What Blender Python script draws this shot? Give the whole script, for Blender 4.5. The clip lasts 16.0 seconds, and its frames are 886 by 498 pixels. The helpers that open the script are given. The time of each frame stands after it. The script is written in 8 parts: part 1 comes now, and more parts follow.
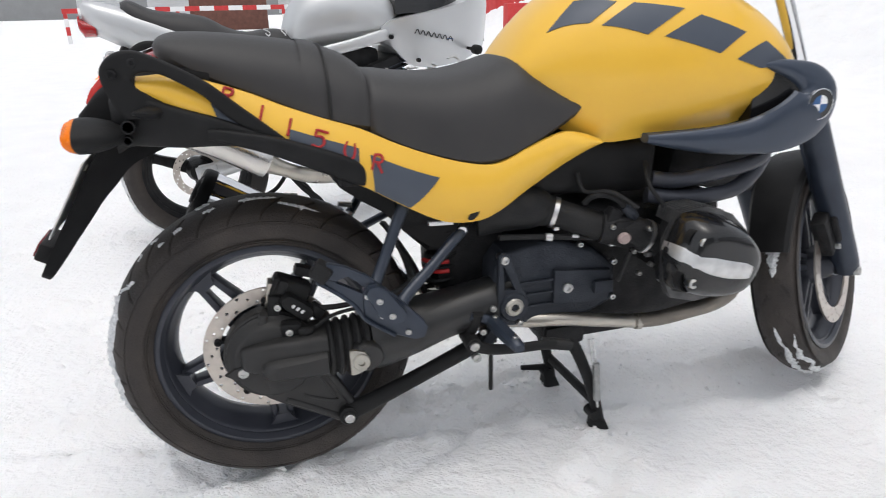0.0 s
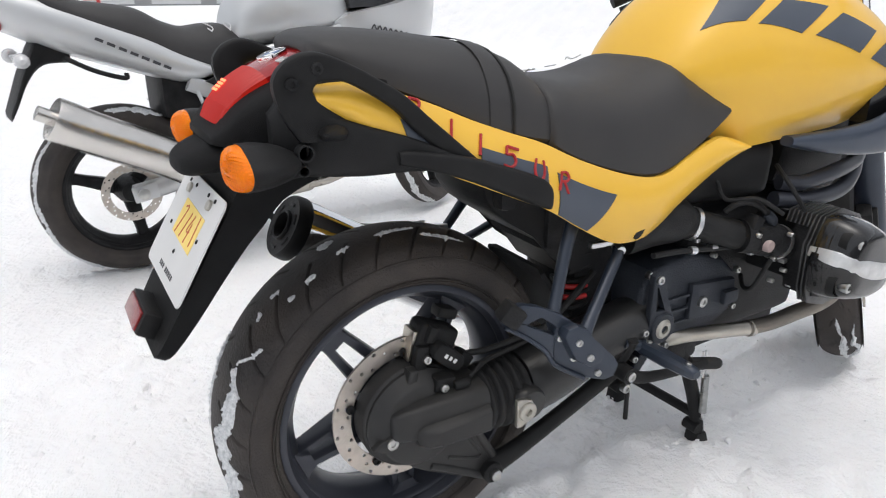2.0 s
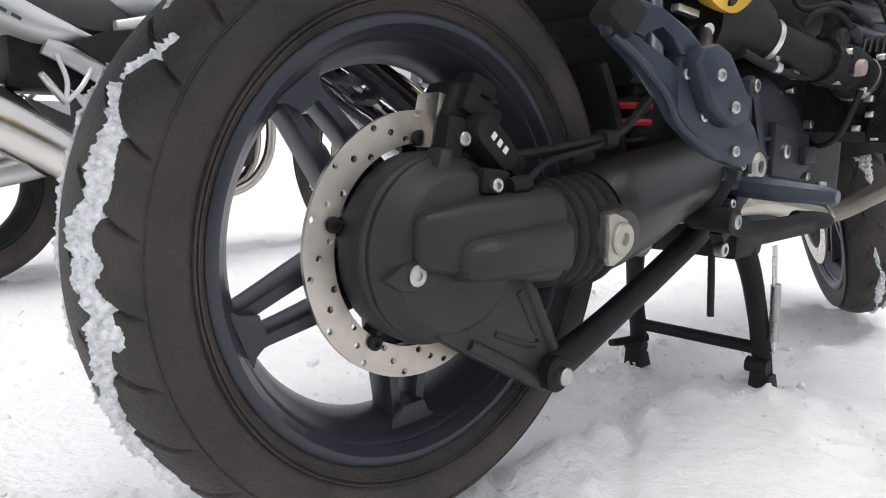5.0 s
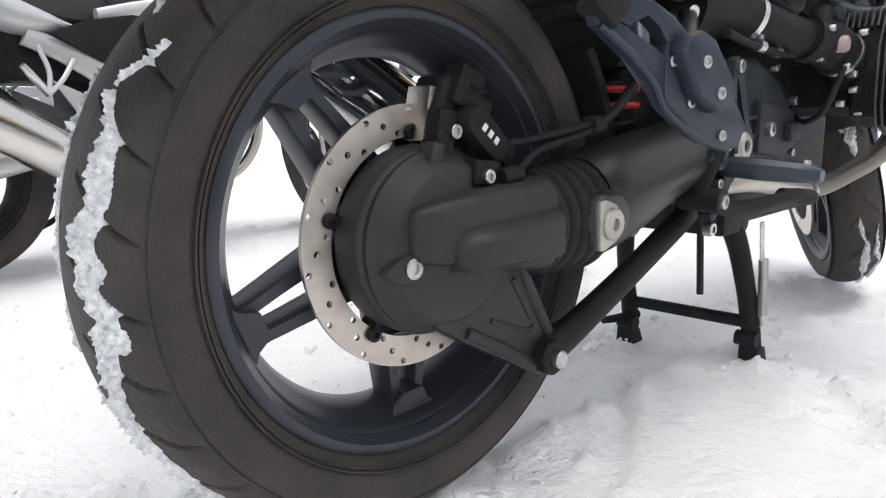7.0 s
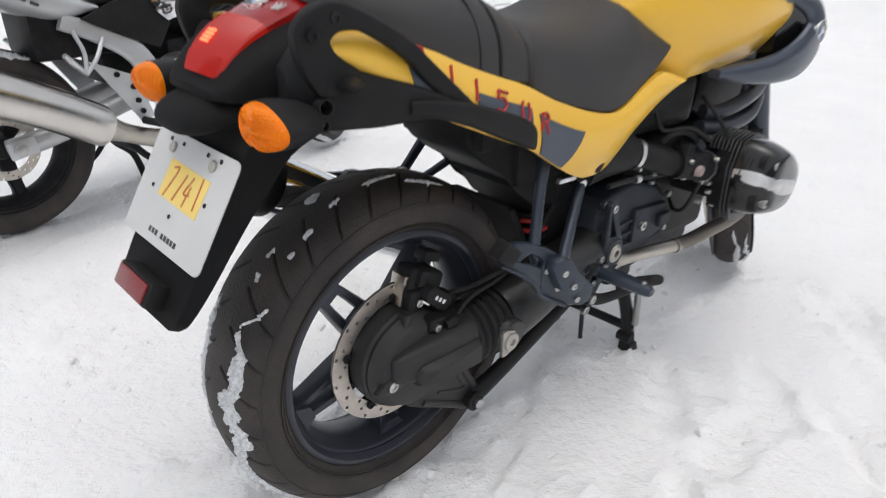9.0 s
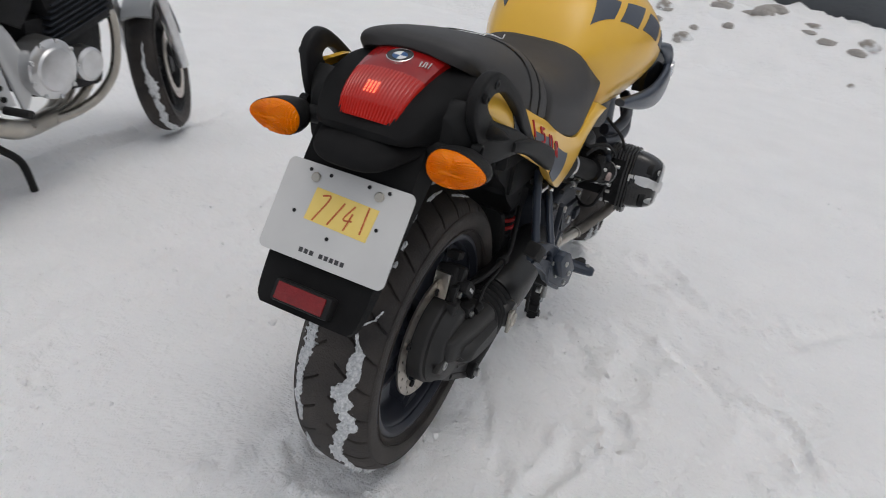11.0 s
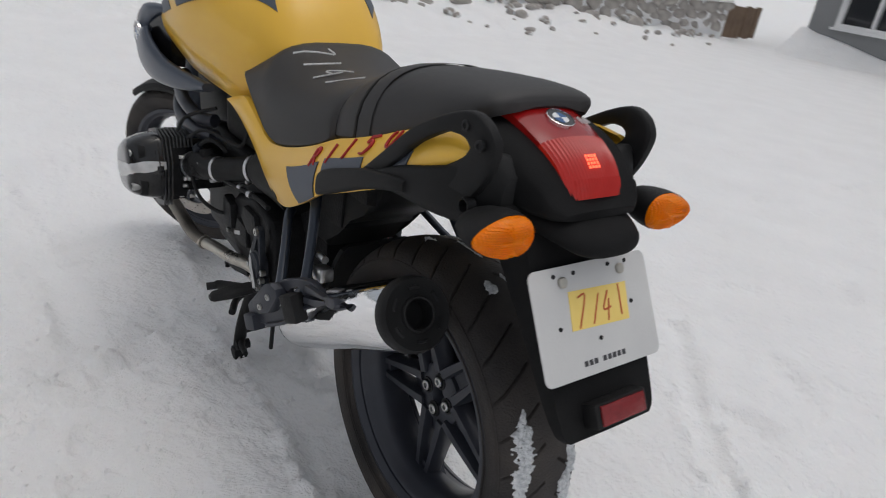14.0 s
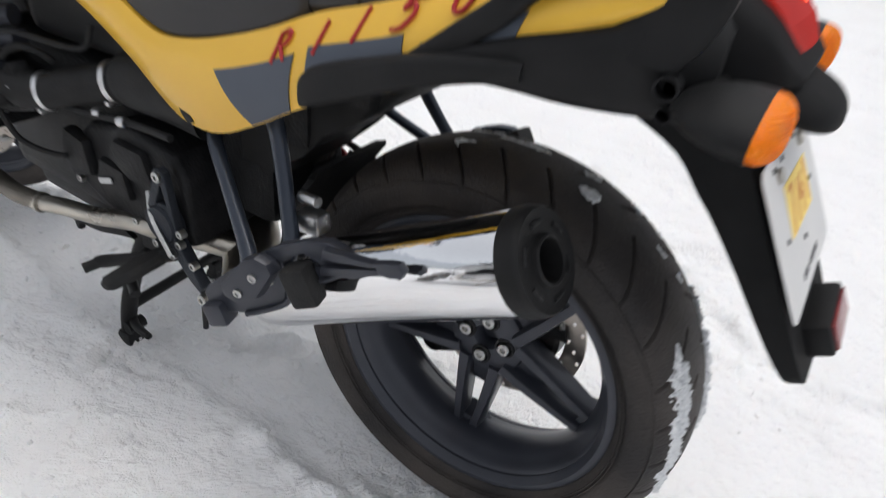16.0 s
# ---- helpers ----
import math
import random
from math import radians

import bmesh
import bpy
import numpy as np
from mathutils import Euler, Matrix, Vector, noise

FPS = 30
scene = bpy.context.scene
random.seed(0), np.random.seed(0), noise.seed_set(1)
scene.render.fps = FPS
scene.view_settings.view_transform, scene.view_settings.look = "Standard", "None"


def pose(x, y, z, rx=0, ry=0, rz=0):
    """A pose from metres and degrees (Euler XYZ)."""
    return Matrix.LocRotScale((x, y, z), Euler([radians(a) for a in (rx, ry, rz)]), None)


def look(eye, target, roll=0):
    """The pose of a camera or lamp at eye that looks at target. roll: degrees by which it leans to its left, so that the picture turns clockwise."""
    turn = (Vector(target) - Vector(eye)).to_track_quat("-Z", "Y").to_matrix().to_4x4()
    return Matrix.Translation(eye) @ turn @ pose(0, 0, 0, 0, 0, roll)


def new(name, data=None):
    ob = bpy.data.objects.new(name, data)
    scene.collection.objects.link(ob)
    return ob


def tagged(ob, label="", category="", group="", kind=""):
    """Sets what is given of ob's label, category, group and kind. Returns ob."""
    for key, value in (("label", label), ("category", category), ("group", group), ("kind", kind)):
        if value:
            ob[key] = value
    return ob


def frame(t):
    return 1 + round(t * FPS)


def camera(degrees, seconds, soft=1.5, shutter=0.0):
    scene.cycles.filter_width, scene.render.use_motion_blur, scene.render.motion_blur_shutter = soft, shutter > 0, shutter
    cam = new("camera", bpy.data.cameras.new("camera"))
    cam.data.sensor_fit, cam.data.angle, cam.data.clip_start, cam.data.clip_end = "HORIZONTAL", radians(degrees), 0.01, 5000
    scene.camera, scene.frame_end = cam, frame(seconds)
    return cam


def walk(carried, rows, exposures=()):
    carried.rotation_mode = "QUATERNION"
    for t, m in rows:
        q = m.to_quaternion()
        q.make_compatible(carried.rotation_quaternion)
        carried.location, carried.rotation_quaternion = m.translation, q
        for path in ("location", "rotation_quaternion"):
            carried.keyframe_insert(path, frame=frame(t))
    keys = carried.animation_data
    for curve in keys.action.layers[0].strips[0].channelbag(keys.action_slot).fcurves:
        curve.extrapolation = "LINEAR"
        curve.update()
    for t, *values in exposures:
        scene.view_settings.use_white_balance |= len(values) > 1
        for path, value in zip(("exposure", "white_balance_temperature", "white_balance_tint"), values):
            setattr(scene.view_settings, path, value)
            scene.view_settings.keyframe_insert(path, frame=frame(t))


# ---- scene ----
cam = camera(67.40, 16.0, soft=1.0, shutter=0.5)
PATH = [
    (0, pose(0.0002, -1.3675, 1.0008, 69.55, 1.05, -16.69)),
    (0.5, pose(-0.1119, -1.2698, 0.9822, 69.72, 0.99, -17.66)),
    (1, pose(-0.2122, -1.1562, 0.9804, 67.48, 0.15, -20.39)),
    (1.5, pose(-0.3532, -1.0642, 0.9823, 68.59, -0.58, -27.61)),
    (2, pose(-0.4610, -0.9551, 1.0006, 69.05, 0.07, -31.08)),
    (2.5, pose(-0.4672, -0.8195, 0.9624, 67.63, 1.14, -35.46)),
    (3, pose(-0.4851, -0.7041, 0.8937, 66.94, 1.39, -40.06)),
    (3.5, pose(-0.4985, -0.6386, 0.7485, 67.27, 1.13, -40.46)),
    (4, pose(-0.4385, -0.5694, 0.5511, 70.37, -0.80, -39.96)),
    (4.5, pose(-0.4222, -0.5585, 0.4407, 77.04, -1.77, -42.57)),
    (4.7, pose(-0.4288, -0.5858, 0.4240, 80.91, -0.29, -41.91)),
    (6.8, pose(-0.4575, -0.5928, 0.4468, 79.27, 0.90, -42.93)),
    (7, pose(-0.4491, -0.5920, 0.4422, 78.79, 1.40, -42.92)),
    (7.5, pose(-0.4383, -0.5627, 0.4373, 75.76, 3.12, -39.69)),
    (8, pose(-0.4444, -0.6209, 0.6244, 67.68, 3.31, -40.33)),
    (8.5, pose(-0.5160, -0.7237, 0.8569, 61.92, 1.34, -41.84)),
    (9, pose(-0.6345, -0.8402, 1.0254, 63.38, -0.85, -43.56)),
    (9.5, pose(-0.7364, -0.9098, 1.0781, 66.04, 1.89, -48.18)),
    (10, pose(-0.8979, -0.8473, 1.1400, 67.41, 1.63, -49.41)),
    (10.2, pose(-0.9785, -0.7932, 1.1406, 66.42, -0.27, -51.93)),
    (12.3, pose(-1.1650, 0.0797, 1.1430, 64.06, -6.95, -86.78)),
    (12.5, pose(-1.1364, 0.1623, 1.1391, 64.48, -3.84, -90.54)),
    (13, pose(-1.0376, 0.3446, 1.1365, 63.92, -4.34, -103.50)),
    (13.5, pose(-0.9584, 0.5652, 1.1469, 65.50, -6.54, -116.34)),
    (14, pose(-0.8168, 0.6919, 1.1273, 64.96, -8.01, -124.75)),
    (14.5, look((-0.678, 0.773, 1.121), (0.584, -0.503, 0.239), 8.3)),
    (15, look((-0.574, 0.874, 1.116), (0.474, -0.590, 0.244), 8.9)),
    (15.5, look((-0.430, 0.834, 1.097), (0.492, -0.672, 0.157), 9.9)),
    (16, look((-0.303, 0.717, 0.993), (0.501, -0.732, -0.127), 7.5)),
]
EXPOSURES = [(0, 0.50, 6480, 8.5), (2, 0.53, 6480, 8.5), (7, 0.80, 6500, 8.5), (9, 0.39, 6500, 8.5), (10, 0.15, 6500, 8.5), (12.5, -0.54, 6500, 8.5), (13.5, -0.38, 6500, 8.5),
             (14.5, 0.02, 6500, 8.5), (15, 0.14, 6500, 8.5), (15.5, 0.25, 6500, 8.5), (16, 0.42, 6500, 8.5)]
walk(cam, PATH, EXPOSURES)

# ---- light ----
world = bpy.data.worlds.new("overcast_sky")
scene.world = world
world.use_nodes = True
sky = world.node_tree.nodes.new("ShaderNodeTexSky")
sky.sky_type = 'NISHITA'
sky.sun_disc = False
sky.sun_elevation, sky.sun_rotation = radians(80), radians(200)
sky.air_density, sky.dust_density, sky.ozone_density = 0.7, 4.0, 1.0
background = world.node_tree.nodes["Background"]
background.inputs["Strength"].default_value = 0.125
cloud = world.node_tree.nodes.new("ShaderNodeHueSaturation")
cloud.inputs["Saturation"].default_value = 0.35
world.node_tree.links.new(sky.outputs["Color"], cloud.inputs["Color"])
world.node_tree.links.new(cloud.outputs["Color"], background.inputs["Color"])
sun = new("sun", bpy.data.lights.new("sun", "SUN"))
sun.data.energy, sun.data.angle, sun.data.color = 0.5, radians(160), (1.0, 0.985, 0.965)
sun.matrix_world = look((0, 0, 0), (0.08, 0.0, -1.0))


# ---- materials ----
def material(name, c1, c2=None, scale=20.0, rough=0.5, metal=0.0, bump=0.0, fine=200.0, coat=0.0, rough2=None, spread=0.5,
             transmission=0.0, ior=1.45, detail=4.0, spec=0.5):
    """A surface with colour and roughness varying at a coarse scale and relief at a fine one."""
    m = bpy.data.materials.new(name)
    m.use_nodes = True
    nt = m.node_tree
    b = nt.nodes["Principled BSDF"]
    b.inputs["Metallic"].default_value = metal
    b.inputs["Coat Weight"].default_value = coat
    b.inputs["Specular IOR Level"].default_value = spec
    b.inputs["Coat Roughness"].default_value = 0.06
    b.inputs["Transmission Weight"].default_value = transmission
    b.inputs["IOR"].default_value = ior
    co = nt.nodes.new("ShaderNodeTexCoord")
    big = nt.nodes.new("ShaderNodeTexNoise")
    big.inputs["Scale"].default_value, big.inputs["Detail"].default_value = scale, detail
    nt.links.new(co.outputs["Object"], big.inputs["Vector"])
    ramp = nt.nodes.new("ShaderNodeValToRGB")
    ramp.color_ramp.elements[0].position, ramp.color_ramp.elements[1].position = 0.5 - spread / 2, 0.5 + spread / 2
    ramp.color_ramp.elements[0].color = (*c1, 1)
    ramp.color_ramp.elements[1].color = (*(c2 or c1), 1)
    nt.links.new(big.outputs["Fac"], ramp.inputs["Fac"])
    nt.links.new(ramp.outputs["Color"], b.inputs["Base Color"])
    mapr = nt.nodes.new("ShaderNodeMapRange")
    mapr.inputs["To Min"].default_value, mapr.inputs["To Max"].default_value = rough, rough if rough2 is None else rough2
    nt.links.new(big.outputs["Fac"], mapr.inputs["Value"])
    nt.links.new(mapr.outputs["Result"], b.inputs["Roughness"])
    if bump:
        small = nt.nodes.new("ShaderNodeTexNoise")
        small.inputs["Scale"].default_value, small.inputs["Detail"].default_value = fine, 3.0
        nt.links.new(co.outputs["Object"], small.inputs["Vector"])
        bp = nt.nodes.new("ShaderNodeBump")
        bp.inputs["Strength"].default_value, bp.inputs["Distance"].default_value = bump, 1.0 / fine
        nt.links.new(small.outputs["Fac"], bp.inputs["Height"])
        nt.links.new(bp.outputs["Normal"], b.inputs["Normal"])
    return m


M = {
    "rubber": material("tyre_rubber", (0.025, 0.023, 0.023), (0.066, 0.056, 0.050), 9, 0.62, 0, 0.6, 260, 0, 0.60, 0.42, spec=0.32),
    "rubber_plain": material("black_rubber", (0.010, 0.010, 0.011), (0.022, 0.022, 0.022), 30, 0.6, 0, 0.3, 300, spec=0.3),
    "slate": material("slate_blue_paint", (0.024, 0.032, 0.049), (0.035, 0.045, 0.065), 14, 0.30, 0.3, 0.12, 500, 0.2, 0.44),
    "wheel": material("dark_slate_wheel_paint", (0.032, 0.035, 0.046), (0.046, 0.050, 0.064), 14, 0.34, 0.25, 0.12, 500, 0.12, 0.46),
    "slate_panel": material("slate_grey_panel", (0.060, 0.072, 0.096), (0.072, 0.085, 0.110), 10, 0.42, 0.1, 0.12, 900, 0.1, 0.5),
    "wing": material("dark_slate_wing", (0.032, 0.044, 0.068), (0.042, 0.055, 0.082), 8, 0.3, 0.3, 0.1, 900, 0.4, 0.4),
    "yellow": material("yellow_paint", (0.82, 0.475, 0.050), (0.86, 0.515, 0.064), 5, 0.30, 0, 0.04, 700, 0.35, 0.36, spec=0.35),
    "plastic": material("black_plastic", (0.009, 0.009, 0.0095), (0.018, 0.018, 0.0185), 16, 0.44, 0, 0.4, 700, 0, 0.60, spec=0.22),
    "matt": material("matt_black_plastic", (0.007, 0.007, 0.0075), (0.014, 0.014, 0.0145), 18, 0.62, 0, 0.5, 650, 0, 0.78, spec=0.14),
    "plastic_gloss": material("gloss_black_plastic", (0.008, 0.008, 0.009), (0.012, 0.012, 0.013), 16, 0.16, 0, 0, 900, 0.3),
    "housing": material("black_cast_housing", (0.021, 0.021, 0.022), (0.044, 0.043, 0.042), 9, 0.36, 0.2, 0.22, 420, 0, 0.58, spec=0.42),
    "swingarm": material("satin_black_swingarm", (0.014, 0.014, 0.015), (0.030, 0.030, 0.030), 10, 0.26, 0.1, 0.25, 420, 0.1, 0.44, spec=0.5),
    "engine": material("graphite_engine_casting", (0.018, 0.022, 0.030), (0.046, 0.051, 0.062), 18, 0.40, 0.35, 0.5, 300, 0, 0.6, spec=0.3),
    # Fins paler than the head: the light on their edges is in the colour.
    "fin": material("lit_edge_fin_metal", (0.06, 0.06, 0.062), (0.15, 0.15, 0.152), 30, 0.34, 0.7, 0.3, 300, 0, 0.5, spec=0.4),
    "dark": material("dark_inner_metal", (0.010, 0.010, 0.011), (0.028, 0.028, 0.029), 25, 0.5, 0.2, 0.4, 200, spec=0.2),
    "seat": material("seat_vinyl", (0.028, 0.027, 0.028), (0.044, 0.042, 0.042), 7, 0.46, 0, 0.45, 1400, 0, 0.6),
    "seam": material("seat_seam", (0.012, 0.012, 0.012), None, 30, 0.6),
    "chrome": material("chrome", (0.86, 0.86, 0.87), (0.80, 0.80, 0.81), 12, 0.05, 1, 0.02, 40, 0, 0.10),
    "alu": material("bare_aluminium", (0.62, 0.62, 0.62), (0.74, 0.74, 0.75), 30, 0.28, 1, 0.2, 300, 0, 0.42),
    "steel": material("heat_tinted_steel", (0.40, 0.37, 0.33), (0.52, 0.49, 0.43), 14, 0.22, 1, 0.15, 200, 0, 0.38),
    "steel_brushed": material("brushed_steel", (0.60, 0.58, 0.55), (0.70, 0.68, 0.65), 10, 0.16, 1, 0.1, 300, 0, 0.30),
    "steel_dull": material("browned_dull_steel", (0.17, 0.15, 0.13), (0.30, 0.275, 0.24), 18, 0.36, 0.9, 0.3, 200, 0, 0.55),
    "cap": material("pinkish_plastic_cap", (0.34, 0.26, 0.25), (0.42, 0.33, 0.31), 50, 0.5),
    "band": material("worn_bright_band", (0.52, 0.52, 0.52), (0.74, 0.74, 0.74), 40, 0.30, 0.9, 0.3, 200, 0, 0.45),
    "washer": material("dull_zinc_washer", (0.40, 0.38, 0.34), (0.52, 0.50, 0.45), 40, 0.42, 0.9, 0.3, 300),
    "disc": material("brake_disc_steel", (0.46, 0.42, 0.38), (0.60, 0.55, 0.50), 45, 0.30, 1, 0.08, 500, 0, 0.42),
    "bolt": material("zinc_bolt", (0.42, 0.42, 0.42), (0.56, 0.56, 0.54), 60, 0.3, 1, 0.2, 400),
    "orange": material("amber_lens", (1.0, 0.20, 0.0), (1.0, 0.26, 0.001), 60, 0.16, 0, 0.25, 90, 0.05, None, 0.5, 0.0, spec=0.25),
    "red": material("red_lens", (0.36, 0.005, 0.007), (0.44, 0.008, 0.010), 40, 0.14, 0, 0, 90, 0.25, None, 0.5, 0.10),
    "reflector": material("dull_red_reflector", (0.16, 0.008, 0.010), (0.22, 0.012, 0.014), 90, 0.22, 0, 0.3, 300, 0.2),
    "red_paint": material("red_marker", (0.36, 0.018, 0.022), (0.46, 0.03, 0.03), 120, 0.5),
    "red_spring": material("red_spring_paint", (0.45, 0.02, 0.02), None, 40, 0.4),
    "chalk": material("white_chalk", (0.50, 0.50, 0.50), (0.70, 0.70, 0.70), 200, 0.9),
    "plate": material("white_plate_paint", (0.56, 0.56, 0.56), (0.63, 0.63, 0.62), 9, 0.42, 0, 0.1, 300, 0, 0.5),
    "sticker": material("yellow_paper_sticker", (0.85, 0.62, 0.16), (0.88, 0.68, 0.22), 30, 0.7),
    "ink": material("dark_ink", (0.05, 0.05, 0.055), None, 50, 0.6),
    "marker": material("red_brown_ink", (0.50, 0.10, 0.03), (0.58, 0.14, 0.05), 100, 0.6),
    "white": material("white_enamel", (0.80, 0.80, 0.80), None, 30, 0.3),
    "blue": material("blue_enamel", (0.03, 0.10, 0.25), None, 30, 0.3),
    "silver": material("silver_metallic_paint", (0.55, 0.56, 0.57), (0.58, 0.59, 0.60), 3, 0.36, 0.45, 0.04, 1500, 0.4, 0.40),
    "clear": material("clear_lens", (0.55, 0.55, 0.56), (0.70, 0.70, 0.70), 60, 0.1, 0.2, 0.2, 90, 0.6),
    "wood": material("red_brown_wood", (0.10, 0.04, 0.03), (0.16, 0.07, 0.05), 6, 0.7, 0, 0.3, 60),
    "redwhite": material("red_barrier_paint", (0.50, 0.03, 0.03), (0.58, 0.05, 0.05), 9, 0.5),
    "stone": material("grey_stone", (0.30, 0.28, 0.26), (0.52, 0.49, 0.46), 5, 0.85, 0, 0.8, 30),
    "stone_dusted": material("snow_dusted_stone", (0.34, 0.31, 0.28), (0.88, 0.89, 0.90), 6, 0.85, 0, 0.6, 40, 0, 0.6, 0.12),
    "render": material("grey_wall_render", (0.24, 0.245, 0.25), (0.28, 0.285, 0.29), 1.5, 0.8, 0, 0.4, 120),
    "planks": material("brown_planks", (0.16, 0.11, 0.075), (0.24, 0.17, 0.12), 4, 0.8, 0, 0.4, 60),
    "glass": material("dark_window_glass", (0.02, 0.022, 0.025), None, 5, 0.05, 0, 0, 10, 0.5),
    "asphalt": material("wet_road", (0.06, 0.065, 0.075), (0.12, 0.13, 0.14), 0.8, 0.45, 0, 0.3, 20),
}


def ribbed(m, period=0.004, low=0.78, relief=0.5):
    """Adds the fine moulded grid of a lamp lens: darker grooves with relief, in two directions."""
    nt = m.node_tree
    b = nt.nodes["Principled BSDF"]
    co = nt.nodes.new("ShaderNodeTexCoord")
    total = None
    for way, p in (("Y", period), ("Z", period * 0.8)):
        w = nt.nodes.new("ShaderNodeTexWave")
        w.wave_type, w.bands_direction = 'BANDS', way
        w.inputs["Scale"].default_value = 0.314 / p
        w.inputs["Distortion"].default_value = 0.0
        nt.links.new(co.outputs["Object"], w.inputs["Vector"])
        if total is None:
            total = w.outputs["Fac"]
        else:
            mx = nt.nodes.new("ShaderNodeMath")
            mx.operation = 'MINIMUM'
            nt.links.new(total, mx.inputs[0])
            nt.links.new(w.outputs["Fac"], mx.inputs[1])
            total = mx.outputs["Value"]
    bp = nt.nodes.new("ShaderNodeBump")
    bp.inputs["Strength"].default_value, bp.inputs["Distance"].default_value = relief, 0.0015
    nt.links.new(total, bp.inputs["Height"])
    nt.links.new(bp.outputs["Normal"], b.inputs["Normal"])
    mr = nt.nodes.new("ShaderNodeMapRange")
    mr.inputs["To Min"].default_value, mr.inputs["To Max"].default_value = low, 1.0
    nt.links.new(total, mr.inputs["Value"])
    mix = nt.nodes.new("ShaderNodeMixRGB")
    mix.blend_type = 'MULTIPLY'
    mix.inputs["Fac"].default_value = 1.0
    ramp = [q for q in nt.nodes if q.bl_idname == "ShaderNodeValToRGB"][0]
    nt.links.new(ramp.outputs["Color"], mix.inputs["Color1"])
    nt.links.new(mr.outputs["Result"], mix.inputs["Color2"])
    nt.links.new(mix.outputs["Color"], b.inputs["Base Color"])
    return m


ribbed(M["orange"], 0.004, 0.84, 0.5)


def turned_rings(m, centre, period=0.0022, strength=0.25):
    """Fine concentric machining marks about an axle along y."""
    nt = m.node_tree
    co = nt.nodes.new("ShaderNodeTexCoord")
    off = nt.nodes.new("ShaderNodeVectorMath")
    off.operation = 'SUBTRACT'
    off.inputs[1].default_value = centre
    nt.links.new(co.outputs["Object"], off.inputs[0])
    w = nt.nodes.new("ShaderNodeTexWave")
    w.wave_type, w.rings_direction = 'RINGS', 'Y'
    w.inputs["Scale"].default_value, w.inputs["Distortion"].default_value = 0.314 / period, 0.6
    nt.links.new(off.outputs["Vector"], w.inputs["Vector"])
    bp = nt.nodes.new("ShaderNodeBump")
    bp.inputs["Strength"].default_value, bp.inputs["Distance"].default_value = strength, 0.0004
    nt.links.new(w.outputs["Fac"], bp.inputs["Height"])
    b = nt.nodes["Principled BSDF"]
    nt.links.new(bp.outputs["Normal"], b.inputs["Normal"])


turned_rings(M["disc"], (0.0, 0.0, 0.318))


def snow_material(name):
    m = material(name, (0.855, 0.855, 0.86), (0.905, 0.905, 0.91), 3, 0.62, 0, 0.0, 60)
    nt = m.node_tree
    b = nt.nodes["Principled BSDF"]
    b.inputs["Subsurface Weight"].default_value = 0.15
    b.inputs["Subsurface Radius"].default_value = (0.03, 0.035, 0.04)
    b.inputs["Subsurface Scale"].default_value = 0.4
    co = nt.nodes.new("ShaderNodeTexCoord")
    last = None
    for scale, dist, strength in ((2.2, 0.06, 0.5), (12.0, 0.030, 0.6), (48.0, 0.012, 0.6), (190.0, 0.004, 0.7)):
        n = nt.nodes.new("ShaderNodeTexNoise")
        n.inputs["Scale"].default_value, n.inputs["Detail"].default_value = scale, 5.0
        nt.links.new(co.outputs["Object"], n.inputs["Vector"])
        bp = nt.nodes.new("ShaderNodeBump")
        bp.inputs["Strength"].default_value, bp.inputs["Distance"].default_value = strength, dist
        nt.links.new(n.outputs["Fac"], bp.inputs["Height"])
        if last:
            nt.links.new(last.outputs["Normal"], bp.inputs["Normal"])
        last = bp
    nt.links.new(last.outputs["Normal"], b.inputs["Normal"])
    return m


M["snow"] = snow_material("packed_snow")
M["snow_clump"] = material("wet_snow_clump", (0.50, 0.52, 0.54), (0.94, 0.95, 0.96), 160, 0.42, 0, 1.0, 240, 0, 0.16, 0.4)


# ---- building blocks ----
def part(name, bm, mat, parent, label="", angle=38):
    """Links a bmesh as one mesh object under a thing or under a part."""
    bmesh.ops.recalc_face_normals(bm, faces=bm.faces)
    me = bpy.data.meshes.new(name)
    bm.to_mesh(me)
    bm.free()
    me.materials.append(mat if isinstance(mat, bpy.types.Material) else M[mat])
    me.shade_smooth()
    me.set_sharp_from_angle(angle=radians(angle))
    ob = new(name, me)
    ob.parent = parent
    if label:
        tagged(ob, label)
    return ob


def thing(name, label, category, at=None, group="", kind=""):
    e = new(name)
    e.empty_display_size = 0.1
    if at is not None:
        e.matrix_basis = at
    return tagged(e, label, category, group, kind)


def alone(name, bm, mat, label, category, group="", kind="", angle=38):
    ob = part(name, bm, mat, None, "", angle)
    return tagged(ob, label, category, group, kind)


def curve(pts, n=8):
    """A smooth line through points (Catmull-Rom), n steps a span; works in any number of dimensions."""
    p = np.array(pts, float)
    if len(p) < 3 or n < 2:
        return [tuple(q) for q in p]
    e = np.vstack([2 * p[0] - p[1], p, 2 * p[-1] - p[-2]])
    out = []
    for i in range(len(p) - 1):
        a, b, c, d = e[i], e[i + 1], e[i + 2], e[i + 3]
        for k in range(n):
            t = k / n
            out.append(0.5 * (2 * b + (c - a) * t + (2 * a - 5 * b + 4 * c - d) * t * t + (3 * b - a - 3 * c + d) * t ** 3))
    out.append(p[-1])
    return [tuple(q) for q in out]


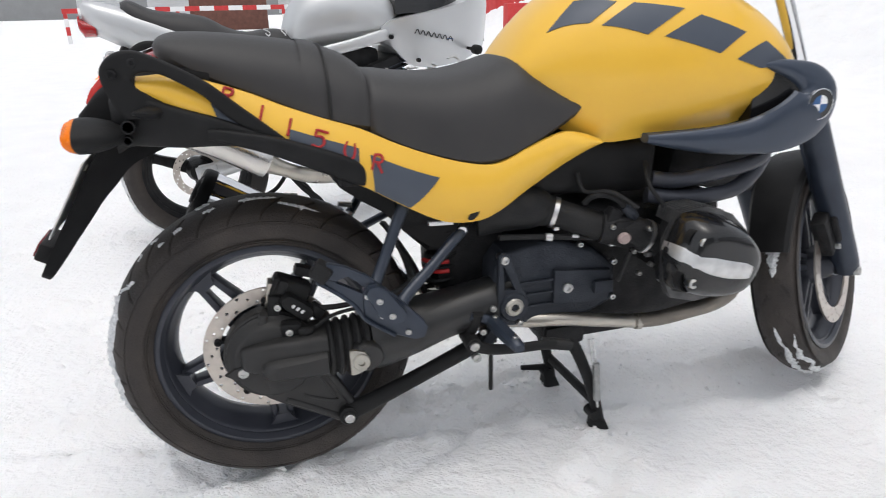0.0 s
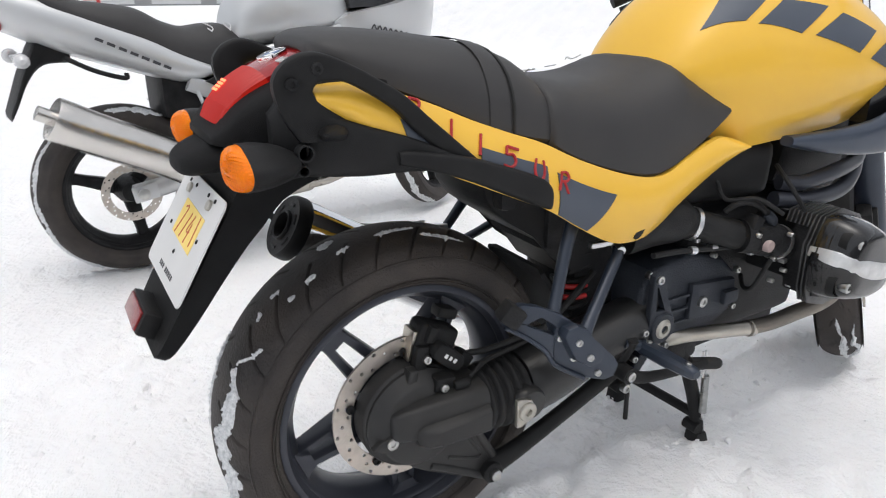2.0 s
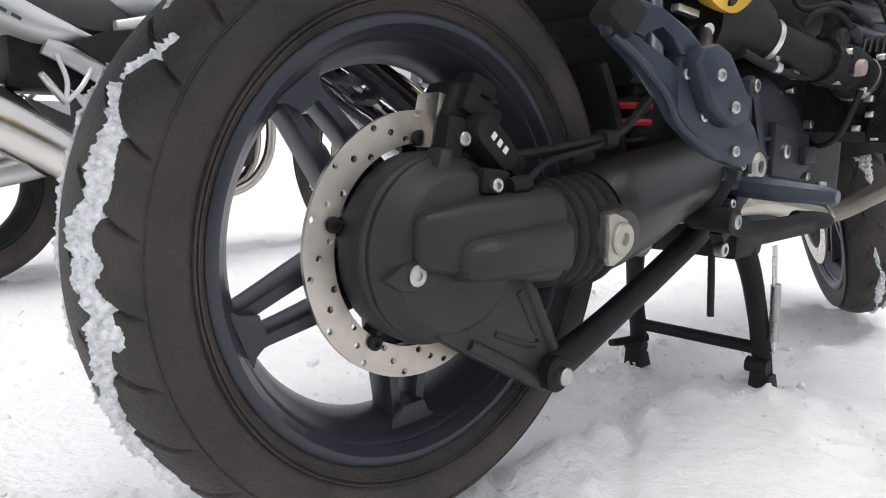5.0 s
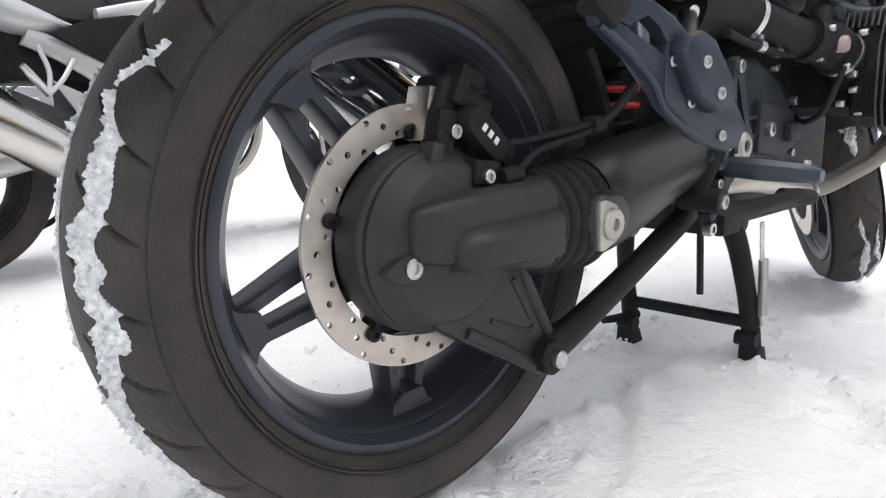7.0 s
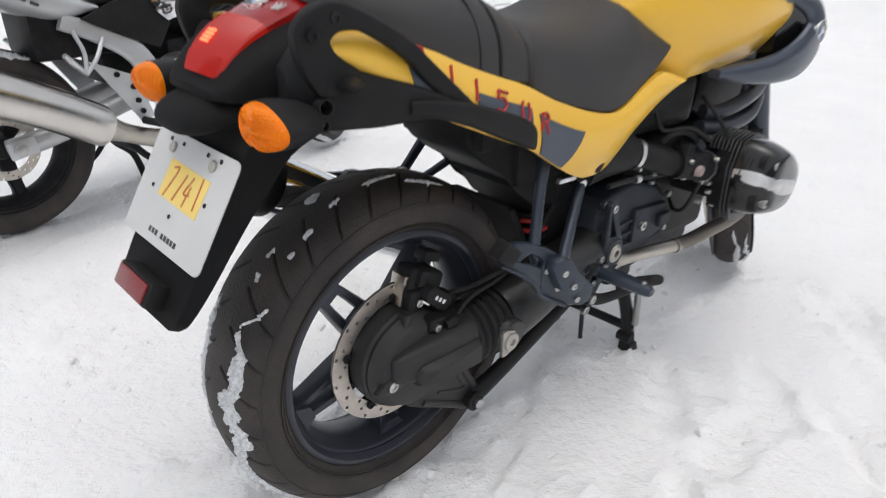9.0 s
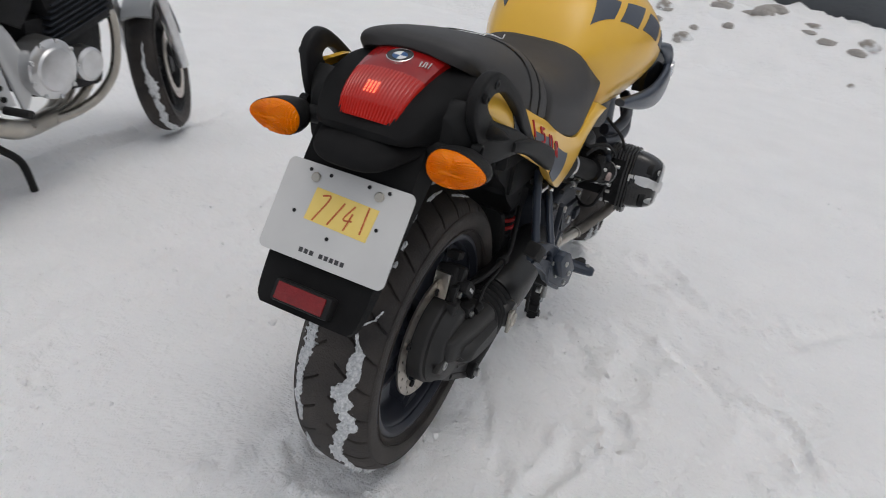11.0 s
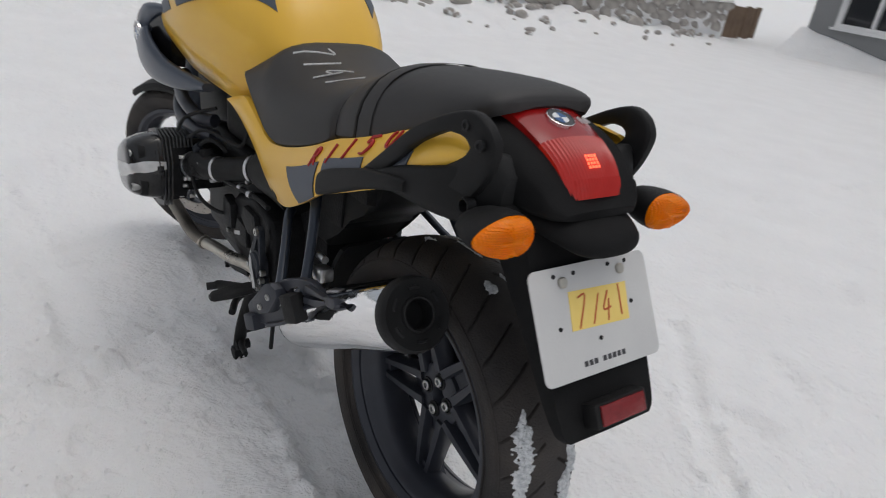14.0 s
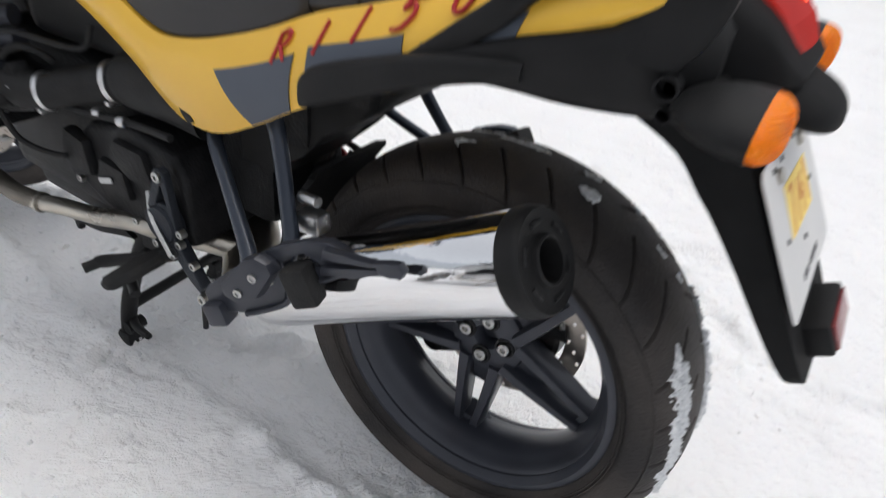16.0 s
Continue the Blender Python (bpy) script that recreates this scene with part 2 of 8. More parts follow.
def skin(bm, rings, closed=True, cap=True):
    """Quads between rings of equally many points."""
    vs = [[bm.verts.new(p) for p in r] for r in rings]
    n = len(vs[0])
    for a, b in zip(vs, vs[1:]):
        for i in range(n if closed else n - 1):
            j = (i + 1) % n
            bm.faces.new((a[i], a[j], b[j], b[i]))
    if cap and closed:
        bm.faces.new(vs[0])
        bm.faces.new(list(reversed(vs[-1])))
    return vs


def tube(bm, pts, r, n=12, steps=6, flat=1.0, up=(0, 0, 1), cap=True):
    """A tube along a smooth line; r one radius or one for each point; flat squeezes it along up."""
    rr = r if isinstance(r, (list, tuple)) else [r] * len(pts)
    line = curve([(*p, q) for p, q in zip(pts, rr)], steps if len(pts) > 2 else 1)
    rings = []
    for i, q in enumerate(line):
        p = Vector(q[:3])
        t = (Vector(line[min(i + 1, len(line) - 1)][:3]) - Vector(line[max(i - 1, 0)][:3])).normalized()
        side = t.cross(Vector(up))
        side = side.normalized() if side.length > 1e-3 else t.cross(Vector((0, 1, 0))).normalized()
        over = side.cross(t)
        rings.append([p + (side * math.cos(a) + over * math.sin(a) * flat) * q[3] for a in (2 * math.pi * k / n for k in range(n))])
    skin(bm, rings, True, cap)


def lathe(bm, profile, at=(0, 0, 0), axis="y", n=48, closed=False, sweep=1.0):
    """A profile of (radius, height) turned about an axis through at."""
    c = Vector(at)
    rings = []
    count = n if sweep >= 1 else n + 1
    for k in range(count):
        a = 2 * math.pi * sweep * k / n
        u, v = math.cos(a), math.sin(a)
        ring = []
        for r, h in profile:
            if axis == "y":
                ring.append(c + Vector((r * u, h, r * v)))
            elif axis == "x":
                ring.append(c + Vector((h, r * u, r * v)))
            else:
                ring.append(c + Vector((r * u, r * v, h)))
        rings.append(ring)
    vs = [[bm.verts.new(p) for p in r] for r in rings]
    m = len(profile)
    for k in range(count if sweep >= 1 else count - 1):
        a, b = vs[k], vs[(k + 1) % count]
        for i in range(m if closed else m - 1):
            j = (i + 1) % m
            bm.faces.new((a[i], a[j], b[j], b[i]))
    if not closed and sweep >= 1:
        for i in (0, m - 1):
            if profile[i][0] > 1e-5:
                bm.faces.new([vs[k][i] for k in range(count)])
    bmesh.ops.remove_doubles(bm, verts=bm.verts, dist=1e-6)


def box(bm, size, at, bevel=0.0, seg=2):
    """A box of that size, at a place or a pose, with rounded edges."""
    m = at if isinstance(at, Matrix) else Matrix.Translation(at)
    made = bmesh.ops.create_cube(bm, size=1.0, matrix=m @ Matrix.Diagonal((*size, 1)))
    if bevel:
        edges = list({e for v in made["verts"] for e in v.link_edges})
        bmesh.ops.bevel(bm, geom=edges, offset=bevel, segments=seg, affect='EDGES', profile=0.6)


def slab(bm, outline, y0, y1, bevel=0.0, seg=2, plane="xz", warp=None):
    """A plate with that outline, from y0 to y1 (or along the axis that is not in plane)."""
    def at(u, v, h):
        p = {"xz": (u, h, v), "xy": (u, v, h), "yz": (h, u, v)}[plane]
        return warp(*p) if warp else p
    a = [bm.verts.new(at(u, v, y0)) for u, v in outline]
    b = [bm.verts.new(at(u, v, y1)) for u, v in outline]
    n = len(outline)
    faces = [bm.faces.new(a), bm.faces.new(list(reversed(b)))]
    for i in range(n):
        j = (i + 1) % n
        faces.append(bm.faces.new((a[i], b[i], b[j], a[j])))
    if bevel:
        rim = list({e for f in faces[:2] for e in f.edges})
        bmesh.ops.bevel(bm, geom=rim, offset=bevel, segments=seg, affect='EDGES', profile=0.6)


def bolt(bm, at, way, r=0.008, h=0.006, socket=True):
    """A round screw head with a hexagon socket, its face towards way."""
    m = Vector(way).to_track_quat("Z", "Y").to_matrix().to_4x4()
    m.translation = at
    prof = [(0.0, h * 0.35), (r * 0.48, h * 0.35), (r * 0.48, h), (r * 0.86, h), (r, h * 0.8), (r, -h)] if socket else \
        [(0.0, h), (r * 0.8, h), (r, h * 0.75), (r, -h)]
    n = 12
    vs = []
    for k in range(n):
        a = 2 * math.pi * k / n
        vs.append([bm.verts.new(m @ Vector((q * math.cos(a), q * math.sin(a), z))) for q, z in prof[1:]])
    tip = bm.verts.new(m @ Vector((0, 0, prof[0][1])))
    for k in range(n):
        a, b = vs[k], vs[(k + 1) % n]
        bm.faces.new((tip, a[0], b[0]))
        for i in range(len(prof) - 2):
            bm.faces.new((a[i], a[i + 1], b[i + 1], b[i]))


def turned(bm, m):
    bmesh.ops.transform(bm, matrix=m, verts=bm.verts)
    return bm


def mirrored(bm):
    bmesh.ops.scale(bm, vec=(1, -1, 1), verts=bm.verts)
    bmesh.ops.reverse_faces(bm, faces=bm.faces)
    return bm


def both(name, build, mat, parent, label=""):
    """The right part and its mirror image on the left."""
    out = []
    for side in (-1, 1):
        bm = bmesh.new()
        build(bm)
        if side > 0:
            mirrored(bm)
        out.append(part(name, bm, mat, parent, label))
    return out


def strokes(bm, lines, place, w=0.004, h=0.0012):
    """Hand-drawn strokes: flat ribbons along 2D lines; place maps (u, v) to a point and a normal."""
    for line in lines:
        pts = curve([(u, v) for u, v in line], 4)
        rows = []
        for i, (u, v) in enumerate(pts):
            du = pts[min(i + 1, len(pts) - 1)][0] - pts[max(i - 1, 0)][0]
            dv = pts[min(i + 1, len(pts) - 1)][1] - pts[max(i - 1, 0)][1]
            q = math.hypot(du, dv) or 1
            a, na = place(u - dv / q * w / 2, v + du / q * w / 2)
            b, nb = place(u + dv / q * w / 2, v - du / q * w / 2)
            rows.append([Vector(a), Vector(a) + Vector(na) * h, Vector(b) + Vector(nb) * h, Vector(b)])
        skin(bm, rows, True, True)


DIGITS = {"7": [[(0, 1), (0.55, 1), (0.2, 0)]], "1": [[(0.25, 1), (0.25, 0)]],
          "4": [[(0.35, 1), (0.0, 0.4), (0.6, 0.4)], [(0.42, 0.7), (0.36, -0.05)]],
          "2": [[(0.05, 0.8), (0.3, 1), (0.5, 0.75), (0.05, 0.05), (0.55, 0.0)]],
          "8": [[(0.3, 0.55), (0.08, 0.8), (0.3, 1), (0.5, 0.8), (0.08, 0.25), (0.3, 0), (0.52, 0.25), (0.3, 0.55)]],
          "0": [[(0.3, 1), (0.05, 0.5), (0.3, 0), (0.55, 0.5), (0.3, 1)]]}


# ---- ground ----
def bump_at(x, y, cx, cy, rx, ry):
    d = ((x - cx) / rx) ** 2 + ((y - cy) / ry) ** 2
    return math.exp(-d) if d < 9 else 0.0


def line_near(x, y, line):
    """Distance from a broken line, with the part of it that lies nearest."""
    best = 9.0
    for (ax, ay), (bx, by) in zip(line, line[1:]):
        dx, dy = bx - ax, by - ay
        t = max(0.0, min(1.0, ((x - ax) * dx + (y - ay) * dy) / (dx * dx + dy * dy)))
        best = min(best, math.hypot(x - ax - t * dx, y - ay - t * dy))
    return best


def ground_height(x, y):
    """The trodden snow: a slight fall under the front wheel, soft swells, wheel tracks with crumbled edges, footprints."""
    z = -0.026 * max(0.0, min(x, 1.7, (4.6 - x) * 0.6)) * max(0.0, 1 - abs(y) / 6.0)
    v = Vector((x, y, 0.0))
    near = max(0.0, 1.0 - math.hypot(x - 0.3, y - 0.2) / 9.0)
    z += 0.014 * noise.noise(v * 1.3) + 0.010 * noise.noise(v * 3.7) * near
    if near <= 0:
        return z
    trodden = max(0.0, min(1.0, (y - 0.1) / 0.25), min(0.8, (-0.9 - y) / 0.5))
    loose = (0.25 + 0.30 * trodden) * max(0.0, noise.noise(v * (1.6 + 1.2 * trodden) + Vector((3, 1, 0)))) ** 0.6
    for cx, cy, rx, ry, amp in ROUGH:
        if abs(x - cx) > 3 * rx or abs(y - cy) > 3 * ry:
            continue
        loose = max(loose, amp * bump_at(x, y, cx, cy, rx, ry))
    wob = 0.02 * noise.noise(v * 6.0) + 0.008 * noise.noise(v * 17.0)
    for line, wd, dp in TRACKS:
        if not (min(p[0] for p in line) - 0.4 < x < max(p[0] for p in line) + 0.4 and min(p[1] for p in line) - 0.4 < y < max(p[1] for p in line) + 0.4):
            continue
        d = (line_near(x, y, line) + wob) / wd
        if d < 3:
            z += -dp * math.exp(-d ** 4) + dp * 0.8 * math.exp(-(d - 1.35) ** 2 * 7) * (0.55 + 1.1 * noise.noise(v * 14))
            loose = max(loose, 0.85 * math.exp(-(d - 1.4) ** 2 * 2.5))
    for px, py, r, turn, dp in PRINTS:
        if abs(x - px) > 0.3 or abs(y - py) > 0.3:
            continue
        dp *= 1.5
        c, s = math.cos(turn), math.sin(turn)
        u, w = (c * (x - px) + s * (y - py)) / r, (c * (y - py) - s * (x - px)) / (r * 0.42)
        d = math.hypot(u, w * (1 + 0.25 * u))
        if d < 2:
            z += -dp * math.exp(-d ** 6) * (1 + 0.15 * math.sin(u * 15)) + dp * 0.45 * math.exp(-(d - 1.22) ** 2 * 22) * (0.5 + noise.noise(v * 21))
            loose = max(loose, 0.5 * math.exp(-(d - 1.2) ** 2 * 6))
    lump = max(0.0, noise.noise(v * 24) + 0.6 * noise.noise(v * 47))
    z += loose * (0.030 * lump ** 0.75 + 0.022 * noise.noise(v * 11) - 0.006) * near
    return z + 0.007 * noise.noise(v * 8.0) * near


ROUGH = ((0.25, 0.06, 0.35, 0.09, 0.55), (0.75, 0.07, 0.3, 0.10, 0.55), (1.15, 0.05, 0.3, 0.07, 0.7), (0.82, 0.55, 0.16, 0.25, 1.1), (0.45, 0.56, 0.08, 0.10, 0.7), (0.74, 0.17, 0.06, 0.07, 1.2),
         (0.75, -0.13, 0.06, 0.05, 0.9), (0.68, -0.33, 0.13, 0.16, 0.45), (0.85, -0.58, 0.15, 0.13, 0.45), (-0.30, 0.80, 0.14, 0.14, 0.7), (-0.45, 0.72, 0.12, 0.12, 0.5), (-0.28, 1.2, 0.2, 0.15, 0.6),
         (-0.45, -0.55, 0.14, 0.10, 0.5), (1.4, -0.5, 0.25, 0.2, 0.5), (0.0, -0.10, 0.12, 0.05, 0.6), (-0.02, 0.11, 0.14, 0.05, 0.8))
ROUGH += ((0.75, 0.62, 0.26, 0.30, 1.2), (0.55, 0.85, 0.22, 0.18, 1.0), (0.35, 0.62, 0.22, 0.20, 0.9), (0.20, 0.90, 0.22, 0.16, 0.8), (0.95, 0.30, 0.20, 0.16, 1.0), (0.50, 0.34, 0.24, 0.10, 0.8), (2.55, 0.25, 0.3, 0.25, 0.9), (2.15, 0.7, 0.3, 0.25, 0.8), (2.2, -1.1, 0.3, 0.2, 0.9), (2.85, -1.0, 0.3, 0.2, 0.8), (1.5, -0.15, 0.2, 0.25, 0.8), (1.7, -1.3, 0.2, 0.2, 0.7),
         (-0.3, -3.5, 0.4, 0.3, 0.9), (0.7, 0.17, 0.07, 0.07, 1.2))
TRACKS = ((((-0.15, 0.05), (0.3, 0.06), (0.8, 0.05), (1.45, -0.02)), 0.080, 0.024), (((-2.5, 0.35), (-0.9, 0.28), (-0.36, 0.21), (-0.1, 0.08)), 0.06, 0.022),
          (((0.12, -0.215), (0.42, -0.064), (0.60, 0.03)), 0.016, 0.010), (((0.70, 0.97), (0.82, 0.80), (0.87, 0.70), (0.93, 0.51), (1.16, 0.50), (1.5, 0.52), (2.2, 0.6)), 0.055, 0.014),
          (((-1.6, 0.98), (-0.4, 1.02), (0.8, 1.12), (2.4, 1.30)), 0.06, 0.026), (((-1.6, 1.75), (0.0, 1.85), (2.4, 2.1)), 0.06, 0.026),
          (((-0.9, -0.75), (-0.5, -0.62), (-0.2, -0.80), (0.3, -1.3)), 0.04, 0.016), (((1.5, -0.35), (1.25, -0.62), (1.3, -0.95), (1.7, -1.3)), 0.05, 0.022), (((-1.5, 2.8), (0.5, 2.95), (2.4, 3.1)), 0.10, 0.010))
# short scuffs left by boots and tyres
TRACKS += ((((0.84, -0.65), (0.76, -0.72), (0.70, -0.90), (0.51, -0.97)), 0.026, 0.016), (((0.92, -0.86), (0.85, -0.94), (0.80, -1.03)), 0.022, 0.013), (((0.40, -0.46), (0.36, -0.50), (0.28, -0.49)), 0.028, 0.018),
           (((0.24, -0.38), (0.18, -0.41), (0.05, -0.37)), 0.026, 0.016), (((0.16, -0.66), (0.10, -0.65), (0.03, -0.63)), 0.022, 0.012), (((0.33, 0.13), (0.11, 0.16), (-0.04, 0.17)), 0.022, 0.016),
           (((0.12, -0.24), (0.0, -0.29)), 0.022, 0.012), (((0.38, -0.72), (0.38, -0.81), (0.34, -0.86), (0.34, -0.97)), 0.020, 0.011), (((0.68, 1.04), (0.71, 0.96), (0.65, 0.87), (0.68, 0.78)), 0.020, 0.012))
random.seed(4)
PRINTS = [(0.69, 0.165, 0.10, 0.2, 0.013), (0.66, -0.29, 0.13, 0.5, 0.010), (0.86, -0.46, 0.14, 0.7, 0.012), (0.62, -0.47, 0.13, 0.2, 0.010), (0.83, -0.66, 0.14, 0.9, 0.012), (1.05, -0.62, 0.14, 0.6, 0.010), (0.55, -0.85, 0.13, 0.4, 0.010),
          (1.3, -0.9, 0.14, 0.3, 0.012), (-0.24, 0.82, 0.13, 0.5, 0.010), (-0.48, 0.88, 0.13, 0.2, 0.010), (-0.30, 1.22, 0.13, 0.8, 0.010), (0.5, 0.55, 0.13, 2.6, 0.012), (0.80, 0.42, 0.13, 2.2, 0.013), (1.5, -0.45, 0.14, 0.4, 0.011)]
PRINTS += [(random.uniform(-1.2, 3.2), random.uniform(-4.5, -1.0), 0.14, random.uniform(0, 3.1), random.uniform(0.010, 0.020)) for _ in range(40)]


def axis_steps(spans):
    out = []
    for a, b, s in spans:
        n = max(1, round((b - a) / s))
        out += [a + (b - a) * i / n for i in range(n)]
    return out + [spans[-1][1]]


def build_ground():
    xs = axis_steps(((-600, -60, 90), (-60, -8, 6), (-8, -2, 0.5), (-2, -0.8, 0.05), (-0.8, 1.6, 0.0125), (1.6, 3.2, 0.03), (3.2, 4, 0.1), (4, 12, 0.5), (12, 60, 6), (60, 600, 90)))
    ys = axis_steps(((-600, -60, 90), (-60, -12, 6), (-12, -4.2, 0.39), (-4.2, -1.8, 0.04), (-1.8, -1.0, 0.025), (-1.0, 1.0, 0.0125), (1.0, 3, 0.035), (3, 12, 0.5), (12, 60, 6), (60, 600, 90)))
    verts = [(x, y, ground_height(x, y) if max(abs(x), abs(y)) < 40 else 0.0) for x in xs for y in ys]
    k = len(ys)
    faces = [(i * k + j, (i + 1) * k + j, (i + 1) * k + j + 1, i * k + j + 1) for i in range(len(xs) - 1) for j in range(k - 1)]
    me = bpy.data.meshes.new("ground")
    me.from_pydata(verts, [], faces)
    me.materials.append(M["snow"])
    me.shade_smooth()
    return tagged(new("ground", me), "packed white snow with wheel ruts and footprints", "snow ground", kind="structure")


build_ground()


def crumbs():
    """Loose snow thrown up along the tracks, the stand and the tyres."""
    random.seed(11)
    bm = bmesh.new()
    for n in range(700):
        cx, cy, rx, ry, amp = random.choice(ROUGH)
        x, y = random.gauss(cx, rx * 0.7), random.gauss(cy, ry * 0.8)
        r = min(0.016, 0.0025 + random.expovariate(1 / 0.0028))
        m = pose(x, y, ground_height(x, y) - r * 0.15, random.uniform(0, 90), random.uniform(0, 90), random.uniform(0, 360)) @ Matrix.Diagonal((r, r * random.uniform(0.5, 1.3), r * 0.7, 1))
        for q in bmesh.ops.create_icosphere(bm, subdivisions=1, radius=1.0, matrix=m)["verts"]:
            q.co += Vector((noise.noise(q.co * 400), noise.noise(q.co * 400 + Vector((9, 0, 0))), noise.noise(q.co * 400 + Vector((0, 9, 0))))) * r * 0.7
    alone("snow_crumbs", bm, "snow", "loose crumbs of snow lying on the ground", "snow", kind="stuff", angle=70)


crumbs()

# ---- yellow motorcycle: wheels ----
AX = 0.318


def tyre_mesh(R, half, bead, grooves, rows=4, n=300):
    """A tyre about the y axis through the origin with slanted tread grooves cut in."""
    prof = curve([(bead - 0.004, -half * 0.70), (bead + 0.006, -half * 0.83), (bead + 0.024, -half * 0.97), (bead + 0.045, -half), (R - 0.033, -half * 0.96),
                  (R - 0.017, -half * 0.80), (R - 0.006, -half * 0.5), (R - 0.001, -half * 0.22), (R, 0.0)], rows)
    prof = prof + [(r, -y) for r, y in reversed(prof[:-1])]
    m = len(prof)
    verts, faces = [], []
    for k in range(n):
        a = 2 * math.pi * k / n
        for r, y in prof:
            s = abs(y) / half
            depth = 0.0
            if r > R - 0.045:
                ph = (a / (2 * math.pi) * grooves + (0.5 if y > 0 else 0.0) - 1.0 * s) % 1.0
                if 0.16 < s < 0.975 and abs(ph - 0.5) < 0.045 and r > R - 0.036:
                    depth = 0.0048 * min(1.0, (0.975 - s) * 10) * min(1.0, 1.8 * (1 - abs(ph - 0.5) / 0.045))
            q = r - depth
            verts.append((q * math.cos(a), y * (1 - depth * 3), q * math.sin(a)))
    for k in range(n):
        for i in range(m - 1):
            a, b = k * m, ((k + 1) % n) * m
            faces.append((a + i, a + i + 1, b + i + 1, b + i))
    bm = bmesh.new()
    vs = [bm.verts.new(v) for v in verts]
    for f in faces:
        bm.faces.new([vs[i] for i in f])
    return bm


def rim_profile(lip, half):
    d = lip - 0.232
    p = [(0.232, 1.0), (0.227, 1.045), (0.221, 1.035), (0.216, 0.93), (0.213, 0.86), (0.2135, 0.80), (0.2085, 0.74), (0.206, 0.60), (0.197, 0.44), (0.191, 0.2), (0.189, 0.0)]
    side = [(r + d, -h * half) for r, h in p]
    return side + [(r, -h) for r, h in reversed(side[:-1])] + [(0.222 + d, half * 0.8), (0.203 + d, half * 0.3), (0.203 + d, -half * 0.3), (0.222 + d, -half * 0.8)]


def spoke_bar(bm, a, off0, off1, r0, r1, w, y0, y1):
    """One bar from hub to rim: tapered, its cross-section rounded."""
    rings = []
    for k in range(7):
        t = k / 6
        r = r0 + (r1 - r0) * t
        off = off0 + (off1 - off0) * t ** 1.4
        ww = w * (1.25 - 0.55 * t + 0.35 * max(0, t - 0.8) * 5)
        ya, yb = y0 * (1 - 0.25 * t), y1 * (1 + 0.1 * t)
        ring = []
        for u, v in ((-1, -0.7), (-0.7, -1), (0.7, -1), (1, -0.7), (1, 0.7), (0.7, 1), (-0.7, 1), (-1, 0.7)):
            t2 = off + u * ww / 2
            y = (ya + yb) / 2 + v * (yb - ya) / 2
            ring.append((r * math.cos(a) - t2 * math.sin(a), y, r * math.sin(a) + t2 * math.cos(a)))
        rings.append(ring)
    skin(bm, rings)


def drilled_ring(bm, ri, ro, y, th, cells, hole, start=0.0):
    """A flat ring with two staggered rows of drilled holes through it."""
    rows = ((ri, ri + (ro - ri) / 3), (ri + (ro - ri) / 3, ri + (ro - ri) * 2 / 3), (ri + (ro - ri) * 2 / 3, ro))
    for k in range(cells):
        a0, a1 = start + 2 * math.pi * k / cells, start + 2 * math.pi * (k + 1) / cells
        for row, (r0, r1) in enumerate(rows):
            am, rm = (a0 + a1) / 2, (r0 + r1) / 2
            border = [(r0, a0), (r0, am), (r0, a1), (rm, a1), (r1, a1), (r1, am), (r1, a0), (rm, a0)]
            p = [(r * math.cos(a), r * math.sin(a)) for r, a in border]
            drill = (k + 2 * row) % 3 == 0
            for yy in (y - th / 2, y + th / 2):
                if not drill:
                    bm.faces.new([bm.verts.new((u, yy, v)) for u, v in p])
                    continue
                c = (rm * math.cos(am), rm * math.sin(am))
                inner = []
                for u, v in p:
                    q = math.hypot(u - c[0], v - c[1])
                    inner.append((c[0] + (u - c[0]) / q * hole, c[1] + (v - c[1]) / q * hole))
                va = [bm.verts.new((u, yy, v)) for u, v in p]
                vb = [bm.verts.new((u, yy, v)) for u, v in inner]
                for i in range(8):
                    j = (i + 1) % 8
                    bm.faces.new((va[i], va[j], vb[j], vb[i]))
                if yy > y:
                    vc = [bm.verts.new((u, y - th / 2, v)) for u, v in inner]
                    for i in range(8):
                        j = (i + 1) % 8
                        bm.faces.new((vb[i], vb[j], vc[j], vc[i]))
    for r in (ri, ro):
        for k in range(cells):
            a0, a1 = start + 2 * math.pi * k / cells, start + 2 * math.pi * (k + 1) / cells
            am = (a0 + a1) / 2
            for b0, b1 in ((a0, am), (am, a1)):
                bm.faces.new([bm.verts.new(q) for q in ((r * math.cos(b0), y - th / 2, r * math.sin(b0)), (r * math.cos(b1), y - th / 2, r * math.sin(b1)),
                                                         (r * math.cos(b1), y + th / 2, r * math.sin(b1)), (r * math.cos(b0), y + th / 2, r * math.sin(b0)))])
    bmesh.ops.remove_doubles(bm, verts=bm.verts, dist=1e-6)


bike = thing("yellow_motorcycle", "yellow and slate roadster motorcycle on its centre stand in snow", "motorcycle")

C = Matrix.Translation((0, 0, AX))
bm = bmesh.new()
lathe(bm, rim_profile(0.232, 0.068), n=96, closed=True)
wheel = part("rear_wheel", turned(bm, C), "wheel", bike, "dark slate cast rear wheel")
part("tyre", turned(tyre_mesh(0.318, 0.085, 0.230, 30, 9, 1140), C), "rubber", wheel, "worn black tyre with caked snow", 30)
bm = bmesh.new()
lathe(bm, [(0.0, -0.022), (0.016, -0.022), (0.018, -0.006), (0.022, 0.0), (0.054, 0.0), (0.063, -0.004), (0.067, -0.014), (0.064, -0.055), (0.030, -0.06), (0.0, -0.06)], n=48)
part("hub", turned(bm, C), "wheel", wheel)
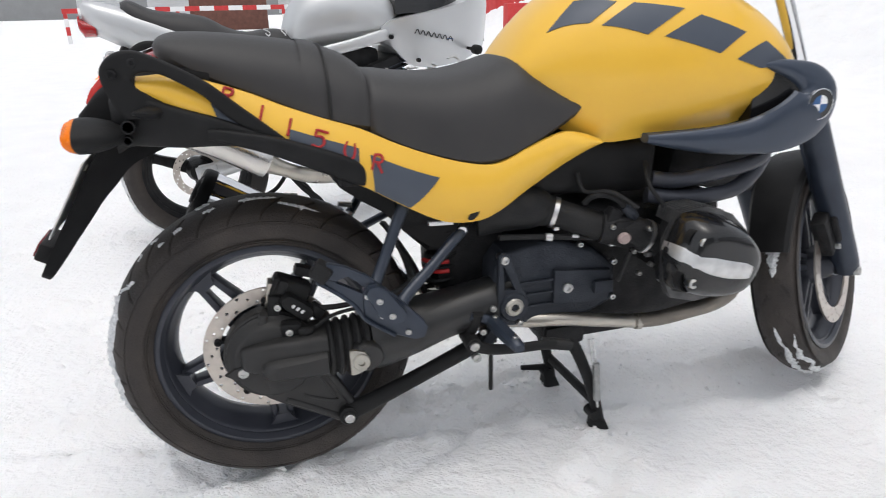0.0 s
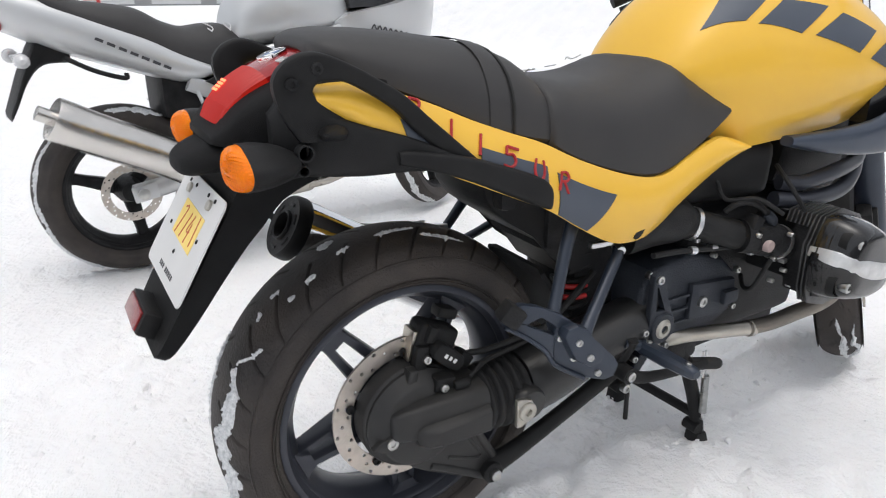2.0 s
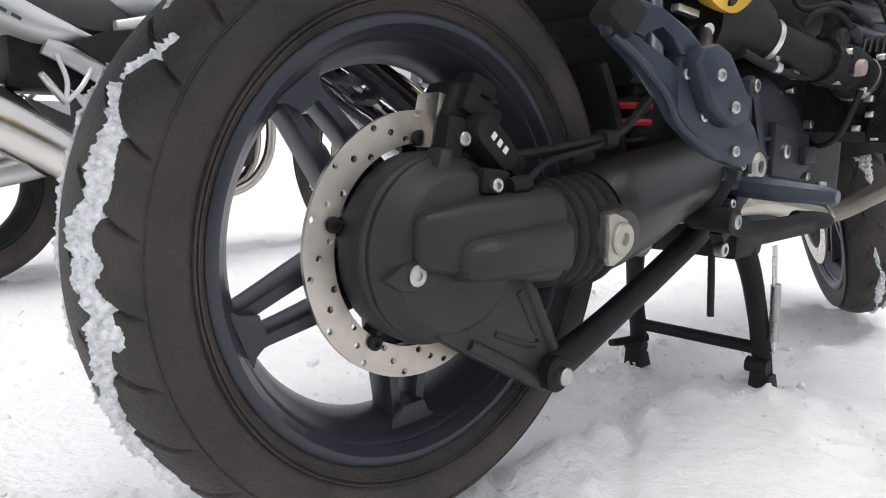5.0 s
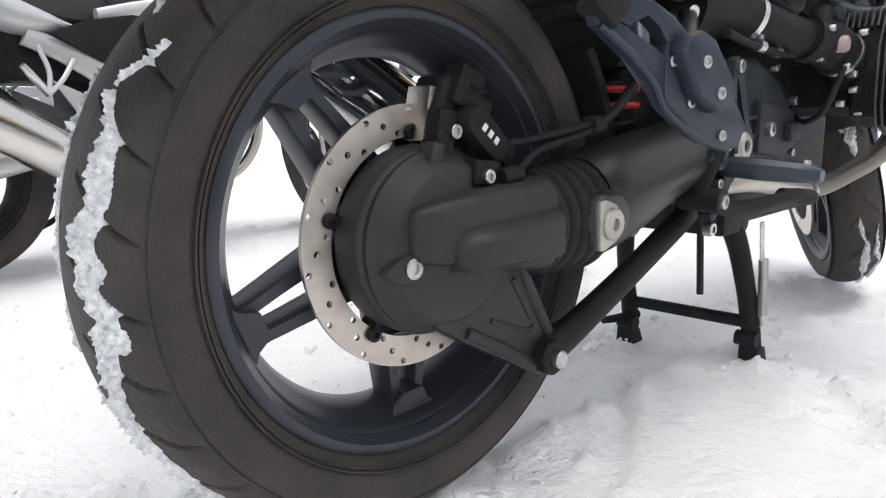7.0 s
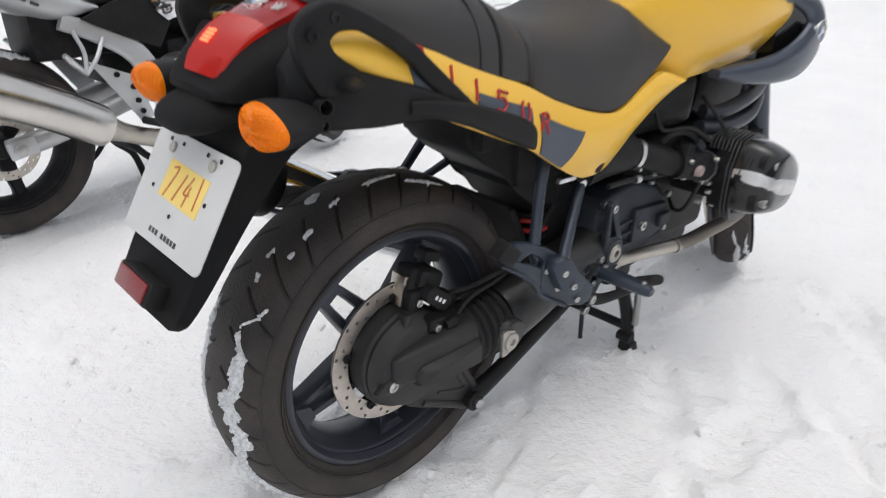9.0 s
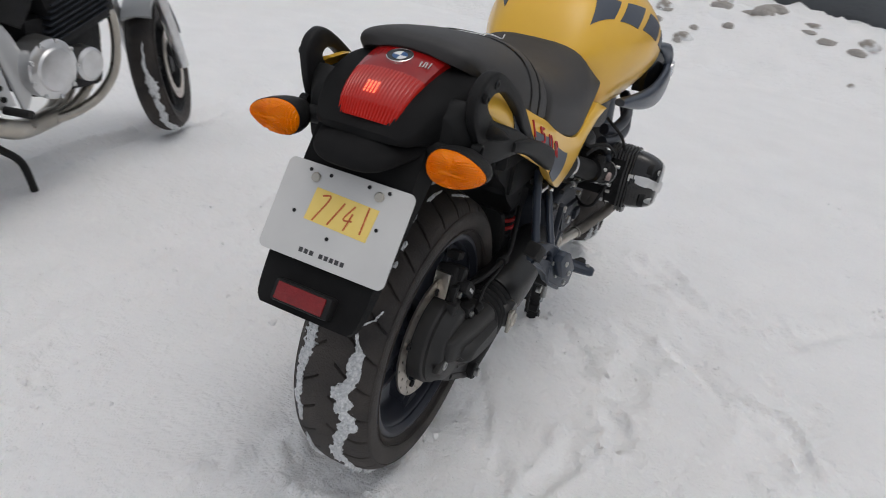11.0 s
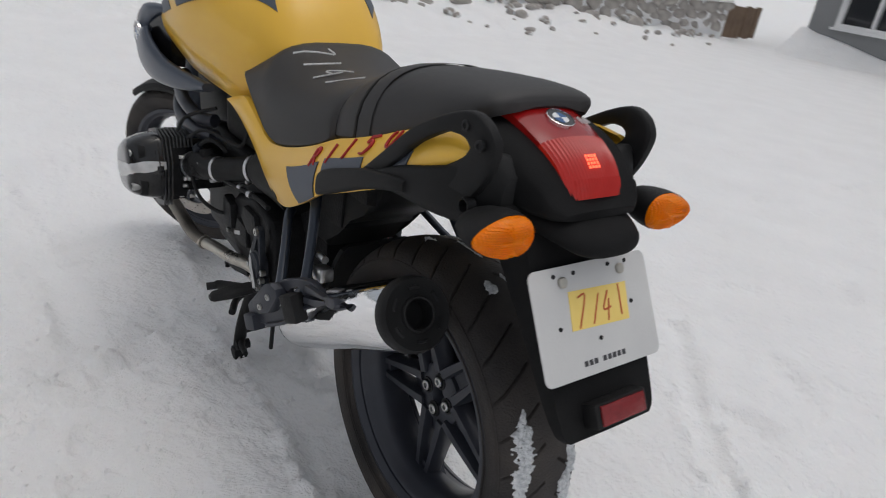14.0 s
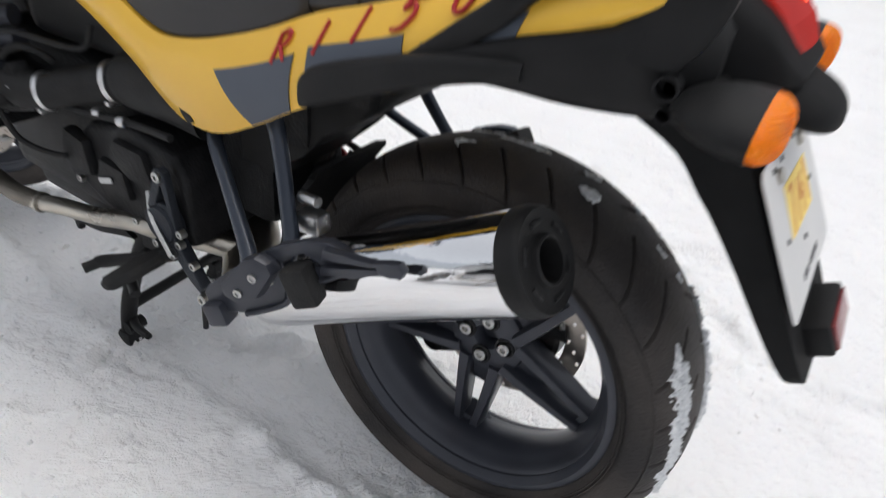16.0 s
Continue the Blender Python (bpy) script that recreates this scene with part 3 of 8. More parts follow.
for k in range(5):
    a = radians(-160 + 72 * k)
    bm = bmesh.new()
    for s in (-1, 1):
        spoke_bar(bm, a, s * 0.027, s * 0.014, 0.048, 0.203, 0.019, -0.040, 0.006)
    ring = []
    for r, w, y in ((0.050, 0.024, -0.008), (0.080, 0.021, -0.014), (0.098, 0.019, -0.017), (0.106, 0.018, -0.019), (0.110, 0.017, -0.022)):
        ring.append([(r * math.cos(a) - t * math.sin(a), y + dy, r * math.sin(a) + t * math.cos(a)) for t, dy in ((-w, 0), (w, 0), (w, -0.012), (-w, -0.012))])
    skin(bm, ring)
    ring = []
    for r, w, y in ((0.180, 0.014, -0.002), (0.196, 0.022, 0.0), (0.204, 0.032, 0.0)):
        ring.append([(r * math.cos(a) - t * math.sin(a), y + dy, r * math.sin(a) + t * math.cos(a)) for t, dy in ((-w, 0), (w, 0), (w, -0.040), (-w, -0.040))])
    skin(bm, ring)
    part("spoke", turned(bm, C), "wheel", wheel)
for k in range(4):
    a = radians(4 + 90 * k)
    bm = bmesh.new()
    lathe(bm, [(0.0165, 0.0), (0.0165, 0.002), (0.0125, 0.0025), (0.0115, -0.002)], at=(0.034 * math.cos(a), 0, 0.034 * math.sin(a)), n=20)
    part("bolt_seat", turned(bm, C), "dark", wheel)
    bm = bmesh.new()
    bolt(bm, (0.034 * math.cos(a), 0.0, 0.034 * math.sin(a)), (0, 1, 0), 0.0105, 0.008)
    part("wheel_bolt", turned(bm, C), "bolt", wheel)
bm = bmesh.new()
drilled_ring(bm, 0.106, 0.139, -0.060, 0.005, 45, 0.0036)
part("brake_disc", turned(bm, C), "disc", wheel, "drilled steel brake disc")
for k in range(5):
    bm = bmesh.new()
    a = radians(-160 + 36 + 72 * k)
    spoke_bar(bm, a, 0, 0, 0.055, 0.112, 0.022, -0.060, -0.045)
    bolt(bm, (0.111 * math.cos(a), -0.064, 0.111 * math.sin(a)), (0, -1, 0), 0.008, 0.004)
    part("disc_carrier", turned(bm, C), "dark", wheel)


def tyre_snow(R, half, y0, wid, spans, seed, parent, C, thick=0.008):
    """Wet snow caked on the tread: ragged patches that swell out of the rubber."""
    bm = bmesh.new()
    m = 40
    for a0, a1 in spans:
        n = max(6, int(abs(a1 - a0) / 0.32))
        rows = []
        for i in range(n + 1):
            a = radians(a0 + (a1 - a0) * i / n)
            end = min(1.0, 7.0 * min(i, n - i) / n + 0.05)
            v = Vector((math.cos(a) * R, math.sin(a) * R, seed * 1.7))
            base = y0 if isinstance(y0, float) else float(np.interp(math.degrees(a), [q[0] for q in y0], [q[1] for q in y0]))
            yc = base + (0.016 if isinstance(y0, float) else 0.004) * noise.noise(v * 9) + 0.006 * noise.noise(v * 31)
            ww = wid * (0.75 + 1.1 * noise.noise(v * 13 + Vector((5, 0, 0)))) * end
            row = []
            for j in range(m + 1):
                y = max(-half * 0.92, min(half * 0.92, base + (2 * j / m - 1) * wid * 2.6))
                q = v + Vector((0, 0, y * 1.0))
                f = 1 - abs((y - yc) / max(ww, 1e-4)) ** 1.5 + 0.9 * noise.noise(q * 55) + 0.6 * noise.noise(q * 150)
                h = thick * min(1.0, f) ** 0.5 * (0.7 + 0.5 * noise.noise(q * 90) + 0.55 * noise.noise(q * 240) + 0.4 * noise.noise(q * 520)) if f > 0 else -0.014
                s = min(1.0, abs(y) / half)
                rr = R - float(np.interp(s, (0, 0.22, 0.5, 0.8, 0.96, 1.0), (0, 0.001, 0.006, 0.017, 0.033, 0.06))) + h
                row.append((rr * math.cos(a), y, rr * math.sin(a)))
            rows.append(row)
        skin(bm, rows, False, False)
    tagged(part("caked_snow", turned(bm, C), "snow_clump", parent, "white wet snow stuck to the tread", 80), kind="stuff")


for r, h in ((0.2415, -0.0795), (0.2455, -0.0815), (0.2850, -0.0822), (0.2415, 0.0795), (0.2455, 0.0815), (0.2850, 0.0822)):
    bm = bmesh.new()
    g = 1 if h > 0 else -1
    lathe(bm, [(r - 0.0012, h - g * 0.001), (r - 0.0006, h + g * 0.0012), (r + 0.0006, h + g * 0.0012), (r + 0.0012, h - g * 0.001)], n=120, closed=True)
    part("sidewall_line", turned(bm, C), "rubber", wheel)
STRIP = ((142, -0.061), (146, -0.058), (150, -0.037), (155, -0.043), (160, -0.052), (168, -0.045), (172, -0.037), (178, -0.042), (185, -0.050), (191, -0.040), (199, -0.032), (207, -0.031), (213, -0.044), (225, -0.049), (250, -0.045))
STRIP_LEFT = ((144, 0.041), (154, 0.049), (165, 0.050), (182, 0.055), (190, 0.047), (215, 0.040), (250, 0.044))
tyre_snow(0.318, 0.085, STRIP, 0.0135, ((142, 151), (150, 228), (230, 252)), 3, wheel, C, 0.009)
tyre_snow(0.318, 0.085, STRIP_LEFT, 0.0105, ((146, 194), (200, 250)), 5, wheel, C, 0.007)
tyre_snow(0.318, 0.085, 0.015, 0.012, ((74, 80), (106, 112)), 6, wheel, C, 0.005)
tyre_snow(0.318, 0.085, -0.045, 0.005, ((66, 82), (117, 121), (125, 128)), 8, wheel, C, 0.004)
tyre_snow(0.318, 0.085, -0.020, 0.005, ((82, 96), (104, 109), (127, 131), (135, 138)), 18, wheel, C, 0.004)

# ---- shaft drive, swingarm, caliper ----
drive = bmesh.new()
lathe(drive, [(0.0, -0.050), (0.092, -0.050), (0.098, -0.056), (0.099, -0.088), (0.097, -0.093), (0.094, -0.095), (0.094, -0.101), (0.088, -0.106), (0.080, -0.123), (0.074, -0.127), (0.0, -0.129)],
      at=(0, 0, AX), n=64)
drive = part("final_drive", drive, "housing", bike, "black cast shaft-drive housing")
bm = bmesh.new()
# raised pinion tunnel running forward from the housing
sec = []
for x, yc, zc, hy, hz, e in ((-0.064, -0.105, 0.334, 0.026, 0.020, 0.5), (-0.060, -0.106, 0.335, 0.033, 0.025, 0.36), (-0.052, -0.107, 0.335, 0.037, 0.028, 0.32), (-0.01, -0.110, 0.334, 0.043, 0.036, 0.34),
                             (0.04, -0.112, 0.331, 0.049, 0.043, 0.38), (0.085, -0.113, 0.329, 0.053, 0.049, 0.42), (0.108, -0.114, 0.328, 0.054, 0.051, 0.5)):
    ring = []
    for k in range(28):
        a = 2 * math.pi * k / 28
        c, s = math.cos(a), math.sin(a)
        ring.append((x, yc + hy * math.copysign(abs(c) ** e, c), zc + hz * math.copysign(abs(s) ** e, s)))
    sec.append(ring)
skin(bm, sec)
part("pinion_tunnel", bm, "housing", drive)
bm = bmesh.new()
rows = []
for x, z0, z1, y in ((-0.026, 0.308, 0.320, -0.148), (-0.023, 0.300, 0.328, -0.160), (-0.012, 0.297, 0.333, -0.170), (0.01, 0.296, 0.336, -0.174), (0.06, 0.296, 0.341, -0.178), (0.104, 0.296, 0.346, -0.180), (0.108, 0.297, 0.345, -0.172)):
    rows.append([(x, -0.140, z0 - 0.004), (x, y + 0.006, z0), (x, y, z0 + 0.006), (x, y, z1 - 0.008), (x, y + 0.008, z1), (x, -0.140, z1 + 0.004)])
skin(bm, rows)
part("tunnel_rib", bm, "housing", drive)
bm = bmesh.new()
slab(bm, [(-0.034, 0.360), (-0.006, 0.360), (-0.006, 0.392), (-0.002, 0.418), (-0.018, 0.420), (-0.024, 0.392)], -0.117, -0.092, 0.006, 3)
part("web_rib", bm, "housing", drive)
bm = bmesh.new()
eye = [(0.141 + 0.026 * math.cos(radians(a)), 0.166 + 0.026 * math.sin(radians(a))) for a in (235, 265, 295, 325, 355, 385)]
slab(bm, [(-0.045, 0.262), (-0.020, 0.232), (0.012, 0.212)] + eye + [(0.148, 0.205), (0.108, 0.287), (0.06, 0.300)], -0.121, -0.094, 0.005, 3)
for line in ([(0.098, 0.287), (0.126, 0.235), (0.150, 0.190)], [(0.016, 0.221), (0.070, 0.190), (0.124, 0.156)]):
    tube(bm, [(u, -0.1175, v) for u, v in line], [0.0080, 0.0085, 0.0095], 10, 2)
tube(bm, [(0.088, -0.1195, 0.266), (0.108, -0.1195, 0.232), (0.121, -0.1195, 0.204), (0.104, -0.1195, 0.203), (0.052, -0.1195, 0.226)], 0.0042, 8, 2)
part("torque_lug", bm, "housing", drive)
bm = bmesh.new()
slab(bm, [(-0.098, 0.304), (-0.078, 0.316), (-0.058, 0.321), (-0.036, 0.316), (-0.016, 0.304), (-0.036, 0.293), (-0.058, 0.288), (-0.080, 0.292)], -0.1310, -0.118, 0.004)
part("plug_boss", bm, "housing", drive)
bm = bmesh.new()
bolt(bm, (-0.062, -0.130, 0.305), (0, -1, 0), 0.0105, 0.004)
part("filler_plug", bm, "bolt", drive, "bright filler plug")
bm = bmesh.new()
prof = [(0.050, 0.104)]
for i in range(5):
    x = 0.108 + i * 0.0185
    r = 0.0605 + 0.0016 * i
    prof += [(r - 0.008, x), (r - 0.002, x + 0.003), (r, x + 0.006), (r, x + 0.009), (r - 0.002, x + 0.012), (r - 0.008, x + 0.015)]
prof.append((0.050, 0.206))
lathe(bm, prof, at=(0, -0.115, 0.326), axis="x", n=40)
part("rubber_boot", bm, "rubber_plain", bike, "ribbed black rubber boot")
bm = bmesh.new()
sec = []
for x, yc, zc, hy, hz in curve(((0.198, -0.116, 0.332, 0.062, 0.062), (0.225, -0.120, 0.338, 0.066, 0.066), (0.29, -0.126, 0.354, 0.064, 0.060), (0.36, -0.130, 0.372, 0.058, 0.052), (0.44, -0.132, 0.388, 0.054, 0.050), (0.52, -0.130, 0.395, 0.056, 0.056)), 3):
    sec.append([(x, yc + hy * math.cos(2 * math.pi * k / 28), zc + hz * math.sin(2 * math.pi * k / 28)) for k in range(28)])
skin(bm, sec)
swing = part("swingarm", bm, "swingarm", bike, "black cast single-sided swingarm")
bm = bmesh.new()
sec = []
for y, r in ((-0.150, 0.036), (-0.170, 0.034), (-0.182, 0.031), (-0.187, 0.027), (-0.188, 0.010)):
    sec.append([(0.184 + 1.1 * r * math.cos(2 * math.pi * k / 28), y, 0.326 + r * math.sin(2 * math.pi * k / 28)) for k in range(28)])
skin(bm, sec)
part("pivot_lug", bm, "swingarm", swing)
bm = bmesh.new()
slab(bm, [(0.146, 0.351), (0.156, 0.352), (0.178, 0.344), (0.186, 0.325), (0.178, 0.304), (0.156, 0.296), (0.147, 0.297)], -0.194, -0.186, 0.0015)
part("pivot_washer", bm, "washer", swing, "flat zinc washer")
bm = bmesh.new()
lathe(bm, [(0.0, -0.1945), (0.006, -0.1945), (0.007, -0.199), (0.016, -0.199), (0.018, -0.197), (0.018, -0.188)], at=(0.168, 0, 0.324), n=24)
part("pivot_pin", bm, "washer", swing)
bm = bmesh.new()
tube(bm, [(0.142, -0.118, 0.164), (0.20, -0.124, 0.186), (0.31, -0.128, 0.232), (0.43, -0.128, 0.282), (0.475, -0.122, 0.300)], [0.020, 0.017, 0.0155, 0.0165, 0.019], 12, 5, 1.15)
lathe(bm, [(0.0, -0.140), (0.018, -0.140), (0.021, -0.137), (0.021, -0.090), (0.0, -0.090)], at=(0.142, 0, 0.164), n=24)
arm = part("torque_arm", bm, "plastic", bike, "black tubular torque arm")
bm = bmesh.new()
bolt(bm, (0.142, -0.142, 0.164), (0, -1, 0), 0.011, 0.008, False)
part("bolt", bm, "bolt", arm)

bm = bmesh.new()
box(bm, (0.080, 0.05, 0.050), pose(0.048, -0.070, 0.450, 0, 24, 0), 0.012, 3)
caliper = part("brake_caliper", bm, "plastic", bike, "black two-piston brake caliper")
bm = bmesh.new()
rows = []
for y, s in ((-0.085, 1.0), (-0.110, 1.0), (-0.116, 0.93), (-0.1175, 0.75)):
    ring = []
    for k in range(28):
        a = 2 * math.pi * k / 28
        u, v = math.cos(a) * 0.037, math.sin(a) * (0.021 + 0.005 * math.cos(2 * a))
        c, q = math.cos(radians(-42)), math.sin(radians(-42))
        ring.append((0.058 + s * (u * c - v * q), y, 0.424 + s * (u * q + v * c)))
    rows.append(ring)
skin(bm, rows)
part("piston_housing", bm, "plastic", caliper)
for size, at in (((0.030, 0.03, 0.026), pose(0.096, -0.092, 0.404, 0, 40, 0)), ((0.026, 0.022, 0.046), pose(0.012, -0.092, 0.428, 0, 10, 0)), ((0.040, 0.03, 0.020), pose(0.080, -0.06, 0.484, 0, 20, 0)), ((0.020, 0.03, 0.03), pose(0.033, -0.09, 0.468, 0, 24, 0))):
    bm = bmesh.new()
    box(bm, size, at, 0.006)
    part("caliper_lug", bm, "plastic", caliper)
bm = bmesh.new()
slab(bm, [(-0.006, 0.420), (0.006, 0.424), (0.020, 0.472), (0.006, 0.474)], -0.085, -0.050, 0.002)
part("brake_pad_plate", bm, "steel", caliper)
for u, y, v in ((0.019, -0.105, 0.428), (0.036, -0.134, 0.383)):
    bm = bmesh.new()
    bolt(bm, (u, y, v), (0, -1, 0), 0.0075, 0.005)
    part("bolt", bm, "bolt", caliper)
bm = bmesh.new()
for i in range(3):
    box(bm, (0.0058, 0.001, 0.0075), pose(0.050 + i * 0.0085, -0.1180, 0.431 - i * 0.0070, 0, 42, 0))
part("raised_mark", bm, "white", caliper, "white raised lettering as bars")
bm = bmesh.new()
box(bm, (0.040, 0.03, 0.026), pose(0.040, -0.118, 0.386, 0, 6, 0), 0.006)
tube(bm, [(0.055, -0.135, 0.381), (0.075, -0.137, 0.383), (0.088, -0.13, 0.385)], [0.009, 0.010, 0.004], 10)
part("speed_sensor", bm, "plastic", drive)
bm = bmesh.new()
tube(bm, [(0.105, -0.095, 0.410), (0.14, -0.11, 0.415), (0.20, -0.12, 0.425), (0.26, -0.125, 0.437), (0.33, -0.11, 0.47), (0.40, -0.09, 0.50)], 0.006, 8)
tube(bm, [(0.088, -0.13, 0.385), (0.13, -0.125, 0.405), (0.21, -0.128, 0.420), (0.28, -0.12, 0.445), (0.36, -0.10, 0.47)], 0.004, 8)
lathe(bm, [(0.0, 0.222), (0.012, 0.222), (0.012, 0.245), (0.0, 0.245)], at=(0, -0.123, 0.428), axis="x", n=12)
part("brake_hose", bm, "rubber_plain", bike)

# ---- tank ----
TANK = ((0.515, 0.10, 0.880, 0.850, 0.80), (0.545, 0.125, 0.922, 0.855, 0.79), (0.58, 0.145, 0.962, 0.86, 0.77), (0.63, 0.168, 1.004, 0.862, 0.745), (0.70, 0.196, 1.036, 0.864, 0.722),
        (0.78, 0.218, 1.050, 0.862, 0.728), (0.87, 0.236, 1.053, 0.860, 0.738), (0.96, 0.242, 1.035, 0.857, 0.745), (1.04, 0.238, 1.000, 0.850, 0.760), (1.10, 0.215, 0.955, 0.845, 0.775), (1.15, 0.165, 0.910, 0.84, 0.785), (1.175, 0.10, 0.88, 0.835, 0.80))
TANK_ROWS = curve(TANK, 5)


def tank_at(x, a):
    """A point of the tank's skin: a from 0 (bottom right) over 90 (top) to 180 (bottom left) degrees."""
    xs = [r[0] for r in TANK_ROWS]
    x, hw, zt, zm, zb = (float(np.interp(x, xs, [r[k] for r in TANK_ROWS])) for k in range(5))
    if a < 25 or a > 155:
        t = (a if a < 90 else 180 - a) / 25
        y = hw * (0.78 + 0.22 * math.sin(t * math.pi / 2))
        z = zb + (zm - zb) * t
    else:
        q = radians((min(a, 180 - a) - 25) / 65 * 90)
        y = hw * math.cos(q) ** 0.80
        z = zm + (zt - zm) * math.sin(q) ** 0.92
    return Vector((x, -y if a < 90 else y, z))


def tank_out(x, a):
    p = tank_at(x, a)
    u, v = tank_at(x + 0.004, a) - tank_at(x - 0.004, a), tank_at(x, min(a + 1, 179.9)) - tank_at(x, max(a - 1, 0.1))
    n = v.cross(u).normalized()
    n = n if n.dot(p - Vector((x, 0, 0.84))) > 0 else -n
    return p, n


bm = bmesh.new()
skin(bm, [[tank_at(r[0], a) for a in [i * 2.5 for i in range(73)]] for r in TANK_ROWS])
tank = part("fuel_tank", bm, "yellow", bike, "glossy yellow fuel tank", 50)


def tank_patch(bm, corners, lift=0.0018, n=8):
    """A thin panel laid on the tank between four corners (x, a)."""
    (x0, a0), (x1, a1), (x2, a2), (x3, a3) = corners
    grid = []
    for i in range(n + 1):
        row = []
        for j in range(n + 1):
            u, v = i / n, j / n
            x = (1 - v) * ((1 - u) * x0 + u * x1) + v * ((1 - u) * x3 + u * x2)
            a = (1 - v) * ((1 - u) * a0 + u * a1) + v * ((1 - u) * a3 + u * a2)
            p, nn = tank_out(x, a)
            row.append((p + nn * lift, p - nn * 0.002))
        grid.append(row)
    top = [[bm.verts.new(c[0]) for c in r] for r in grid]
    for i in range(n):
        for j in range(n):
            bm.faces.new((top[i][j], top[i + 1][j], top[i + 1][j + 1], top[i][j + 1]))
    ring = [(i, 0) for i in range(n)] + [(n, j) for j in range(n)] + [(i, n) for i in range(n, 0, -1)] + [(0, j) for j in range(n, 0, -1)]
    low = [bm.verts.new(grid[i][j][1]) for i, j in ring]
    for k in range(len(ring)):
        m = (k + 1) % len(ring)
        bm.faces.new((top[ring[k][0]][ring[k][1]], top[ring[m][0]][ring[m][1]], low[m], low[k]))


STRIPES = (((0.588, 57), (0.648, 68), (0.715, 58), (0.658, 50)), ((0.678, 47), (0.745, 56), (0.838, 51), (0.758, 40)),
           ((0.790, 39), (0.868, 48), (0.962, 42), (0.900, 32)), ((0.938, 30), (1.010, 40), (1.085, 31), (0.995, 27)))
for s in STRIPES:
    for mirror in (False, True):
        bm = bmesh.new()
        tank_patch(bm, [(x, 180 - a if mirror else a) for x, a in s])
        part("stripe", bm, "slate_panel", tank, "dark grey chequer stripe")
bm = bmesh.new()
lathe(bm, [(0.0, 0.004), (0.034, 0.004), (0.040, 0.002), (0.042, -0.01)], at=(0.80, 0, 1.050), axis="z", n=32)
part("filler_cap", bm, "alu", tank)

# ---- seats ----
def seat_ring(x, hw, zt, zb, n=17, e=2.6):
    ring = []
    for k in range(n):
        a = math.pi * k / (n - 1)
        c, s = math.cos(a), math.sin(a)
        ring.append((x, -hw * math.copysign(abs(c) ** (2 / e), c), zb + 0.012 + (zt - zb - 0.012) * abs(s) ** (2 / e)))
    return ring + [(x, hw * 0.93, zb), (x, hw * 0.5, zb + 0.006), (x, 0, zb + 0.008), (x, -hw * 0.5, zb + 0.006), (x, -hw * 0.93, zb)]


bm = bmesh.new()
skin(bm, [seat_ring(*r) for r in curve(((-0.140, 0.060, 0.940, 0.926), (-0.134, 0.090, 0.950, 0.920), (-0.112, 0.110, 0.957, 0.908), (-0.06, 0.124, 0.957, 0.878), (0.02, 0.134, 0.949, 0.845),
                                        (0.11, 0.146, 0.936, 0.805), (0.17, 0.152, 0.920, 0.786), (0.205, 0.152, 0.902, 0.778), (0.225, 0.148, 0.884, 0.774), (0.232, 0.140, 0.866, 0.774)), 4)])
part("passenger_seat", bm, "seat", bike, "matt black vinyl passenger seat")
bm = bmesh.new()
rows = []
for x, hw, zt, zb, hump in curve(((0.222, 0.150, 0.862, 0.772, 0.0), (0.232, 0.157, 0.876, 0.764, 0), (0.26, 0.162, 0.876, 0.748, 0), (0.31, 0.168, 0.869, 0.727, 0), (0.38, 0.174, 0.866, 0.706, 0), (0.44, 0.176, 0.872, 0.696, 0),
                                 (0.49, 0.175, 0.884, 0.704, 0), (0.525, 0.172, 0.893, 0.717, 0), (0.555, 0.170, 0.880, 0.731, 0), (0.60, 0.168, 0.852, 0.757, 0), (0.635, 0.165, 0.825, 0.778, 0), (0.655, 0.160, 0.808, 0.792, 0)), 4):
    rows.append(seat_ring(x, hw, zt, zb, 21, 3.2))
skin(bm, rows)
seat = part("rider_seat", bm, "seat", bike, "matt black vinyl rider seat with chalk marks")
bm = bmesh.new()
tube(bm, [(x, y, z) for x, y, z in seat_ring(0.150, 0.1515, 0.9275, 0.792)[:17]], 0.0028, 6, 1)
part("seam", bm, "seam", bike)
bm = bmesh.new()
band = [[(x, y * 1.012, z + (0.0022 if abs(y) < 0.12 else 0.0)) for x, y, z in seat_ring(xx, hw, zt, zb)[:17]] for xx, hw, zt, zb in ((0.108, 0.1458, 0.9364, 0.806), (0.112, 0.1464, 0.9368, 0.804), (0.138, 0.150, 0.9318, 0.796), (0.142, 0.1502, 0.9304, 0.794))]
skin(bm, band, False, False)
part("grab_strap", bm, "seat", bike, "black vinyl strap across the seat")


def seat_top(u, v):
    """Chalk writing across the rider seat, read from the left side."""
    x = 0.40 - u
    y = 0.105 - v * 0.9
    k = 0.866 + 0.26 * max(0, x - 0.38)
    hw, zt, zb = 0.172, k + 0.004, 0.71
    zz = zb + 0.012 + (zt - zb - 0.012) * max(0.0, 1 - abs((y + v * 0) / hw) ** 3.2) ** (1 / 3.2)
    return (x, y, zz + 0.001), (0, 0, 1)


bm = bmesh.new()
for i, ch in enumerate("7141"):
    strokes(bm, [[(-0.075 + i * 0.050 + u * 0.045 + 0.03 * (v - 0.5), 0.075 * v - 0.02) for u, v in line] for line in DIGITS[ch]],
            lambda u, v: seat_top(u, v), 0.0030, 0.0018)
part("chalk_mark", bm, "chalk", seat, "white chalk number")

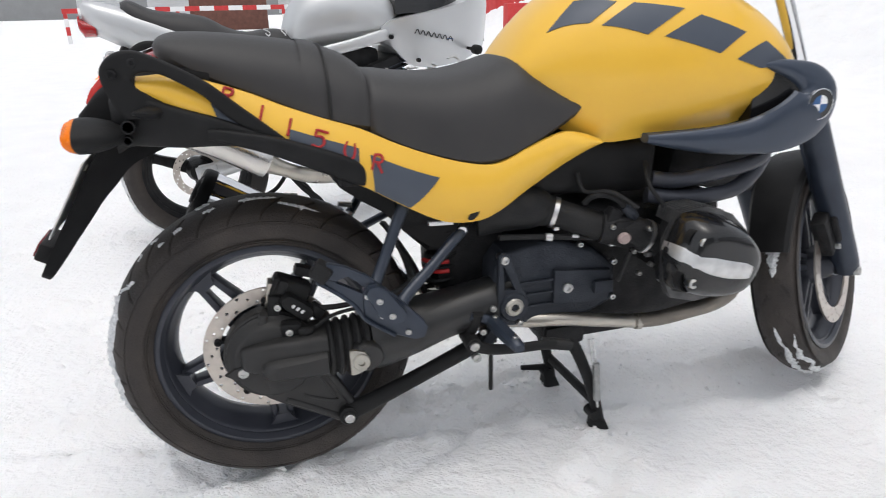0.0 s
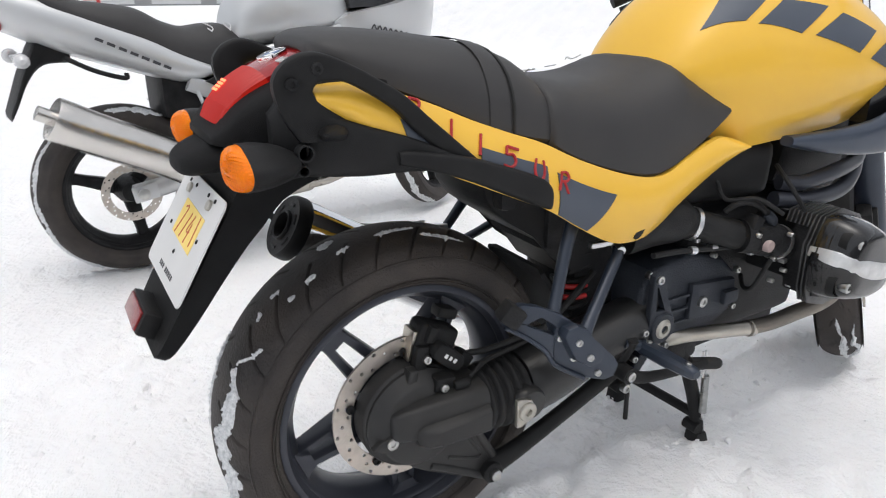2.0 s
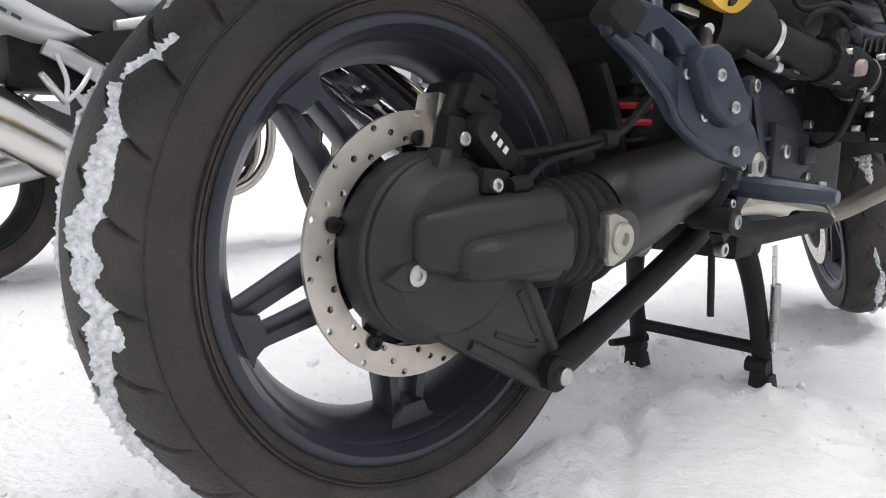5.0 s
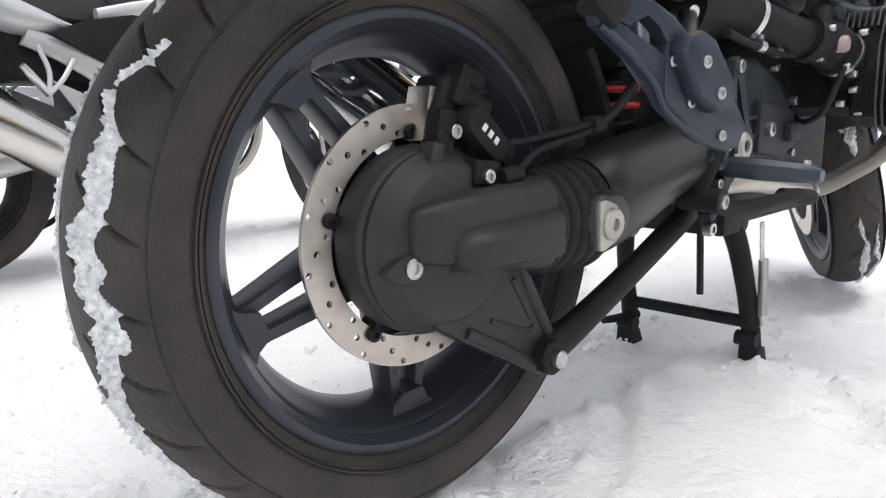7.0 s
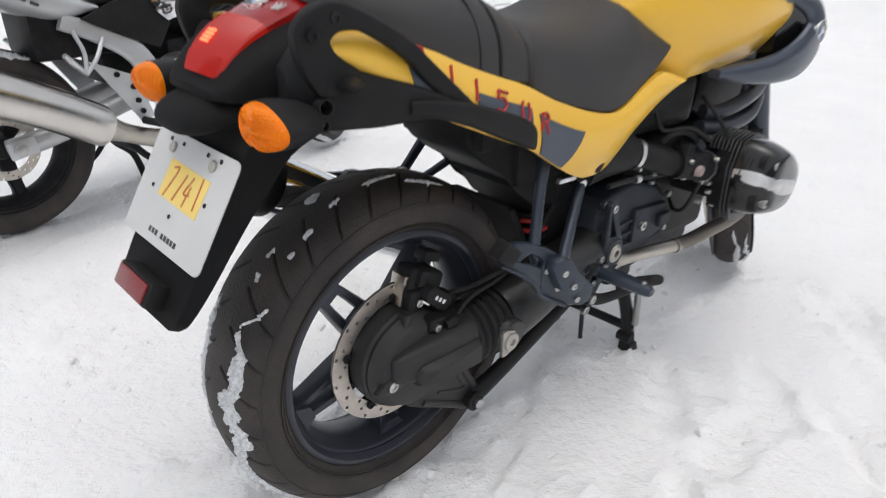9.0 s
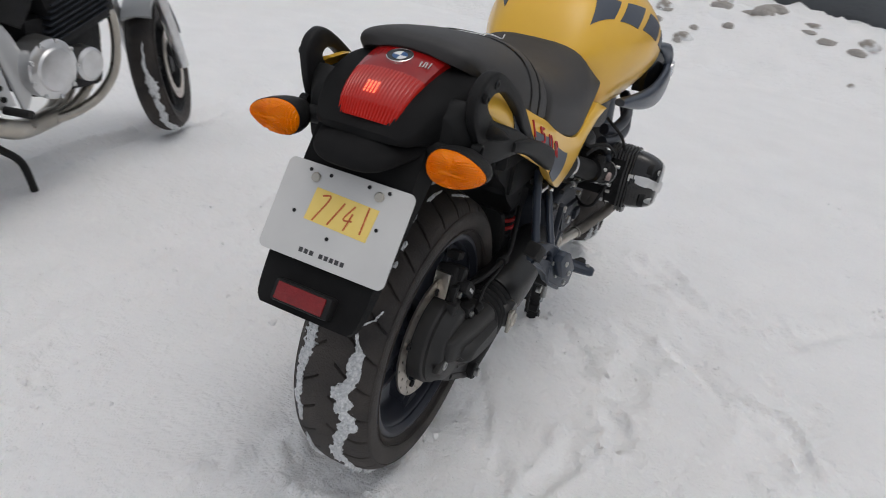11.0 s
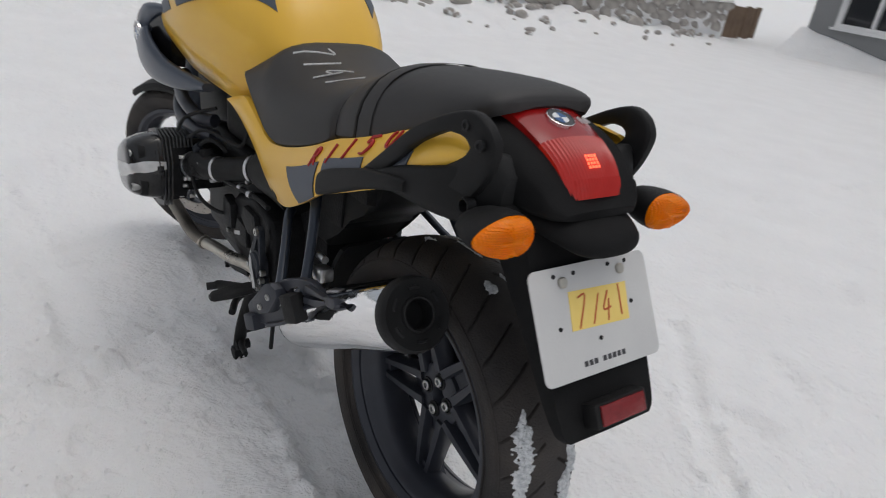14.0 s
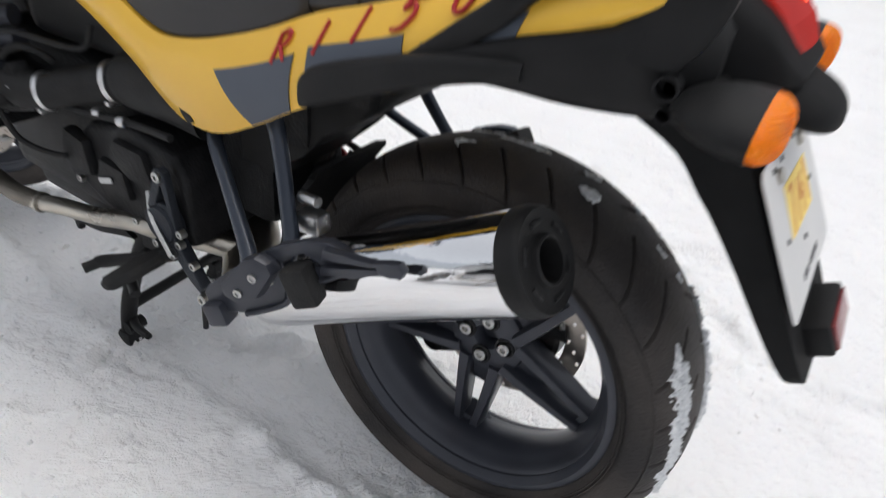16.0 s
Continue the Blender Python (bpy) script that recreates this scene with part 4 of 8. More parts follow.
# ---- side panels ----
PANEL = curve(((-0.165, 0.140, 0.893, 0.146, 0.868), (-0.10, 0.140, 0.893, 0.156, 0.835), (0.0, 0.143, 0.862, 0.164, 0.772), (0.07, 0.150, 0.832, 0.172, 0.739), (0.14, 0.156, 0.806, 0.178, 0.708),
               (0.20, 0.160, 0.785, 0.182, 0.681), (0.27, 0.166, 0.752, 0.178, 0.638), (0.35, 0.172, 0.722, 0.176, 0.597), (0.42, 0.176, 0.704, 0.170, 0.588), (0.47, 0.177, 0.703, 0.166, 0.602),
               (0.53, 0.177, 0.728, 0.164, 0.640), (0.60, 0.175, 0.752, 0.168, 0.684), (0.645, 0.172, 0.748, 0.172, 0.708), (0.685, 0.172, 0.735, 0.174, 0.725)), 4)


def panel_at(x, v, lift=0.0):
    """A point of the right side panel: v from 0 (under the seat) to 1 (lower edge)."""
    xs = [r[0] for r in PANEL]
    yt, zt, yb, zb = (float(np.interp(x, xs, [r[k] for r in PANEL])) for k in (1, 2, 3, 4))
    y = yt + (yb - yt) * v + 0.016 * math.sin(math.pi * min(1, v * 0.94)) ** 0.8
    return Vector((x, -(y + lift), zt + (zb - zt) * v))


def build_panel(bm):
    vs = [i / 10 for i in range(11)]
    rings = []
    for r in PANEL:
        out = [panel_at(r[0], v) for v in vs]
        out.append(out[-1] + Vector((0, 0.010, 0.001)))
        out.append(out[-2] + Vector((0, 0.024, 0.008)))
        back = [p + Vector((0, 0.012, 0)) for p in (panel_at(r[0], v) for v in (0.8, 0.5, 0.2, 0.0))]
        rings.append(out + back)
    skin(bm, rings)


panels = both("side_panel", build_panel, "yellow", bike, "yellow side panel with hand-painted red letters")


def panel_patch(bm, corners, lift=0.0022, n=8):
    (x0, v0), (x1, v1), (x2, v2), (x3, v3) = corners
    rows = []
    for i in range(n + 1):
        u = i / n
        a, b = (x0 + (x1 - x0) * u, v0 + (v1 - v0) * u), (x3 + (x2 - x3) * u, v3 + (v2 - v3) * u)
        line = [panel_at(a[0] + (b[0] - a[0]) * j / n, a[1] + (b[1] - a[1]) * j / n, lift) for j in range(n + 1)]
        low = [panel_at(a[0] + (b[0] - a[0]) * j / n, a[1] + (b[1] - a[1]) * j / n, -0.003) for j in range(n, -1, -1)]
        rows.append(line + low)
    skin(bm, rows)


GREYS = (((0.212, 0.36), (0.342, 0.30), (0.283, 0.985), (0.216, 0.99)), ((0.074, 0.37), (0.192, 0.33), (0.188, 0.975), (0.066, 0.955)), ((-0.052, 0.44), (0.052, 0.50), (0.044, 0.80), (-0.044, 0.72)))
for g in GREYS:
    for ob, bmv in zip(panels, (False, True)):
        bm = bmesh.new()
        panel_patch(bm, g)
        if bmv:
            mirrored(bm)
        part("grey_insert", bm, "slate_panel", ob, "slate grey painted insert")
# red hand-painted letters, drawn with a brush; each is a few strokes in a box one unit high
GLYPHS = {"R": [[(0.0, 0.0), (0.06, 0.95)], [(0.02, 0.92), (0.34, 1.0), (0.46, 0.78), (0.34, 0.56), (0.06, 0.50)], [(0.22, 0.50), (0.52, 0.0)]], "1": [[(0.18, 0.0), (0.26, 1.0)]],
          "5": [[(0.16, 0.96), (0.72, 1.0)], [(0.16, 0.96), (0.12, 0.58)], [(0.12, 0.58), (0.44, 0.66), (0.56, 0.36), (0.34, 0.04), (0.0, 0.06)]],
          "0": [[(0.06, 0.92), (-0.04, 0.45), (0.06, 0.05), (0.34, 0.0), (0.46, 0.35), (0.42, 0.95)]]}
# where each letter stands along the panel and how high, for the right and the left side
LETTERS = {-1: (("R", -0.036, 0.846), ("1", 0.017, 0.812), ("1", 0.062, 0.788), ("5", 0.108, 0.766), ("0", 0.164, 0.742), ("R", 0.212, 0.715)),
           1: (("R", 0.246, 0.722), ("1", 0.190, 0.746), ("1", 0.142, 0.770), ("5", 0.092, 0.794), ("0", 0.028, 0.826), ("R", -0.020, 0.842))}
for side, ob in zip((-1, 1), panels):
    for ch, x0, z0 in LETTERS[side]:
        bm = bmesh.new()
        for line in GLYPHS[ch]:
            pts = []
            for u, v in curve(line, 4):
                dx = (u * 0.036 + v * 0.007) * -side
                x, z = x0 + dx, z0 + dx * -0.42 + v * 0.032
                zt, zb = (float(np.interp(x, [r[0] for r in PANEL], [r[k] for r in PANEL])) for k in (2, 4))
                p = panel_at(x, max(0.02, min(0.98, (zt - z) / (zt - zb))), 0.0026)
                pts.append((p.x, p.y, p.z))
            n = len(pts)
            tube(bm, pts, [0.0024 * (0.75 + 0.35 * math.sin(math.pi * (i + 0.6) / n)) for i in range(n)], 6, 1, 1.0, (0, 1, 0))
        if side > 0:
            mirrored(bm)
        part("paint_stroke", bm, "red_paint", ob, "red hand-painted letter")
for side, ob in zip((-1, 1), panels):
    bm = bmesh.new()
    p = panel_at(0.412, 0.86, 0.0012)
    slab(bm, [(p.x + 0.012 * math.cos(a) * 1.0, p.z + 0.009 * math.sin(a) + 0.5 * 0.012 * math.cos(a)) for a in (2 * math.pi * k / 16 for k in range(16))], p.y, p.y + 0.012)
    if side > 0:
        mirrored(bm)
    part("panel_hole", bm, "dark", ob)

# ---- black tail frame, grab handles, tail light ----
def round_bar(bm, rows):
    """A boxy rounded bar along the right side: x, outer y, lower and upper z, thickness."""
    rings = []
    for x, y, z0, z1, t in curve(rows, 4):
        zc, h = (z0 + z1) / 2, (z1 - z0) / 2
        rings.append([(x, -(y - t / 2 + t / 2 * math.copysign(abs(math.cos(a)) ** 0.55, math.cos(a))), zc + h * math.copysign(abs(math.sin(a)) ** 0.55, math.sin(a))) for a in (2 * math.pi * k / 20 for k in range(20))])
    skin(bm, rings)


def tail_beam(bm):
    round_bar(bm, ((0.06, 0.178, 0.760, 0.780, 0.02), (0.02, 0.184, 0.768, 0.797, 0.030), (-0.04, 0.182, 0.774, 0.822, 0.032), (-0.10, 0.175, 0.774, 0.842, 0.036), (-0.14, 0.168, 0.776, 0.858, 0.044), (-0.165, 0.160, 0.777, 0.876, 0.05), (-0.19, 0.150, 0.776, 0.885, 0.056), (-0.215, 0.130, 0.762, 0.86, 0.05)))


def lower_rail(bm):
    """The proud rail that carries the grab handle, ending over the grey insert."""
    round_bar(bm, ((0.201, 0.190, 0.694, 0.710, 0.010), (0.197, 0.195, 0.686, 0.721, 0.018), (0.182, 0.1985, 0.690, 0.736, 0.024), (0.15, 0.200, 0.704, 0.751, 0.026), (0.10, 0.200, 0.727, 0.769, 0.027), (0.05, 0.199, 0.750, 0.786, 0.028),
                   (0.0, 0.196, 0.769, 0.798, 0.030), (-0.045, 0.190, 0.782, 0.806, 0.030), (-0.062, 0.185, 0.787, 0.806, 0.026)))


both("lower_rail", lower_rail, "plastic", bike, "black plastic rail under the side panel")
both("tail_beam", tail_beam, "plastic", bike, "black plastic tail beam")


HANDLE = curve(((0.078, 0.771, 0.055, 0.757, 0.171), (0.057, 0.788, 0.030, 0.779, 0.171), (0.019, 0.820, -0.006, 0.806, 0.171), (-0.014, 0.848, -0.036, 0.831, 0.170), (-0.051, 0.880, -0.060, 0.858, 0.168), (-0.088, 0.903, -0.094, 0.881, 0.165),
                (-0.121, 0.921, -0.126, 0.898, 0.162), (-0.155, 0.935, -0.148, 0.901, 0.159), (-0.180, 0.936, -0.160, 0.899, 0.156), (-0.203, 0.925, -0.167, 0.893, 0.154), (-0.217, 0.905, -0.166, 0.884, 0.151), (-0.215, 0.880, -0.148, 0.867, 0.150),
                (-0.205, 0.853, -0.124, 0.850, 0.152), (-0.19, 0.828, -0.104, 0.828, 0.156)), 4)


def grab_handle(bm):
    """A flat moulded loop: wide at its rear post, open in the middle."""
    rings = []
    for ox, oz, ix, iz, y in HANDLE:
        o, i = Vector((ox, -y, oz)), Vector((ix, -y, iz))
        d = (o - i) / 2
        c = (o + i) / 2
        rings.append([c + d * math.copysign(abs(math.cos(a)) ** 0.40, math.cos(a)) + Vector((0, -0.0105, 0)) * math.copysign(abs(math.sin(a)) ** 0.5, math.sin(a)) for a in (2 * math.pi * k / 16 for k in range(16))])
    skin(bm, rings)


bm = bmesh.new()
tube(bm, [(-0.14, -0.150, 0.835), (-0.155, -0.178, 0.838), (-0.170, -0.201, 0.842)], [0.022, 0.016, 0.004], 10, 4, 0.6)
part("strap_hook", bm, "plastic", bike, "black pointed strap hook")
grabs = both("grab_handle", grab_handle, "plastic", bike, "black plastic grab handle")
# The dark colour stands for shade in the recesses round these bolts.
for side, ob in zip((-1, 1), grabs):
    for x, z in ((-0.164, 0.917), (-0.197, 0.900)):
        bm = bmesh.new()
        bolt(bm, (x, -0.166, z), (0, -1, 0), 0.008, 0.003)
        if side > 0:
            mirrored(bm)
        part("bolt", bm, "dark", ob)
for side in (-1, 1):
    for x, z, r in ((-0.186, 0.815, 0.009), (-0.190, 0.793, 0.006)):
        bm = bmesh.new()
        lathe(bm, [(0.0, -0.160), (r, -0.160), (r, -0.175), (r * 1.25, -0.1755), (r * 1.25, -0.16)], at=(x, 0.006, z), n=16)
        if side > 0:
            mirrored(bm)
        part("socket", bm, "dark", bike)

both("panel_backing", lambda bm: slab(bm, [(-0.160, 0.84), (-0.158, 0.878), (-0.10, 0.884), (0.0, 0.856), (0.05, 0.832), (0.0, 0.80)], -0.134, -0.122), "plastic", bike, "black backing behind the side panel")
bm = bmesh.new()
rings = []
for x, hw, zt, zb in curve(((-0.05, 0.130, 0.914, 0.79), (-0.11, 0.132, 0.914, 0.79), (-0.16, 0.126, 0.904, 0.795), (-0.205, 0.113, 0.888, 0.80), (-0.240, 0.098, 0.867, 0.808), (-0.263, 0.087, 0.842, 0.812), (-0.277, 0.068, 0.828, 0.816)), 4):
    rings.append([(x, hw * math.copysign(abs(math.cos(a)) ** 0.55, math.cos(a)), (zt + zb) / 2 + (zt - zb) / 2 * math.copysign(abs(math.sin(a)) ** 0.42, math.sin(a))) for a in (2 * math.pi * k / 32 for k in range(32))])
skin(bm, rings)
part("tail_cowl", bm, "matt", bike, "matt black tail cowl")

LENS = curve(((-0.085, 0.064, 0.936), (-0.130, 0.064, 0.931), (-0.165, 0.063, 0.921), (-0.200, 0.061, 0.907), (-0.232, 0.058, 0.889), (-0.255, 0.055, 0.866), (-0.268, 0.051, 0.842)), 4)


def lens_rings(i0, i1, ribs, lift=0.0):
    rings = []
    for i in range(i0, i1):
        x, hw, z = LENS[i]
        p, q = LENS[max(0, i - 2)], LENS[min(len(LENS) - 1, i + 2)]
        ln = math.hypot(q[0] - p[0], q[2] - p[2])
        nx, nz = (q[2] - p[2]) / ln, -(q[0] - p[0]) / ln
        ring = []
        m = 60
        for k in range(m + 1):
            u = -1 + 2 * k / m
            d = (0.0016 if k % 3 == 1 else 0.0) * ribs - 0.010 * abs(u) ** 3 + lift
            ring.append((x + nx * d, hw * u, z + nz * d))
        ring += [(x - nx * 0.03, hw, z - nz * 0.03), (x - nx * 0.03, -hw, z - nz * 0.03)]
        rings.append(ring)
    return rings


glow = material("lit_bulb", (0.9, 0.1, 0.05), None, 30, 0.3)
glow.node_tree.nodes["Principled BSDF"].inputs["Emission Color"].default_value = (1.0, 0.12, 0.05, 1)
glow.node_tree.nodes["Principled BSDF"].inputs["Emission Strength"].default_value = 3.0
lit = material("lit_red_lens", (0.24, 0.004, 0.006), (0.30, 0.007, 0.009), 40, 0.14, 0, 0, 90, 0.25, None, 0.5, 0.10)
lit.node_tree.nodes["Principled BSDF"].inputs["Emission Color"].default_value = (1.0, 0.035, 0.02, 1)
lit.node_tree.nodes["Principled BSDF"].inputs["Emission Strength"].default_value = 0.03
glowing = material("glowing_red_lens", (0.22, 0.004, 0.005), (0.28, 0.006, 0.007), 40, 0.16, 0, 0, 90, 0.15, None, 0.5, 0.10)
glowing.node_tree.nodes["Principled BSDF"].inputs["Emission Color"].default_value = (1.0, 0.045, 0.02, 1)
glowing.node_tree.nodes["Principled BSDF"].inputs["Emission Strength"].default_value = 0.16
bm = bmesh.new()
skin(bm, lens_rings(0, 13, 0))
light = part("tail_light", bm, lit, bike, "red tail light, lit")
bm = bmesh.new()
skin(bm, lens_rings(12, 21, 0.9))
part("ribbed_lens", bm, glowing, light)
bm = bmesh.new()
skin(bm, lens_rings(20, 25, 1.6))
part("lower_lens", bm, glowing, light)
for k in range(4):
    for q in range(4):
        bm = bmesh.new()
        u = -0.08 + 0.10 * k
        x, hw, z = LENS[16]
        x2, hw2, z2 = LENS[18]
        t = q / 3
        tube(bm, [(x + (x2 - x) * (t + e) - 0.0030, hw * u, z + (z2 - z) * (t + e) + 0.0036) for e in (0.0, 0.22)], 0.0011, 6, 1)
        part("lit_bulb", bm, glow, light, "bright spot of the lit bulb")


def roundel(parent, m, r):
    """A round enamel badge: black ring, white and blue quarters."""
    bm = bmesh.new()
    lathe(bm, [(0.0, 0.001), (r * 0.60, 0.001), (r * 0.60, 0.002), (r * 0.95, 0.0022), (r, 0.001), (r, -0.004)], axis="z", n=40)
    ob = part("badge", turned(bm, m), "plastic_gloss", parent, "round blue and white enamel badge")
    bm = bmesh.new()
    lathe(bm, [(r * 0.97, 0.0), (r * 1.0, 0.0032), (r * 1.05, 0.0026), (r * 1.05, -0.003)], axis="z", n=40)
    part("badge_rim", turned(bm, m), "chrome", ob)
    for k in range(4):
        bm = bmesh.new()
        slab(bm, [(0, 0)] + [(r * 0.60 * math.cos(a), r * 0.60 * math.sin(a)) for a in (radians(90 * k + 15 * j) for j in range(7))], 0.0008, 0.0024, plane="xy")
        part("badge_quarter", turned(bm, m), "blue" if k % 2 else "white", ob)


roundel(light, pose(-0.166, 0.002, 0.9222, 0, -18, 0), 0.0210)
bm = bmesh.new()
for i in range(4):
    tube(bm, [(-0.162 + 0.004 * (i % 2), -0.036 - i * 0.005, 0.9215), (-0.174, -0.038 - i * 0.005, 0.9165)], 0.0011, 5, 1)
part("chalk_mark", bm, "chalk", light)

# undertail lip, plate carrier and number board
bm = bmesh.new()
rings = []
for x, hw, zc, h in curve(((-0.17, 0.108, 0.806, 0.022), (-0.22, 0.096, 0.804, 0.023), (-0.265, 0.080, 0.797, 0.022), (-0.297, 0.066, 0.790, 0.018), (-0.313, 0.046, 0.786, 0.012), (-0.319, 0.02, 0.784, 0.005)), 4):
    rings.append([(x, hw * math.copysign(abs(math.cos(a)) ** 0.6, math.cos(a)), zc + h * math.sin(a)) for a in (2 * math.pi * k / 24 for k in range(24))])
skin(bm, rings)
part("undertail_lip", bm, "matt", bike, "matt black undertail lip")
PLATE_TOP, PLATE_DIR = Vector((-0.276, 0.0025, 0.7505)), Vector((-0.0800, 0, -0.1325)).normalized()
PLATE_OUT = Vector((PLATE_DIR.z, 0, -PLATE_DIR.x)).normalized()
PLATE_OUT = PLATE_OUT if PLATE_OUT.x < 0 else -PLATE_OUT


def plate_at(u, v, lift=0.0):
    """u to the left of the bike, v down the board, lift off its face."""
    return PLATE_TOP + Vector((0, u, 0)) + PLATE_DIR * v + PLATE_OUT * lift


bm = bmesh.new()
rings = []
for v, hw, dep in curve(((-0.095, 0.095, 0.110), (-0.072, 0.098, 0.091), (-0.03, 0.100, 0.062), (0.013, 0.101, 0.052), (0.047, 0.101, 0.044), (0.10, 0.100, 0.036), (0.17, 0.098, 0.028), (0.222, 0.093, 0.020), (0.238, 0.082, 0.015)), 3):
    back = -0.010
    o = [(hw, back), (hw, back - dep), (hw - 0.006, back - dep), (hw - 0.008, back - 0.008), (-hw + 0.008, back - 0.008), (-hw + 0.006, back - dep), (-hw, back - dep), (-hw, back), (0, back + 0.002)]
    rings.append([plate_at(u, v, l) for u, l in o])
skin(bm, rings)
guard = part("plate_carrier", bm, "matt", bike, "black plastic rear mudguard and plate carrier")
bm = bmesh.new()
box(bm, (0.105, 0.030, 0.036), Matrix.Translation(plate_at(0, 0.208, 0.002)) @ pose(0, 0, 0, 0, 0, 90) @ pose(0, 0, 0, 31, 0, 0), 0.006)
part("reflector_holder", bm, "plastic", guard)
bm = bmesh.new()
box(bm, (0.088, 0.004, 0.028), Matrix.Translation(plate_at(0, 0.208, 0.018)) @ pose(0, 0, 0, 0, 0, 90) @ pose(0, 0, 0, 31, 0, 0), 0.0015)
part("reflector", bm, "reflector", guard, "dull red rear reflector")
bm = bmesh.new()
W, Hh, rr = 0.1165, 0.155, 0.012
out = []
for cu, cv, a0 in ((W - rr, rr, -90), (W - rr, Hh - rr, 0), (-W + rr, Hh - rr, 90), (-W + rr, rr, 180)):
    out += [(cu + rr * math.cos(radians(a0 + 15 * k)), cv + rr * math.sin(radians(a0 + 15 * k))) for k in range(7)]
skin(bm, [[plate_at(u, v, l) for u, v in out] for l in (-0.0008, 0.0012)])
plate = tagged(part("number_board", bm, "plate", bike), "white metal dealer board with a yellow sticker")
bm = bmesh.new()
skin(bm, [[plate_at(u, v, l) for u, v in ((0.050, 0.036), (-0.066, 0.040), (-0.062, 0.094), (0.054, 0.090))] for l in (0.0010, 0.0018)])
sticker = part("paper_sticker", bm, "sticker", plate, "yellow paper lot sticker")
bm = bmesh.new()
for i, ch in enumerate("7141"):
    strokes(bm, [[(-0.048 + i * (0.0265, 0.0265, 0.0270, 0.0285)[i] + u * 0.026 + (0.22, 0.42, 0.16, 0.02)[i] * v * 0.042, v * 0.042 * (1.0, 0.95, 0.95, 1.05)[i]) for u, v in line] for line in DIGITS[ch]],
            lambda u, v: (plate_at(-u - 0.004, 0.087 - v - 0.04 * u, 0.0018), PLATE_OUT), 0.0028, 0.0006)
part("hand_writing", bm, "marker", sticker, "lot number in red-brown marker")
bm = bmesh.new()
for i in range(8):
    u = 0.042 - i * 0.0098 - (0.008 if i > 2 else 0)
    skin(bm, [[plate_at(q, w, l) for q, w in ((u, 0.134), (u - 0.0070, 0.134), (u - 0.0070, 0.1415), (u, 0.1415))] for l in (0.0011, 0.0016)])
part("printed_bars", bm, "ink", plate, "small dark print shown as bars")
for u, v, r in ((0.058, 0.022, 0.0078), (-0.058, 0.020, 0.0078)):
    bm = bmesh.new()
    bolt(bm, plate_at(u, v, 0.001), PLATE_OUT, r, 0.005, False)
    part("bolt", bm, "washer", plate)
for u, v in ((0.072, 0.012), (-0.072, 0.010), (0.034, 0.012), (-0.036, 0.010), (0.075, 0.083), (-0.072, 0.070), (0.002, 0.109)):
    bm = bmesh.new()
    lathe(bm, [(0.0, 0.0005), (0.0020, 0.0005), (0.0030, 0.0013), (0.0033, 0.0)], axis="z", n=12)
    part("plate_hole", turned(bm, Matrix.Translation(plate_at(u, v, 0.0012)) @ PLATE_OUT.to_track_quat("Z", "Y").to_matrix().to_4x4()), "dark", plate)


def indicator_shape(bm, back):
    """An egg lying across the bike: its pointed end outward; the rear part is the lens."""
    rings = []
    span = [(0.0245 * math.sin(radians(3 * q)) ** 0.8 if q else 0.0, max(0.04, math.cos(radians(3 * q)) ** 0.7)) for q in range(30)] if back else ((0.004, 1.03), (-0.012, 1.03), (-0.028, 0.95), (-0.046, 0.78), (-0.060, 0.52), (-0.068, 0.2))
    for d, s in span:
        ring = []
        count = 96 if back else 28
        for k in range(count):
            a = 2 * math.pi * k / count
            c, q = math.cos(a), math.sin(a)
            out = 0.052 if c < 0 else 0.044
            c = c if c < 0 else c ** 0.62
            rib = 0.0015 * math.sin((out * c * s) * 1700) if back and 0.05 < s < 0.99 else 0.0
            ring.append((-0.261 - d - rib, -0.160 + out * c * s, 0.804 + 0.0285 * q * s * (1 - 0.25 * max(0.0, -c))))
        rings.append(ring)
    skin(bm, rings)


for ob in both("indicator", lambda bm: (indicator_shape(bm, False), tube(bm, [(-0.215, -0.13, 0.806), (-0.210, -0.09, 0.808)], 0.016, 12)), "plastic", bike, "black indicator housing with amber lens"):
    bm = bmesh.new()
    indicator_shape(bm, True)
    if any(v.co.y > 0 for v in ob.data.vertices[:4]):
        mirrored(bm)
    part("lens", bm, "orange", ob, "ribbed amber lens")

# ---- side wings at the tank's front ----
WING = curve(((0.768, 0.735, 0.010, 0.204), (0.82, 0.731, 0.018, 0.220), (0.90, 0.728, 0.028, 0.242), (0.98, 0.732, 0.038, 0.258), (1.05, 0.748, 0.051, 0.267), (1.10, 0.775, 0.058, 0.268), (1.120, 0.808, 0.054, 0.262),
              (1.108, 0.838, 0.036, 0.254), (1.070, 0.858, 0.021, 0.245), (1.030, 0.868, 0.012, 0.234), (0.992, 0.872, 0.004, 0.222)), 5)


def wing(bm):
    """A hook-shaped shell: a long lower arm, a broad front and a short upper arm over the duct."""
    rings = []
    for i, (x, z, w, y) in enumerate(WING):
        a, b = WING[max(0, i - 1)], WING[min(len(WING) - 1, i + 1)]
        t = Vector((b[0] - a[0], 0, b[1] - a[1])).normalized()
        nrm = Vector((-t.z, 0, t.x))
        c = Vector((x, -y, z))
        ring = []
        for k in range(16):
            q = 2 * math.pi * k / 16
            u, h = math.cos(q), math.sin(q)
            ring.append(c + nrm * w * math.copysign(abs(u) ** 0.8, u) + Vector((0, (-0.016 if h > 0 else -0.012) * abs(h) ** 0.8 * (1 if h > 0 else -1), 0)))
        rings.append(ring)
    skin(bm, rings)


